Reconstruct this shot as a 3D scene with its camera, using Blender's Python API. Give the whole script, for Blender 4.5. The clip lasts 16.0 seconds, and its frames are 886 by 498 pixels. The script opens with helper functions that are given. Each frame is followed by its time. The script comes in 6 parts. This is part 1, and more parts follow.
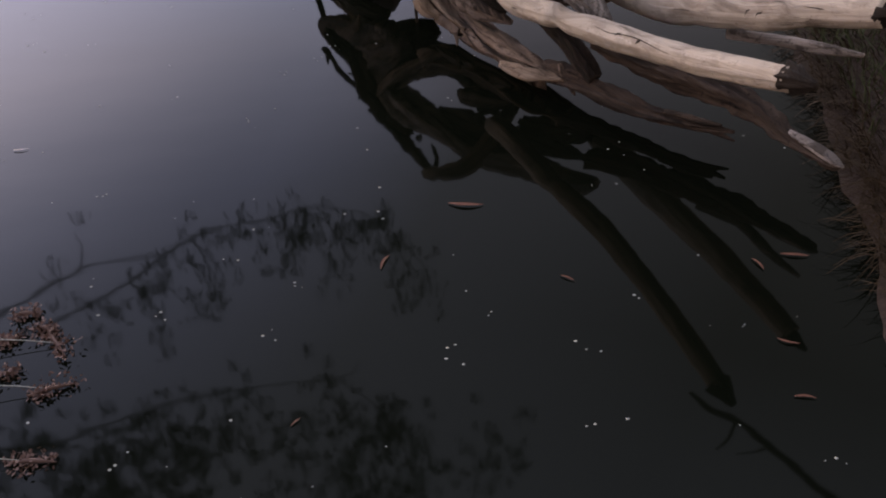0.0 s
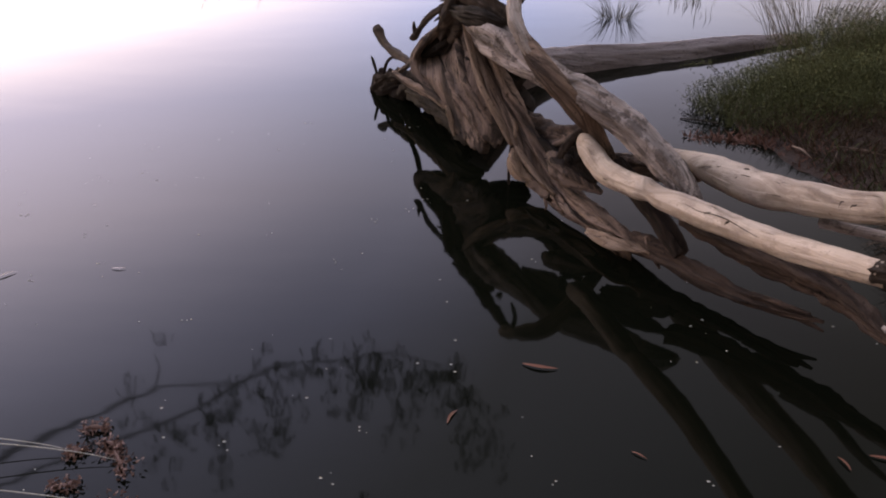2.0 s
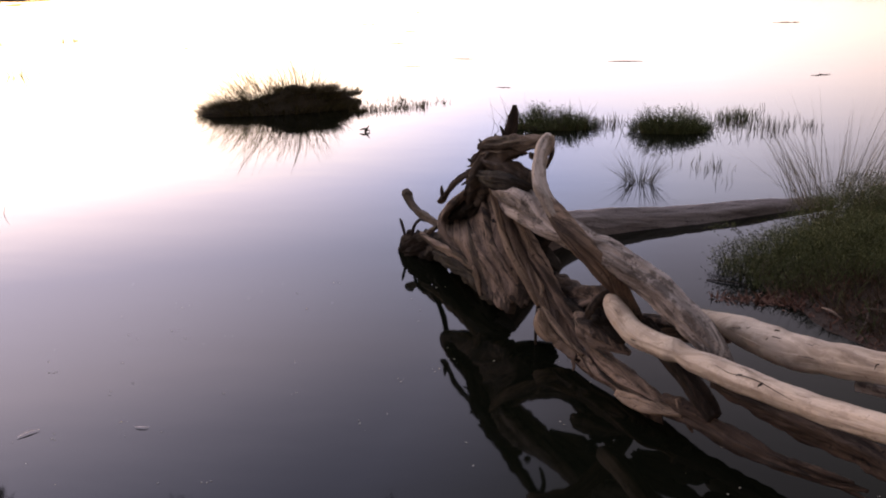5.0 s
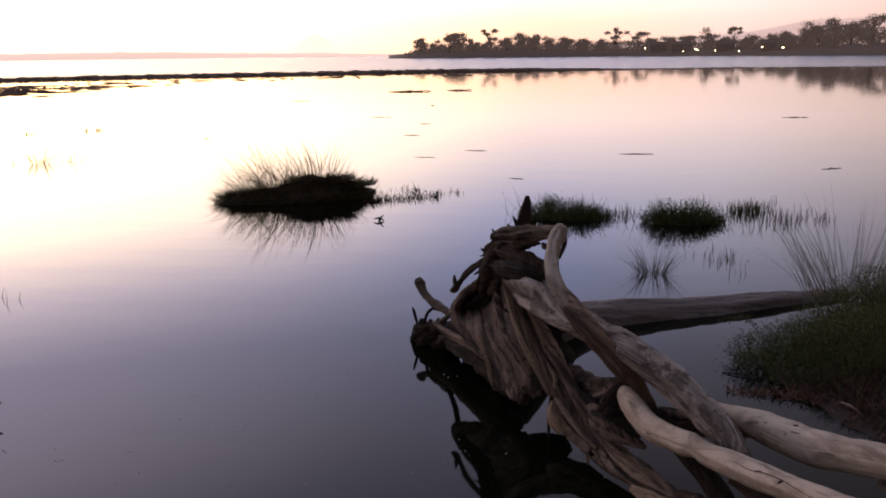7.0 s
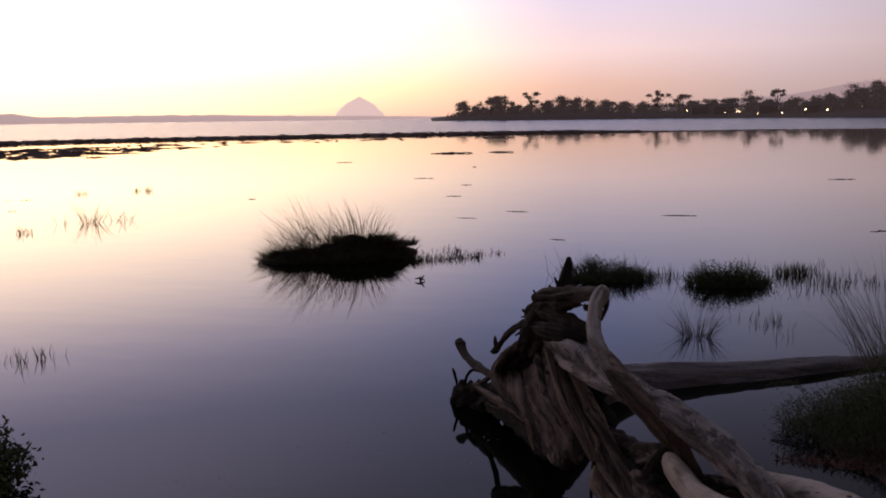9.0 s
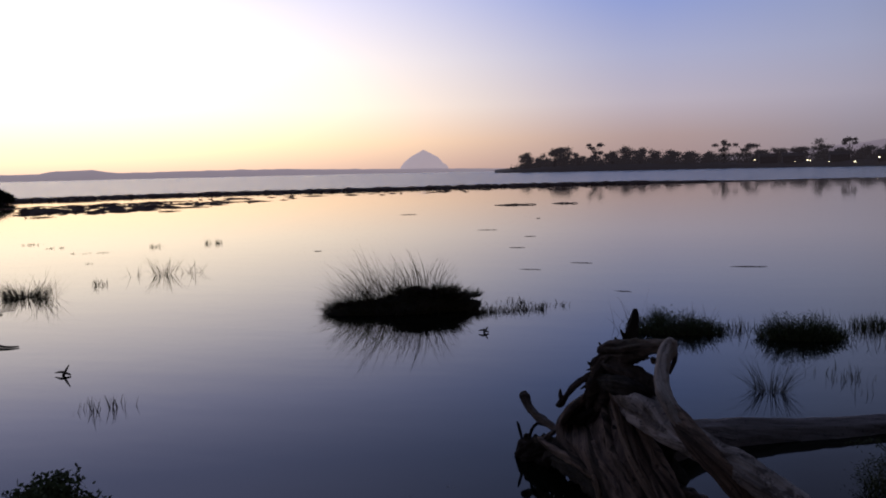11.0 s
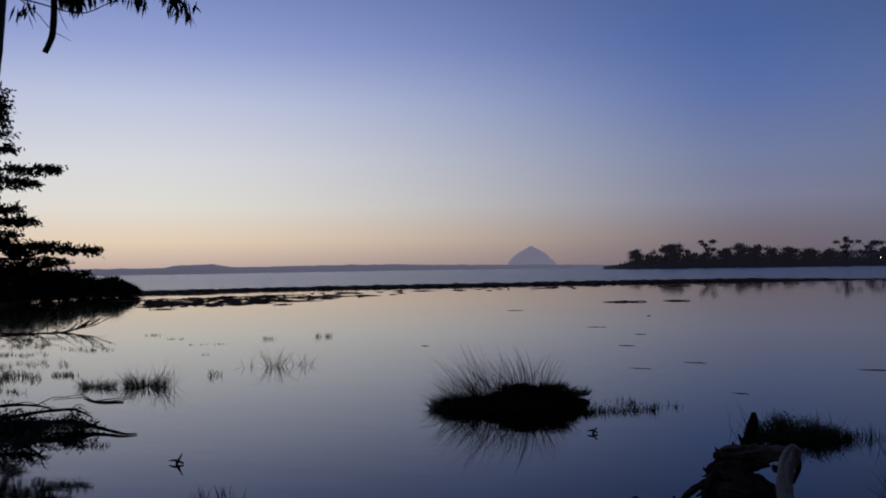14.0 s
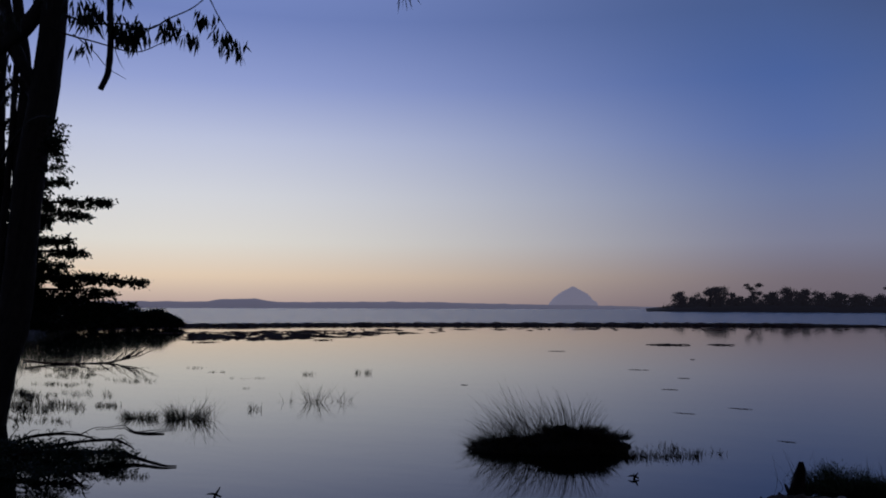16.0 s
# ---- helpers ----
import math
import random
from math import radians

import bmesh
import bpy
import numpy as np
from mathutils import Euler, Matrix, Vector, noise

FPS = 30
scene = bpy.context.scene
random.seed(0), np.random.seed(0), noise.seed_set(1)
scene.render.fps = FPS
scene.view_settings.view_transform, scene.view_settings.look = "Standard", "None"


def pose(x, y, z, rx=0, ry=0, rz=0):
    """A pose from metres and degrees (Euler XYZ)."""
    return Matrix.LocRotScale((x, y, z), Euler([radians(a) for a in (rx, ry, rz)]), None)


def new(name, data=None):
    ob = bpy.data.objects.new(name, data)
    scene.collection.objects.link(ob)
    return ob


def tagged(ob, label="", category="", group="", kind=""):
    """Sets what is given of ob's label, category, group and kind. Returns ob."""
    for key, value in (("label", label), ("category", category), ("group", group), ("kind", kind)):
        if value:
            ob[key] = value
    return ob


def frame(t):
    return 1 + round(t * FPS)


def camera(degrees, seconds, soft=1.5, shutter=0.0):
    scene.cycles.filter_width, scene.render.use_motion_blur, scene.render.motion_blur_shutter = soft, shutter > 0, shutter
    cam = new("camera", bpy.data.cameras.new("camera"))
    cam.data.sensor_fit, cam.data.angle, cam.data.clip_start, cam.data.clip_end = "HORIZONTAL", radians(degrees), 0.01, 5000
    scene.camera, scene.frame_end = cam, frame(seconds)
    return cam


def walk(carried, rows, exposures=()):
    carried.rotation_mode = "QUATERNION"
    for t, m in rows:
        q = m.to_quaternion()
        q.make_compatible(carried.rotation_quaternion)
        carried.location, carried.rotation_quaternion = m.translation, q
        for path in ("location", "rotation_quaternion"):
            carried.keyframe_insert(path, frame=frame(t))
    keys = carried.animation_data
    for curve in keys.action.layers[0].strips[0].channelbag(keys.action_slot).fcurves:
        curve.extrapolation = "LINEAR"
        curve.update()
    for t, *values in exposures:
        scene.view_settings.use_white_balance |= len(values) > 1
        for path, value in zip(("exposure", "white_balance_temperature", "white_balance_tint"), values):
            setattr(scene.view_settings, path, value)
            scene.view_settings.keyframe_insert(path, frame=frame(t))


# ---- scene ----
EYE = 1.75
cam = camera(54.1, 16.0, soft=1.9)
PATH = [
    (0.0, pose(0, 0, EYE, 50.43, 2.57, -1.52)),
    (0.5, pose(0, 0, EYE, 53.21, 1.51, 0.04)),
    (1.0, pose(0, 0, EYE, 56.20, 0.80, 2.23)),
    (1.5, pose(0, 0, EYE, 58.64, 0.70, 4.37)),
    (2.0, pose(0, 0, EYE, 60.88, 0.49, 6.03)),
    (2.5, pose(0, 0, EYE, 62.48, 0.37, 6.63)),
    (3.0, pose(0, 0, EYE, 64.24, 0.76, 6.81)),
    (3.5, pose(0, 0, EYE, 65.86, 1.15, 7.12)),
    (4.0, pose(0, 0, EYE, 67.58, 1.20, 7.42)),
    (4.5, pose(0, 0, EYE, 69.38, 0.96, 7.66)),
    (5.0, pose(0, 0, EYE, 71.42, 0.92, 7.75)),
    (7.5, pose(0, 0, EYE, 78.32, 0.53, 9.33)),
    (8.0, pose(0, 0, EYE, 79.25, 0.45, 10.13)),
    (8.5, pose(0, 0, EYE, 80.23, 0.48, 10.79)),
    (9.0, pose(0, 0, EYE, 81.33, 0.71, 11.43)),
    (11.5, pose(0, 0, EYE, 85.89, 1.04, 16.88)),
    (12.0, pose(0, 0, EYE, 87.13, 0.69, 18.08)),
    (12.5, pose(0, 0, EYE, 88.12, 0.72, 19.05)),
    (13.0, pose(0, 0, EYE, 89.16, 0.85, 20.42)),
    (13.5, pose(0, 0, EYE, 90.35, 1.01, 21.57)),
    (14.0, pose(0, 0, EYE, 91.25, 0.96, 22.67)),
    (14.5, pose(0, 0, EYE, 92.18, 0.77, 23.32)),
    (15.0, pose(0, 0, EYE, 93.04, 0.64, 24.21)),
    (15.5, pose(0, 0, EYE, 93.43, 0.23, 24.83)),
    (16.0, pose(0, 0, EYE, 93.80, -0.17, 25.35)),
]
EXPOSURES = [
    (0.0, 4.02, 10200, 9), (1.0, 4.09, 10300, 11), (2.5, 4.20, 11000, 14), (3.5, 4.22, 11000, 15), (5.0, 3.90, 10900, 15), (7.5, 2.62, 9100, 18),
    (8.0, 2.40, 8600, 20), (9.0, 1.98, 8500, 21), (11.5, 1.01, 6050, 9), (12.5, 0.61, 5620, 8), (13.5, 0.22, 5300, 8), (14.5, 0.02, 5250, 9), (16.0, 0.04, 5250, 9),
]
walk(cam, PATH, EXPOSURES)


# ---------------------------------------------------------------- sky
class Nodes:
    """A thin wrapper that adds nodes and links them."""

    def __init__(self, tree):
        self.tree = tree
        tree.nodes.clear()

    def add(self, kind, inputs=None, **props):
        node = self.tree.nodes.new(kind)
        if "operation" in props:
            node.operation = props["operation"]
        if "use_clamp" in props:
            node.use_clamp = props["use_clamp"]
        if "interpolation_type" in props:
            node.interpolation_type = props["interpolation_type"]
        if "data_type" in props:
            node.data_type, node.blend_type = props["data_type"], props["blend_type"]
        for key, value in (inputs or {}).items():
            if isinstance(value, bpy.types.NodeSocket):
                self.tree.links.new(value, node.inputs[key])
            else:
                node.inputs[key].default_value = value
        return node

    def math(self, op, a, b=0.0, c=0.0, clamp=False):
        return self.add("ShaderNodeMath", {0: a, 1: b, 2: c}, operation=op, use_clamp=clamp).outputs[0]

    def ramp(self, fac, stops):
        node = self.add("ShaderNodeValToRGB", {0: fac})
        el = node.color_ramp.elements
        while len(el) < len(stops):
            el.new(0.5)
        for e, (p, col) in zip(el, stops):
            e.position, e.color = p, (*col, 1)
        return node.outputs[0]

    def remap(self, v, a, b, c, d, kind="LINEAR"):
        return self.add("ShaderNodeMapRange", {0: v, 1: a, 2: b, 3: c, 4: d}, interpolation_type=kind).outputs[0]

    def mix(self, f, a, b, blend="MIX"):
        n = self.add("ShaderNodeMix", data_type="RGBA", blend_type=blend)
        for i, v in ((0, f), (6, a), (7, b)):
            if isinstance(v, bpy.types.NodeSocket):
                self.tree.links.new(v, n.inputs[i])
            else:
                n.inputs[i].default_value = v if i == 0 else (*v, 1)
        return n.outputs[2]


GLOW = radians(-45)  # bearing of the afterglow


def build_world():
    w = bpy.data.worlds.new("dusk")
    scene.world = w
    w.use_nodes = True
    n = Nodes(w.node_tree)
    way = n.add("ShaderNodeTexCoord").outputs["Generated"]
    z = n.math("MAXIMUM", n.add("ShaderNodeSeparateXYZ", {0: way}).outputs[2], 0.0)
    side = n.add("ShaderNodeVectorMath", {0: way, 1: (math.sin(GLOW), math.cos(GLOW), 0)}, operation="DOT_PRODUCT").outputs["Value"]
    near = n.ramp(z, [(0.0, (0.50, 0.33, 0.25)), (0.033, (0.82, 0.565, 0.335)), (0.072, (0.81, 0.67, 0.49)), (0.123, (0.75, 0.654, 0.55)),
                      (0.186, (0.615, 0.563, 0.575)), (0.247, (0.39, 0.388, 0.54)), (0.316, (0.245, 0.268, 0.46)), (0.42, (0.37, 0.395, 0.65)), (0.55, (0.32, 0.38, 0.70)), (1.0, (0.050, 0.065, 0.112))])
    far = n.ramp(z, [(0.0, (0.158, 0.112, 0.111)), (0.033, (0.186, 0.138, 0.135)), (0.072, (0.212, 0.190, 0.222)), (0.123, (0.176, 0.184, 0.262)),
                     (0.186, (0.116, 0.148, 0.285)), (0.247, (0.084, 0.120, 0.258)), (0.316, (0.078, 0.106, 0.212)), (0.42, (0.086, 0.104, 0.190)), (0.55, (0.064, 0.082, 0.164)), (1.0, (0.050, 0.065, 0.112))])
    east = n.ramp(z, [(0.0, (0.070, 0.057, 0.063)), (0.12, (0.057, 0.051, 0.062)), (0.35, (0.018, 0.020, 0.027)), (0.7, (0.015, 0.018, 0.027)), (1.0, (0.050, 0.065, 0.112))])
    flank = n.ramp(z, [(0.0, (0.112, 0.095, 0.109)), (0.033, (0.135, 0.118, 0.138)), (0.072, (0.166, 0.155, 0.192)), (0.123, (0.151, 0.160, 0.226)), (0.186, (0.118, 0.142, 0.236)),
                       (0.247, (0.086, 0.110, 0.200)), (0.316, (0.058, 0.071, 0.130)), (0.42, (0.044, 0.050, 0.082)), (0.55, (0.030, 0.037, 0.062)), (1.0, (0.050, 0.065, 0.112))])
    f = n.math("POWER", n.remap(side, 0.72, 1.0, 0.0, 1.0), 1.72)
    col = n.mix(f, far, near)
    col = n.mix(n.remap(side, 0.72, 0.58, 0.0, 1.0), col, flank)
    col = n.mix(n.remap(side, 0.58, 0.26, 0.0, 1.0), col, east)
    bg = n.add("ShaderNodeBackground", {0: col, 1: 1.0})
    n.add("ShaderNodeOutputWorld", {0: bg.outputs[0]})


build_world()


# ---------------------------------------------------------------- materials
def principled(name, build):
    m = bpy.data.materials.new(name)
    m.use_nodes = True
    n = Nodes(m.node_tree)
    b = n.add("ShaderNodeBsdfPrincipled")
    n.add("ShaderNodeOutputMaterial", {0: b.outputs[0]})
    build(n, b)
    return m


def noise_at(n, vec, scale, detail=4.0, rough=0.55):
    return n.add("ShaderNodeTexNoise", {"Vector": vec, "Scale": scale, "Detail": detail, "Roughness": rough}).outputs[0]


def bump(n, b, height, strength, distance):
    out = n.add("ShaderNodeBump", {"Height": height, "Strength": strength, "Distance": distance}).outputs[0]
    n.tree.links.new(out, b.inputs["Normal"])


def setb(n, b, **values):
    for key, v in values.items():
        sock = b.inputs[key.replace("_", " ")]
        if isinstance(v, bpy.types.NodeSocket):
            n.tree.links.new(v, sock)
        else:
            sock.default_value = v


def wood(name, pale, mid, dark, stain=0.5, crack_share=0.5, spiral=0.0, patch=0.0, tone=0.5, grain=1.0, fibre=44.0, specks=0.63):
    """Weathered wood: fibres run along the first UV axis, with cracks, stains and leftover bark."""
    def build(n, b):
        uv = n.add("ShaderNodeTexCoord").outputs["UV"]
        ob = n.add("ShaderNodeTexCoord").outputs["Object"]
        sheared = n.add("ShaderNodeMapping", {0: uv, 2: (0, 0, spiral)}).outputs[0]

        def along(x, y):
            return n.add("ShaderNodeMapping", {0: sheared, 3: (x, y, 1.0)}).outputs[0]
        fine = noise_at(n, along(5.0, 150.0), 1.0, 6.0, 0.7)
        streak = noise_at(n, along(fibre * 0.055, fibre), 1.0, 4.0, 0.6)
        blot = noise_at(n, along(5.0, 15.0), 1.0, 5.0, 0.65)
        wide = noise_at(n, along(0.9, 13.0), 1.0, 3.0, 0.55)
        spots = noise_at(n, ob, 60.0, 3.0, 0.5)
        col = n.mix(n.remap(n.math("ADD", n.math("MULTIPLY", fine, 0.55), n.math("MULTIPLY", streak, 0.45)), 0.5 - 0.12 / grain, 0.5 + 0.12 / grain, 0, 1), mid, pale)
        col = n.mix(n.remap(streak, 0.52, 0.70, 0, stain), col, dark)
        col = n.mix(n.remap(wide, 0.48, 0.60, 0, stain * tone), col, dark)
        col = n.mix(n.remap(blot, 0.54, 0.70, 0, stain), col, dark)
        col = n.mix(n.remap(spots, specks, specks + 0.08, 0, 0.75), col, tuple(c * 0.7 for c in dark))
        cloud = noise_at(n, ob, 7.0, 4.0, 0.6)
        col = n.mix(n.remap(cloud, 0.46, 0.66, 0, stain * 0.55), col, tuple(a * 0.55 + b * 0.45 for a, b in zip(mid, dark)))
        if patch:
            torn = noise_at(n, along(9.0, 14.0), 1.0, 5.0, 0.7)
            col = n.mix(n.remap(torn, 0.52, 0.58, 0, patch), col, tuple(c * 1.3 for c in dark))
        split = noise_at(n, along(1.2, 36.0), 1.0, 3.0)
        crack = n.remap(n.math("ABSOLUTE", n.math("SUBTRACT", split, 0.5)), 0.0, 0.010, 1, 0)
        crack = n.math("MULTIPLY", crack, n.remap(blot, 0.62 - crack_share * 0.25, 0.64 - crack_share * 0.2, 0, 1))
        col = n.mix(n.math("MULTIPLY", crack, 0.85), col, tuple(c * 0.2 for c in dark))
        setb(n, b, Base_Color=col, Roughness=0.85)
        b.inputs["Specular IOR Level"].default_value = 0.25
        h = n.math("SUBTRACT", n.math("ADD", fine, n.math("ADD", n.math("MULTIPLY", streak, 1.6), n.math("MULTIPLY", blot, 0.8))), n.math("MULTIPLY", crack, 1.5))
        bump(n, b, h, 1.0, 0.012 * grain)
    return principled(name, build)


def speckled(name, a, c, d, scale, rough=0.9, bumps=0.4, dist=0.01):
    """A matt surface of three mottled tones."""
    def build(n, b):
        ob = n.add("ShaderNodeTexCoord").outputs["Object"]
        x, y = noise_at(n, ob, scale, 6.0, 0.65), noise_at(n, ob, scale * 6.3, 5.0, 0.7)
        col = n.mix(n.remap(x, 0.35, 0.65, 0, 1), a, c)
        col = n.mix(n.remap(y, 0.5, 0.7, 0, 0.8), col, d)
        setb(n, b, Base_Color=col, Roughness=rough, Specular_IOR_Level=0.25)
        bump(n, b, y, bumps, dist)
    return principled(name, build)


def leafy(name, a, c, rough=0.6):
    """Leaves and blades: the tone varies from blade to blade."""
    def build(n, b):
        geo = n.add("ShaderNodeNewGeometry").outputs["Random Per Island"]
        ob = n.add("ShaderNodeTexCoord").outputs["Object"]
        col = n.mix(n.math("MULTIPLY", n.math("ADD", geo, noise_at(n, ob, 3.0)), 0.5), a, c)
        setb(n, b, Base_Color=col, Roughness=rough, Specular_IOR_Level=0.25)
    return principled(name, build)


def plain(name, col, rough=0.8):
    def build(n, b):
        ob = n.add("ShaderNodeTexCoord").outputs["Object"]
        v = noise_at(n, ob, 40.0)
        setb(n, b, Base_Color=n.mix(n.remap(v, 0.3, 0.7, 0, 0.5), col, tuple(x * 0.6 for x in col)), Roughness=rough)
    return principled(name, build)


def water_material(name, tone, wave_scale, wave, rough):
    def build(n, b):
        ob = n.add("ShaderNodeTexCoord").outputs["Object"]
        long = n.add("ShaderNodeMapping", {0: ob, 3: (0.45, 1.0, 1.0)}).outputs[0]
        h = n.math("ADD", noise_at(n, long, wave_scale, 2.0), n.math("MULTIPLY", noise_at(n, long, wave_scale * 4.7, 2.0), 0.25))
        setb(n, b, Base_Color=(*tone, 1), Roughness=rough, IOR=1.28)
        bump(n, b, h, 1.0, wave)
    return principled(name, build)


def glowing(name, col, power):
    m = bpy.data.materials.new(name)
    m.use_nodes = True
    n = Nodes(m.node_tree)
    e = n.add("ShaderNodeEmission", {0: (*col, 1), 1: power})
    n.add("ShaderNodeOutputMaterial", {0: e.outputs[0]})
    return m


def hazy(name, tone, haze_glow):
    """The distant backdrop: its own tone, with painted haze added as an even glow."""
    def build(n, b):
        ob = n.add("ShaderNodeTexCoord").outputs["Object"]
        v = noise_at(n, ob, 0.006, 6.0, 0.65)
        setb(n, b, Base_Color=n.mix(v, tone, tuple(c * 0.6 for c in tone)), Roughness=1.0, Emission_Color=(*haze_glow, 1), Emission_Strength=1.0)
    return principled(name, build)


M_WATER = water_material("still_water", (0.0034, 0.0043, 0.0026), 1.3, 0.0015, 0.040)
M_BAY = water_material("bay_water", (0.055, 0.09, 0.14), 0.30, 0.9, 0.22)
M_PALE = wood("bleached_wood", (0.64, 0.535, 0.45), (0.43, 0.34, 0.275), (0.13, 0.090, 0.068), 0.62, 0.2, 0.0, 0.30, 0.6, 0.5, 30.0, 0.68)
M_GREY = wood("grey_wood", (0.60, 0.52, 0.485), (0.25, 0.20, 0.182), (0.026, 0.018, 0.014), 0.9, 0.3, 0.12, 0.65, 0.7, 0.8, 30.0)
M_LEG = wood("bleached_grey_wood", (0.48, 0.42, 0.385), (0.28, 0.23, 0.205), (0.08, 0.058, 0.045), 0.6, 0.3, 0.1, 0.35, 0.6, 0.8)
# Shade of the root hollows and gaps is put into this near-black colour.
M_HOLLOWSHADE = wood("root_hollow_shade", (0.028, 0.019, 0.014), (0.011, 0.0075, 0.0055), (0.004, 0.003, 0.002), 0.7, 0.5)
M_DARKROOT = wood("old_root_wood", (0.145, 0.104, 0.082), (0.052, 0.037, 0.029), (0.009, 0.0065, 0.0055), 0.8, 0.4, 0.05, 0.3, 0.7, 1.0, 24.0)
M_LOG = wood("silver_log", (0.31, 0.265, 0.265), (0.18, 0.15, 0.15), (0.06, 0.048, 0.045), 0.5, 0.6)
M_BROWN = wood("brown_wood", (0.38, 0.27, 0.212), (0.132, 0.088, 0.070), (0.012, 0.008, 0.0065), 0.95, 0.35, 0.08, 0.0, 0.85)
M_SHEET = wood("torn_root_wood", (0.33, 0.235, 0.19), (0.100, 0.070, 0.058), (0.011, 0.008, 0.0065), 0.95, 0.4, 0.25, 0.75, 0.9, 0.9, 17.0)
M_WETROOT = wood("wet_brown_root", (0.048, 0.030, 0.023), (0.015, 0.010, 0.008), (0.005, 0.0035, 0.003), 0.9, 0.3, 0.08, 0.0, 0.8)
M_LOWROOT = wood("damp_brown_root", (0.130, 0.086, 0.066), (0.044, 0.028, 0.022), (0.008, 0.0055, 0.0045), 0.85, 0.3, 0.08, 0.0, 0.8)
M_DARKWOOD = wood("wet_dark_wood", (0.045, 0.03, 0.022), (0.022, 0.015, 0.012), (0.008, 0.006, 0.005), 0.6)
M_SPLINTER = wood("split_wood", (0.46, 0.335, 0.255), (0.22, 0.15, 0.11), (0.05, 0.026, 0.015), 0.6, 0.8)
M_BARK = wood("bark", (0.09, 0.073, 0.062), (0.055, 0.044, 0.038), (0.025, 0.02, 0.018), 0.6)
M_SOIL = speckled("bank_soil", (0.044, 0.025, 0.019), (0.026, 0.016, 0.012), (0.062, 0.036, 0.026), 3.0, 0.75, 1.0, 0.03)
M_MARSH = speckled("marsh_turf", (0.055, 0.028, 0.018), (0.085, 0.042, 0.026), (0.03, 0.022, 0.013), 0.8, 0.95, 0.8, 0.05)
M_MOUND = speckled("root_mat", (0.021, 0.017, 0.010), (0.03, 0.022, 0.014), (0.012, 0.010, 0.006), 6.0)
M_BLADE = leafy("sedge_blade", (0.035, 0.034, 0.012), (0.075, 0.055, 0.024))
M_GREEN = leafy("green_shoot", (0.036, 0.054, 0.020), (0.092, 0.108, 0.046), 0.95)
M_SHRUB = leafy("marsh_shrub_leaf", (0.030, 0.042, 0.016), (0.120, 0.128, 0.056), 0.9)
M_SEDGE = leafy("pale_sedge", (0.12, 0.105, 0.07), (0.24, 0.21, 0.165), 0.8)
M_STRAW = leafy("dry_straw", (0.016, 0.010, 0.005), (0.064, 0.036, 0.017), 0.8)
M_LITTER = leafy("leaf_litter", (0.06, 0.027, 0.019), (0.18, 0.088, 0.066), 0.8)
M_HEAD = leafy("dried_head", (0.045, 0.020, 0.016), (0.30, 0.185, 0.16), 0.7)
M_STALK = leafy("dry_stalk", (0.05, 0.038, 0.017), (0.13, 0.095, 0.05), 0.8)
M_LEAF = leafy("gum_leaf", (0.025, 0.034, 0.015), (0.045, 0.056, 0.025), 0.5)
M_NEEDLE = leafy("cypress_spray", (0.014, 0.02, 0.01), (0.028, 0.036, 0.016), 0.8)
M_DEADLEAF = leafy("dead_leaf", (0.14, 0.05, 0.034), (0.25, 0.105, 0.065), 0.6)
M_PALELEAF = leafy("bleached_leaf", (0.45, 0.36, 0.34), (0.62, 0.53, 0.50), 0.5)
M_FLECK = plain("pale_fleck", (0.42, 0.41, 0.37))
# The last colour of each is haze, painted in as emission.
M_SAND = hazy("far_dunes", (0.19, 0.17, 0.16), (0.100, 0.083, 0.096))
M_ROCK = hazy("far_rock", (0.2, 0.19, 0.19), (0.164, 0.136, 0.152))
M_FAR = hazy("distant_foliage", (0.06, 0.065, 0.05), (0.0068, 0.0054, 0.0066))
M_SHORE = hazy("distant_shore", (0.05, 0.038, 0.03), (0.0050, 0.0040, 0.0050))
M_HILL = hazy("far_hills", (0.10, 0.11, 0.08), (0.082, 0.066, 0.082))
M_LAMP = glowing("lamp_glow", (1.0, 0.82, 0.5), 5.0)


# ---------------------------------------------------------------- mesh helpers
def part(name, bm, material, parent=None, label="", kind="", smooth=True):
    """Links a bmesh as one mesh object, under a thing if given."""
    me = bpy.data.meshes.new(name)
    bm.to_mesh(me)
    bm.free()
    for m in material if isinstance(material, (list, tuple)) else [material]:
        me.materials.append(m)
    if smooth:
        me.polygons.foreach_set("use_smooth", [True] * len(me.polygons))
    ob = new(name, me)
    ob.parent = parent
    if label or kind:
        tagged(ob, label, kind=kind)
    return ob


def thing(name, label, category, group="", at=(0, 0, 0)):
    ob = new(name)
    ob.empty_display_size = 0.1
    ob.location = at
    return tagged(ob, label, category, group)


def raw(name, verts, faces, material, parent=None, label="", kind="", smooth=False):
    me = bpy.data.meshes.new(name)
    me.from_pydata(verts, [], faces)
    me.materials.append(material)
    if smooth:
        me.polygons.foreach_set("use_smooth", [True] * len(me.polygons))
    ob = new(name, me)
    ob.parent = parent
    if label or kind:
        tagged(ob, label, kind=kind)
    return ob


def spline(points, steps):
    """Points with radius along a smooth curve through the given ones."""
    p = [np.array(q, float) for q in points]
    p = [2 * p[0] - p[1]] + p + [2 * p[-1] - p[-2]]
    out = []
    for i in range(1, len(p) - 2):
        for k in range(steps):
            t = k / steps
            a, b, c, d = p[i - 1], p[i], p[i + 1], p[i + 2]
            out.append(0.5 * (2 * b + (c - a) * t + (2 * a - 5 * b + 4 * c - d) * t * t + (3 * b - a - 3 * c + d) * t ** 3))
    out.append(p[-2])
    return out


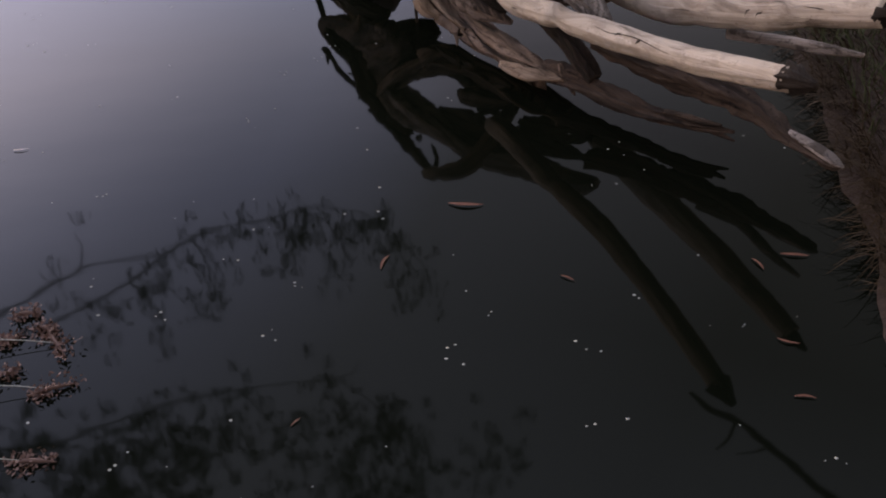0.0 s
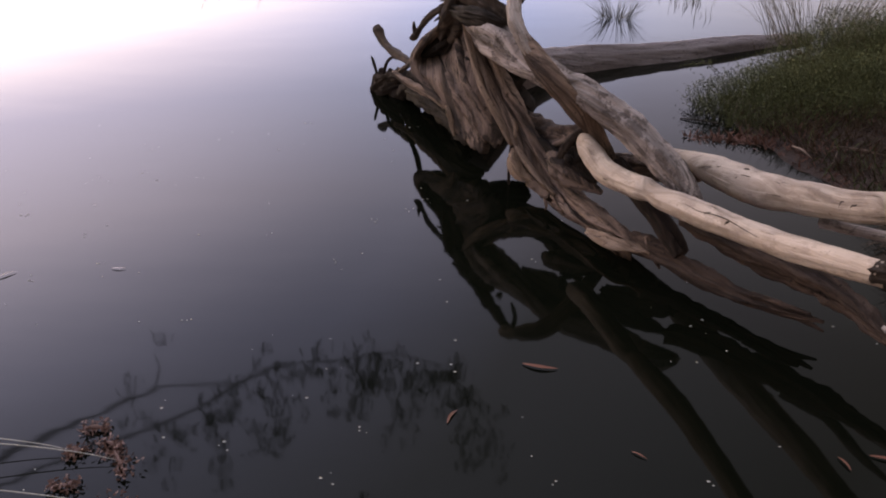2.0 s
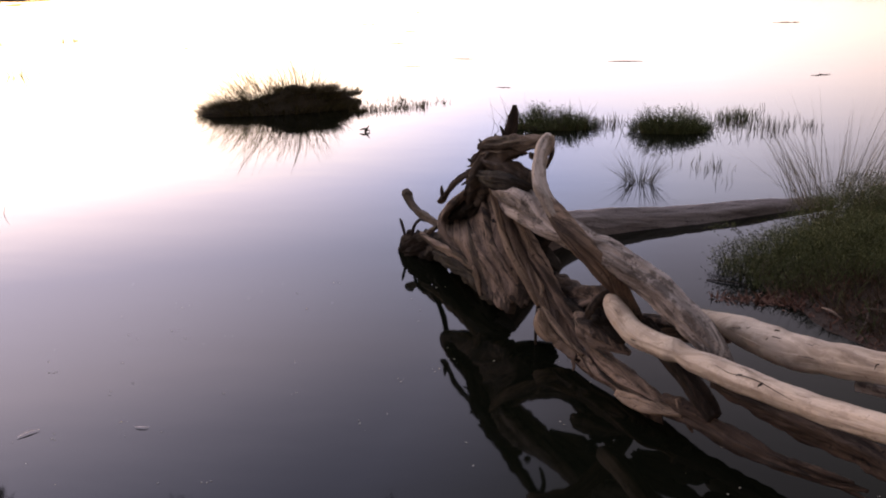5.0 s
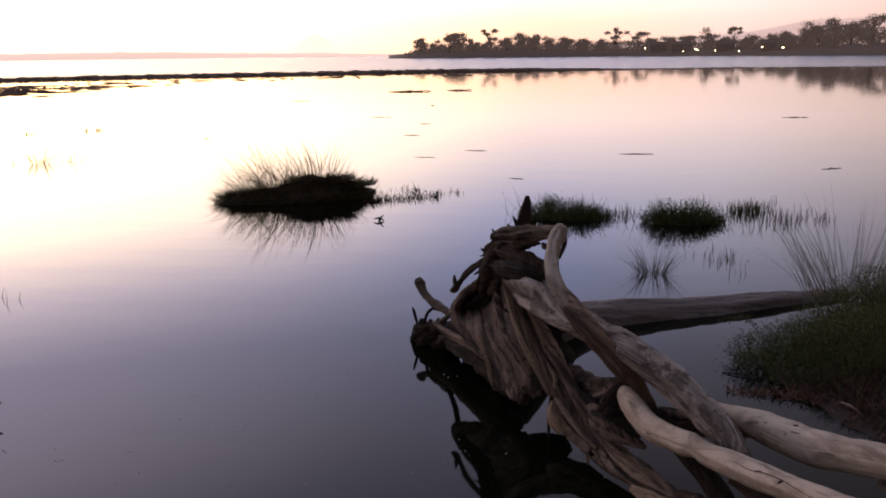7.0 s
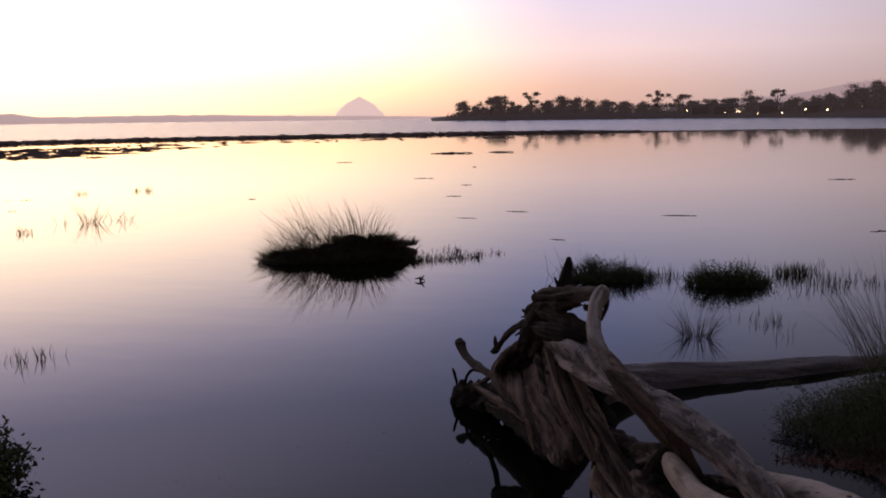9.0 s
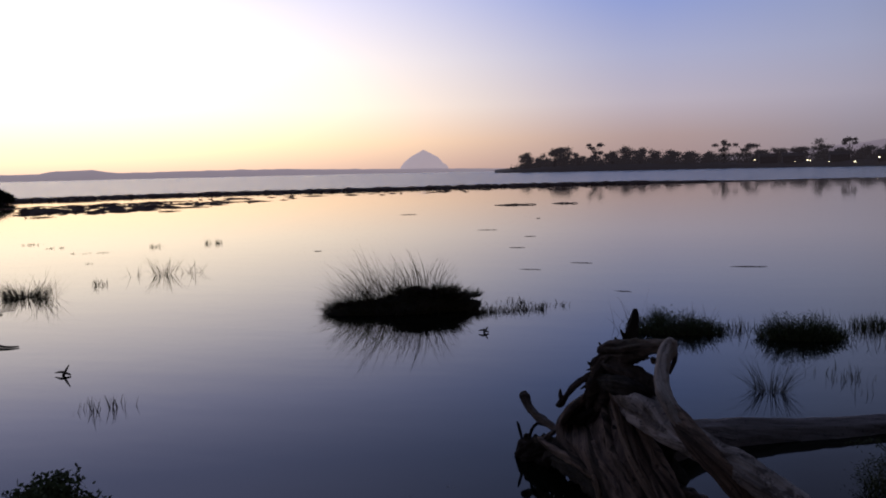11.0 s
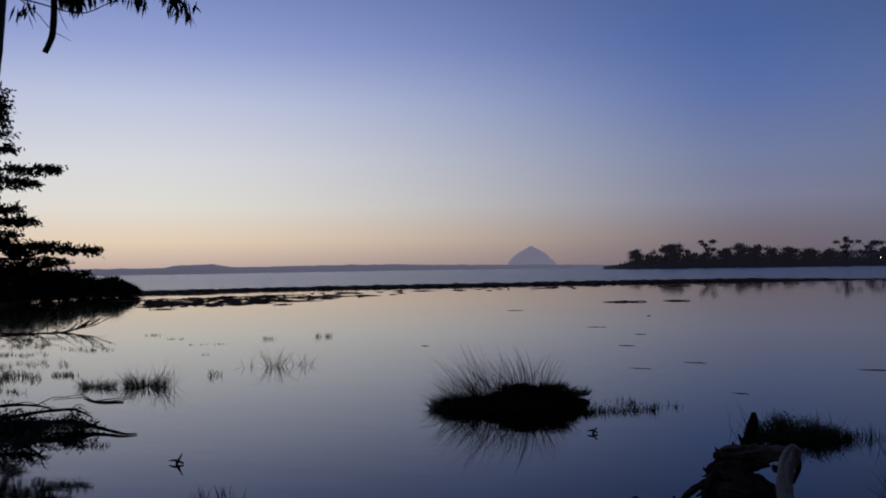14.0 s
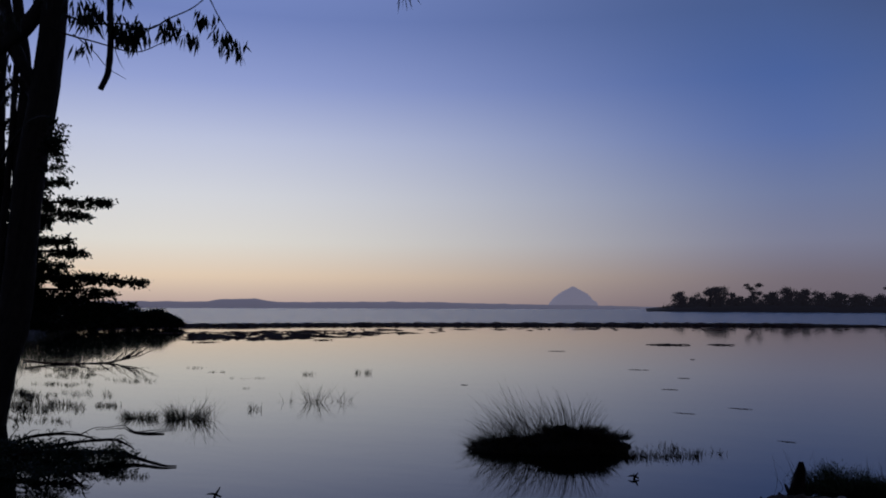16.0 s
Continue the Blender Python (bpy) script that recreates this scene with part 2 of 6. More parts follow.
def tube(bm, points, sides=12, steps=8, flute=0.0, count=5, twist=0.0, rough=0.0, seed=0, squash=1.0, groove=0.0, folds=1.6):
    """A limb swept along a curve: fluted, twisted and uneven. UV: metres along, turns round."""
    uv = bm.loops.layers.uv.verify()
    rows = spline(points, steps)
    ref = Vector((0.13, 0.21, 1.0))
    along, rings, lengths = 0.0, [], []
    prev, across = None, None
    for i, row in enumerate(rows):
        c, r = Vector(row[:3]), max(row[3], 0.0008)
        t = (Vector(rows[min(i + 1, len(rows) - 1)][:3]) - Vector(rows[max(i - 1, 0)][:3])).normalized()
        if prev is not None:
            along += (c - prev).length
        prev = c
        if across is None:
            across = t.cross(ref) if t.cross(ref).length > 0.05 else t.cross(Vector((1, 0, 0)))
        u = (across - t * across.dot(t)).normalized()
        across = u
        v = t.cross(u)
        ring = []
        for k in range(sides):
            a = 2 * math.pi * k / sides
            wob = 1 + flute * math.sin(count * a + twist * along + seed) + 0.5 * flute * math.sin((count * 2 + 1) * a - 1.7 * twist * along + seed * 2.1)
            if groove:
                b = a + twist * 0.35 * along
                g = noise.noise(Vector((math.cos(b) * folds + seed * 5.1, math.sin(b) * folds, along * 1.1 + seed)))
                h = noise.noise(Vector((math.cos(b) * folds * 2.6 + seed * 2.3, math.sin(b) * folds * 2.6, along * 2.0)))
                wob += groove * (2.6 * abs(g) + 1.3 * abs(h) - 0.9)
            if rough:
                q = Vector((c.x + u.x * math.cos(a) * r, c.y + u.y * math.cos(a) * r, c.z + math.sin(a) * r)) + Vector((seed * 3.7, 0, 0))
                wob += rough * (noise.noise(q * 9.0) + 0.6 * noise.noise(q * 23.0))
            ring.append(bm.verts.new(c + (u * math.cos(a) + v * math.sin(a) * squash) * r * wob))
        rings.append(ring)
        lengths.append(along)
    for i in range(len(rings) - 1):
        for k in range(sides):
            j = (k + 1) % sides
            f = bm.faces.new((rings[i][k], rings[i][j], rings[i + 1][j], rings[i + 1][k]))
            girth = max(rows[i][3] * 6.28, 0.02)
            for loop, (x, y) in zip(f.loops, ((i, k), (i, k + 1), (i + 1, k + 1), (i + 1, k))):
                loop[uv].uv = (lengths[x] + seed * 1.3, y / sides * girth + seed * 0.7)
    for ring in (rings[0][::-1], rings[-1]):
        bm.faces.new(ring)
    return rings


def blade_mesh(rng, roots, length, width, lean, droop, segments=3):
    """Grass blades: tapering strips that lean out and droop. roots: (x, y, z, outward bearing)."""
    verts, faces = [], []
    for x, y, z, bearing in roots:
        n = rng.uniform(0.55, 1.0) * length
        w = width * rng.uniform(0.7, 1.2)
        a = bearing + rng.gauss(0, 0.35)
        tilt = abs(rng.gauss(lean, lean * 0.45))
        px, py, pz = x, y, z
        s = rng.uniform(0, math.pi)
        sx, sy = math.cos(s) * w / 2, math.sin(s) * w / 2
        base = len(verts)
        for k in range(segments + 1):
            f = 1 - (k / segments) ** 1.5
            if k < segments:
                verts += [(px - sx * f, py - sy * f, pz), (px + sx * f, py + sy * f, pz)]
            else:
                verts.append((px, py, pz))
            step = n / segments
            px += math.sin(a) * math.sin(tilt) * step
            py += math.cos(a) * math.sin(tilt) * step
            pz += math.cos(tilt) * step
            tilt = min(tilt + droop * rng.uniform(0.5, 1.3), 2.2)
        for k in range(segments - 1):
            i = base + 2 * k
            faces.append((i, i + 1, i + 3, i + 2))
        i = base + 2 * (segments - 1)
        faces.append((i, i + 1, i + 2))
    return verts, faces


def leaf_cloud(rng, centres, per, spread, length, width, hang=0.0):
    """Many small leaves scattered round centres; hang 1 lets them hang down."""
    verts, faces = [], []
    for cx, cy, cz in centres:
        for _ in range(per):
            p = Vector((cx + rng.gauss(0, spread), cy + rng.gauss(0, spread), cz + rng.gauss(0, spread * 0.6)))
            d = Vector((rng.gauss(0, 1), rng.gauss(0, 1), rng.gauss(0, 0.7)))
            d = (d.normalized() * (1 - hang) + Vector((rng.gauss(0, 0.25), rng.gauss(0, 0.25), -1)) * hang).normalized()
            s = d.cross(Vector((rng.gauss(0, 1), rng.gauss(0, 1), rng.gauss(0, 1)))).normalized()
            n, w = length * rng.uniform(0.6, 1.2), width * rng.uniform(0.7, 1.2)
            b = len(verts)
            mid = p + d * n * 0.4
            verts += [tuple(p), tuple(mid + s * w / 2), tuple(p + d * n), tuple(mid - s * w / 2)]
            faces.append((b, b + 1, b + 2, b + 3))
    return verts, faces


def mound(name, length, breadth, height, turn, at, material, parent, seed, rough=0.25, power=2.2):
    """A low uneven hummock that stands in the water."""
    rng = random.Random(seed)
    bm = bmesh.new()
    rings, sides = 10, 30
    top = None
    prev = None
    ct, st = math.cos(turn), math.sin(turn)
    for i in range(rings):
        f = 1 - i / rings
        ring = []
        for k in range(sides):
            a = 2 * math.pi * k / sides
            w = 1 + rough * noise.noise(Vector((math.cos(a) * 1.7 + seed, math.sin(a) * 1.7, f * 1.5)))
            x, y = math.cos(a) * length / 2 * f * w, math.sin(a) * breadth / 2 * f * w
            z = height * (1 - f ** power) * (1 + 0.4 * noise.noise(Vector((x * 3 + seed, y * 3, 0)))) - (0.08 if i == 0 else 0)
            ring.append(bm.verts.new((at[0] + x * ct - y * st, at[1] + x * st + y * ct, at[2] + z)))
        if prev:
            for k in range(sides):
                j = (k + 1) % sides
                bm.faces.new((prev[k], prev[j], ring[j], ring[k]))
        prev = ring
    bm.faces.new(prev)
    return part(name, bm, material, parent)


# ---------------------------------------------------------------- water and ground
SHORE = [(-140, 110), (-75, 72), (-50.5, 53.0), (-50.5, 48.0), (-48.2, 42.4), (-39.0, 33.2), (-31.4, 24.4), (-24.5, 18.3), (-21.3, 16.0), (-17.6, 13.4), (-14.0, 10.6), (-11.2, 8.75), (-10.4, 7.2), (-7.0, 2.4), (-2.2, 0.7), (-0.6, 0.45),
         (0.35, 0.45), (0.95, 1.0), (1.15, 1.5), (1.32, 2.2), (1.46, 3.0), (1.48, 3.55), (1.30, 4.05), (1.10, 4.5), (1.04, 4.9), (1.14, 5.15), (1.62, 5.7), (2.4, 6.3), (6.0, 6.4), (14.0, 8.0), (90.0, 20.0)]


def inland(x, y):
    """Signed distance from the waterline, positive on land."""
    best, sign = 1e9, 1
    for (ax, ay), (bx, by) in zip(SHORE, SHORE[1:]):
        dx, dy = bx - ax, by - ay
        t = max(0.0, min(1.0, ((x - ax) * dx + (y - ay) * dy) / (dx * dx + dy * dy)))
        ex, ey = x - ax - t * dx, y - ay - t * dy
        d = ex * ex + ey * ey
        if d < best:
            best, sign = d, (-1 if dx * ey - dy * ex > 0 else 1)
    return sign * math.sqrt(best)


def land(x, y):
    d = inland(x, y)
    low = 0.06 if y > 3.3 else 0.20
    rise = low * (1 - math.exp(-d * 3.0)) + 0.05 * d / (1 + 0.05 * d) if d > 0 else max(-0.5, d * 0.5)
    rise = min(rise, 1.2)
    return rise + (0.03 * noise.noise(Vector((x * 2.3, y * 2.3, 0))) + 0.015 * noise.noise(Vector((x * 7, y * 7, 3)))) * (1 if d > -0.3 else 0.3)


def build_ground():
    n = 130
    axis = [math.copysign(abs(u) ** 3, u) * 60 + u * 6 for u in (2 * i / n - 1 for i in range(n + 1))]
    axis = [-4800.0, -600.0] + axis + [600.0, 4800.0]
    verts = [(x, y + 2.5, land(x, y + 2.5) if abs(x) < 70 and abs(y) < 70 else (-0.5 if y > 0 else 1.0)) for y in axis for x in axis]
    w = len(axis)
    faces = [(j * w + i, j * w + i + 1, (j + 1) * w + i + 1, (j + 1) * w + i) for j in range(w - 1) for i in range(w - 1)]
    tagged(raw("ground", verts, faces, M_SOIL, smooth=True), "brown muddy bank sloping down into the lagoon", "ground", kind="structure")


def build_water():
    edge = [(-4800, 40)]
    for i in range(37):
        b = -58 + 68 * i / 36
        d = np.interp(b, [-62, -48, -40, -30, -20, -5, 4, 10], [64, 72, 79, 82, 83, 89, 92, 98]) + 1.0
        edge.append((math.sin(radians(b)) * d, math.cos(radians(b)) * d))
    edge.append((4800, 92))
    bm = bmesh.new()
    bm.faces.new([bm.verts.new((x, y, 0)) for x, y in [(-4800, -200)] + [(4800, -200)] + edge[::-1]])
    tagged(part("water", bm, M_WATER, smooth=False), "calm dark lagoon water mirroring the dusk sky", "water", kind="structure")
    bm = bmesh.new()
    bm.faces.new([bm.verts.new((x, y, 0)) for x, y in edge + [(4800, 4990), (-4800, 4990)]])
    tagged(part("water_bay", bm, M_BAY, smooth=False), "rippled pale bay water beyond the marsh bar", "water", kind="structure")


build_ground()
build_water()


# ---------------------------------------------------------------- distance
def polar(bearing, distance, z=0.0):
    return Vector((math.sin(radians(bearing)) * distance, math.cos(radians(bearing)) * distance, z))


def ridge(name, rows, distance, depth, material, label, seed, foot=0.0, jag=0.15, category="hill"):
    """A long hill: rows of (bearing, crest height); a rounded strip with body."""
    bm = bmesh.new()
    prof = [(0.0, 0.0), (0.12, 0.45), (0.3, 0.8), (0.5, 1.0), (0.75, 0.6), (1.0, 0.0)]
    prev = None
    b0, b1 = rows[0][0], rows[-1][0]
    n = 120
    for i in range(n + 1):
        b = b0 + (b1 - b0) * i / n
        h = np.interp(b, [r[0] for r in rows], [r[1] for r in rows])
        h *= 1 + jag * noise.noise(Vector((b * 1.9 + seed, 0, 0))) + jag * 0.6 * noise.noise(Vector((b * 6 + seed, 2, 0)))
        ring = [bm.verts.new(polar(b, distance + depth * f, foot + (h - foot) * g)) for f, g in prof]
        if prev:
            for k in range(len(prof) - 1):
                bm.faces.new((prev[k], ring[k], ring[k + 1], prev[k + 1]))
        prev = ring
    return tagged(part(name, bm, material), label, category, kind="structure")


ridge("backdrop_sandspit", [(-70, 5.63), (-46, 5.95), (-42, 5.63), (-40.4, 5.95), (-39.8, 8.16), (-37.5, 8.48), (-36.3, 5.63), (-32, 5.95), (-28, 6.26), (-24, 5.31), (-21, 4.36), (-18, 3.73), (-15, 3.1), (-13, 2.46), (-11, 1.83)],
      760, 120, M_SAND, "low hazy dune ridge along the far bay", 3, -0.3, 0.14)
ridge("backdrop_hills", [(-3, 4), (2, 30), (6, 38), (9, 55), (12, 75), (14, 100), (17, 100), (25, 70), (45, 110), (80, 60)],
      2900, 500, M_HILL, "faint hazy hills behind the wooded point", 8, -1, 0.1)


def build_rock():
    bm = bmesh.new()
    base, d = -16.85, 4300.0
    right = Vector((math.cos(radians(base)), -math.sin(radians(base)), 0))
    back = polar(base, 1.0)
    rings, sides, prev = 20, 48, None
    for i in range(rings + 1):
        f = i / rings
        h = 104 * f
        r = 122 * np.interp(f, [0, 0.2, 0.45, 0.57, 0.7, 0.8, 0.9, 1.0], [1.0, 0.93, 0.77, 0.66, 0.5, 0.34, 0.18, 0.04])
        ring = []
        for k in range(sides):
            a = 2 * math.pi * k / sides
            w = 1 + 0.10 * noise.noise(Vector((math.cos(a) * 2, math.sin(a) * 2, f * 3))) + 0.06 * noise.noise(Vector((math.cos(a) * 5, math.sin(a) * 5, f * 9)))
            ring.append(bm.verts.new(polar(base, d) + right * math.cos(a) * r * w + back * math.sin(a) * r * w + Vector((0, 0, h - 2))))
        if prev:
            for k in range(sides):
                j = (k + 1) % sides
                bm.faces.new((prev[k], prev[j], ring[j], ring[k]))
        prev = ring
    bm.faces.new(prev)
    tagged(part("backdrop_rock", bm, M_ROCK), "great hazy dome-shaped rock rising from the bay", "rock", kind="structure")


build_rock()


def build_berm():
    """The dark marsh bar between lagoon and bay, with broken flats in front of it."""
    rng = random.Random(5)
    bm = bmesh.new()
    prev = None
    n = 260
    for i in range(n + 1):
        b = -62 + 72 * i / n
        d = np.interp(b, [-62, -48, -40, -30, -20, -5, 4, 10], [64, 72, 79, 82, 83, 89, 92, 98])
        h = (0.30 + 0.12 * noise.noise(Vector((b * 0.9, 1, 0))) + 0.16 * noise.noise(Vector((b * 4.0, 5, 0))) + 0.08 * noise.noise(Vector((b * 13.0, 8, 0)))) * np.interp(b, [-62, -40, -4, 1, 4, 10], [0.75, 0.75, 0.9, 0.5, 0.16, 0.04])
        h = max(h, 0.05)
        w = np.interp(b, [-62, -30, -10, 4, 10], [7, 6, 6, 4, 2])
        front = 1.5 * noise.noise(Vector((b * 1.5, 9, 0)))
        ring = [bm.verts.new(polar(b, d - w / 2 + front + w * f, h * g)) for f, g in ((-0.1, -0.2), (0, 0.25), (0.12, 0.75), (0.5, 1.0), (0.85, 0.7), (1.1, -0.2))]
        if prev:
            for k in range(5):
                bm.faces.new((prev[k], ring[k], ring[k + 1], prev[k + 1]))
        prev = ring
    bar = tagged(part("berm", bm, M_MARSH), "long dark bar of salt marsh across the water", "marsh", kind="structure")
    roots = []
    for _ in range(9000):
        b = rng.uniform(-60, 2)
        d = np.interp(b, [-62, -48, -40, -30, -20, -5, 4, 10], [64, 72, 79, 82, 83, 89, 92, 98]) + rng.uniform(-4, 2)
        p = polar(b, d, 0.05 if b < -3 else -0.1)
        roots.append((p.x, p.y, p.z, rng.uniform(0, 6.28)))
    v, f = blade_mesh(rng, roots, 0.26, 0.08, 0.6, 0.3, 2)
    raw("marsh_grass", v, f, M_MARSH, bar, kind="stuff")
    rng = random.Random(6)
    verts, faces = [], []
    for _ in range(300):
        b = rng.uniform(-41.5, -33.5) if rng.random() < 0.6 else (rng.uniform(-34, -28) if rng.random() < 0.6 else rng.uniform(-28, 0))
        far = np.interp(b, [-44, -34, -24, 2], [60, 63, 72, 80])
        near = np.interp(b, [-44, -36, -30, -24, 2], [45, 46, 52, 62, 74])
        d = far - (far - near) * rng.random() ** 0.9
        c = polar(b, d)
        a, s = rng.uniform(0.2, 1.4) * rng.random() ** 0.5, rng.uniform(0.08, 0.24)
        base = len(verts)
        right = Vector((math.cos(radians(b)), -math.sin(radians(b)), 0))
        for k in range(8):
            t = 2 * math.pi * k / 8
            q = c + right * math.cos(t) * a * rng.uniform(0.7, 1.2) + polar(b, 1) * math.sin(t) * s * 2 * rng.uniform(0.7, 1.2)
            verts.append((q.x, q.y, -0.02))
        verts.append((c.x, c.y, rng.uniform(0.03, 0.08)))
        faces += [(base + k, base + (k + 1) % 8, base + 8) for k in range(8)]
    tagged(raw("mud_flats", verts, faces, M_MARSH, kind="stuff"), "broken patches of dark marsh in shallow water", "marsh")


build_berm()


def far_tree(rng, at, height, spread, style, group="trees on the far point"):
    """A tree on the far shore: tapered trunk, limbs and an uneven crown of clumps."""
    t = thing("tree", {"flat": "dark windswept pine with a flat-topped crown", "round": "dark rounded shoreline tree in the haze",
                       "tall": "tall dark cypress standing above the wood"}[style], "tree", group, at)
    bm = bmesh.new()
    lean = rng.uniform(-0.06, 0.06) * height
    tube(bm, [(0, 0, -0.5, height * 0.03), (lean * 0.4, 0, height * 0.4, height * 0.022), (lean, 0, height * 0.85, height * 0.008)], 6, 3)
    crowns = []
    for _ in range({"flat": 9, "round": 16, "tall": 10}[style]):
        if style == "flat":
            c = Vector((lean + rng.gauss(0, spread * 0.55), rng.gauss(0, spread * 0.5), height * rng.choice((0.45, 0.62, 0.66, 0.82, 0.86, 0.95, 0.97))))
        elif style == "tall":
            f = rng.uniform(0.3, 1.0)
            c = Vector((lean + rng.gauss(0, spread * 0.4 * (1.15 - f)), rng.gauss(0, spread * 0.4 * (1.15 - f)), height * f))
        else:
            c = Vector((lean + rng.gauss(0, spread * 0.42), rng.gauss(0, spread * 0.42), height * rng.uniform(0.22, 0.9)))
        crowns.append(c)
        tube(bm, [(lean * 0.5, 0, height * 0.35, height * 0.012), (c.x * 0.6, c.y * 0.6, c.z * 0.85, height * 0.007), (c.x, c.y, c.z, height * 0.004)], 5, 2)
    part("trunk", bm, M_BARK, t)
    pts = [(c.x, c.y, c.z) for c in crowns]
    v, f = leaf_cloud(rng, pts, 150, spread * (0.19 if style == "flat" else 0.24), 0.55, 0.42)
    raw("crown", v, f, M_FAR, t)
    return t


def build_point():
    """The wooded point across the bay, with houses and lamps along the shore."""
    bm = bmesh.new()
    prev = None
    for i in range(121):
        b = -12.2 + 62 * i / 120
        d = np.interp(b, [-12.2, -8, 4, 14, 50], [365, 352, 345, 300, 190])
        h = np.interp(b, [-12.2, -10.5, -4, 5, 12, 50], [0.2, 1.6, 2.6, 1.8, 2.2, 6]) * (1 + 0.3 * noise.noise(Vector((b * 2, 0, 0))))
        ring = [bm.verts.new(polar(b, d + w, z)) for w, z in ((-2, -0.3), (0, 0.5 * h), (6, h), (60, h + 1), (160, -0.3))]
        if prev:
            for k in range(4):
                bm.faces.new((prev[k], ring[k], ring[k + 1], prev[k + 1]))
        prev = ring
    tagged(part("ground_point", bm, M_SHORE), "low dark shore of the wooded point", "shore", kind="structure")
    rng = random.Random(11)
    rows = [(-10.1, 7.2, 3.2, "round"), (-9.2, 6.6, 3.0, "round"), (-8.3, 9.0, 3.2, "round"), (-7.6, 9.4, 3.0, "round"), (-6.7, 7.2, 2.2, "round"), (-5.7, 10.0, 2.6, "flat"),
            (-5.9, 6.0, 2.6, "round"), (-4.6, 7.2, 3.2, "round"), (-3.6, 9.0, 3.4, "round"), (-2.9, 8.6, 3.0, "round"), (-1.9, 7.6, 3.0, "round"), (-1.0, 7.0, 3.0, "round"),
            (0.1, 6.6, 3.0, "round"), (1.2, 6.6, 3.0, "round"), (2.3, 10.2, 2.4, "flat"), (3.6, 9.4, 3.2, "flat"), (4.4, 6.2, 2.6, "round"), (5.6, 7.0, 3.0, "round"), (6.6, 7.0, 2.8, "round"),
            (7.8, 10.0, 3.4, "round"), (8.8, 6.4, 2.6, "round"), (9.4, 9.6, 1.8, "flat"), (10.3, 7.4, 3.4, "round"), (11.6, 7.0, 3.2, "round"), (12.5, 8.2, 3.2, "round"),
            (13.4, 9.6, 3.2, "round"), (14.2, 12.4, 3.6, "round"), (15.0, 13.4, 3.8, "round"), (15.9, 13.6, 3.8, "round"), (17.0, 13.8, 4.0, "round"), (18.4, 13.0, 4.0, "round"),
            (20.0, 10.5, 4.2, "round"), (22.0, 11.0, 4.4, "round")]
    for b, h, s, style in rows:
        d = np.interp(b, [-12.2, -8, 4, 14, 50], [365, 352, 345, 300, 190]) + rng.uniform(8, 22)
        far_tree(rng, polar(b, d, 1.0), h * d / 352 - 0.6, s, style)
    # undergrowth between the trees
    pts = []
    for _ in range(1100):
        b = rng.uniform(-11.0, 22)
        d = np.interp(b, [-12.2, -8, 4, 14, 50], [365, 352, 345, 300, 190]) + rng.uniform(4, 40)
        p = polar(b, d, rng.uniform(0.8, np.interp(b, [-11, -9, 4, 6, 12, 14, 22], [1.2, 4.8, 5.4, 4.6, 5.0, 7.2, 8])))
        pts.append(tuple(p))
    v, f = leaf_cloud(rng, pts, 34, 1.1, 0.7, 0.55)
    tagged(raw("undergrowth", v, f, M_FAR, kind="stuff"), "dense dark undergrowth along the far shore", "bushes")
    # houses and lamps
    for b, w in ((4.9, 6), (6.3, 7), (8.9, 6), (11.5, 6)):
        d = np.interp(b, [4, 14], [345, 300]) + 3.0
        h = thing("house", "small pale house among the trees on the far shore", "house", "houses on the far shore", polar(b, d, 1.6))
        bm = bmesh.new()
        bmesh.ops.create_cube(bm, size=1.0, matrix=Matrix.Translation((0, 3, 1.2)) @ Matrix.Diagonal((w, 5, 2.4, 1)))
        part("wall", bm, M_SHORE, h, smooth=False)
        bm = bmesh.new()
        q = [bm.verts.new(p) for p in ((-w / 2 - 0.3, 0.2, 2.4), (w / 2 + 0.3, 0.2, 2.4), (w / 2 + 0.3, 3, 3.7), (-w / 2 - 0.3, 3, 3.7), (w / 2 + 0.3, 5.8, 2.4), (-w / 2 - 0.3, 5.8, 2.4))]
        bm.faces.new((q[0], q[1], q[2], q[3])), bm.faces.new((q[3], q[2], q[4], q[5])), bm.faces.new((q[0], q[3], q[5])), bm.faces.new((q[1], q[4], q[2]))
        part("roof", bm, M_SHORE, h, smooth=False)
    for b, z, s in ((4.1, 2.8, 0.12), (6.4, 1.9, 0.09), (7.1, 2.3, 0.14), (7.25, 2.0, 0.12), (8.3, 1.6, 0.09), (9.7, 1.4, 0.13), (11.0, 2.6, 0.16), (12.2, 2.3, 0.16)):
        d = np.interp(b, [4, 14], [345, 300]) - 0.5
        p = polar(b, d, 0.0)
        lamp = thing("street_lamp", "small lit lamp on the far shore", "lamp", "lamps on the far shore", p)
        bm = bmesh.new()
        tube(bm, [(0, 0, 0, 0.06), (0, 0, z * 0.6, 0.05), (0, 0, z, 0.04)], 6, 1)
        part("post", bm, M_BARK, lamp)
        bm = bmesh.new()
        bmesh.ops.create_icosphere(bm, subdivisions=2, radius=s, matrix=Matrix.Translation((0, 0, z + s)))
        part("globe", bm, M_LAMP, lamp, "glowing warm lamp")


build_point()


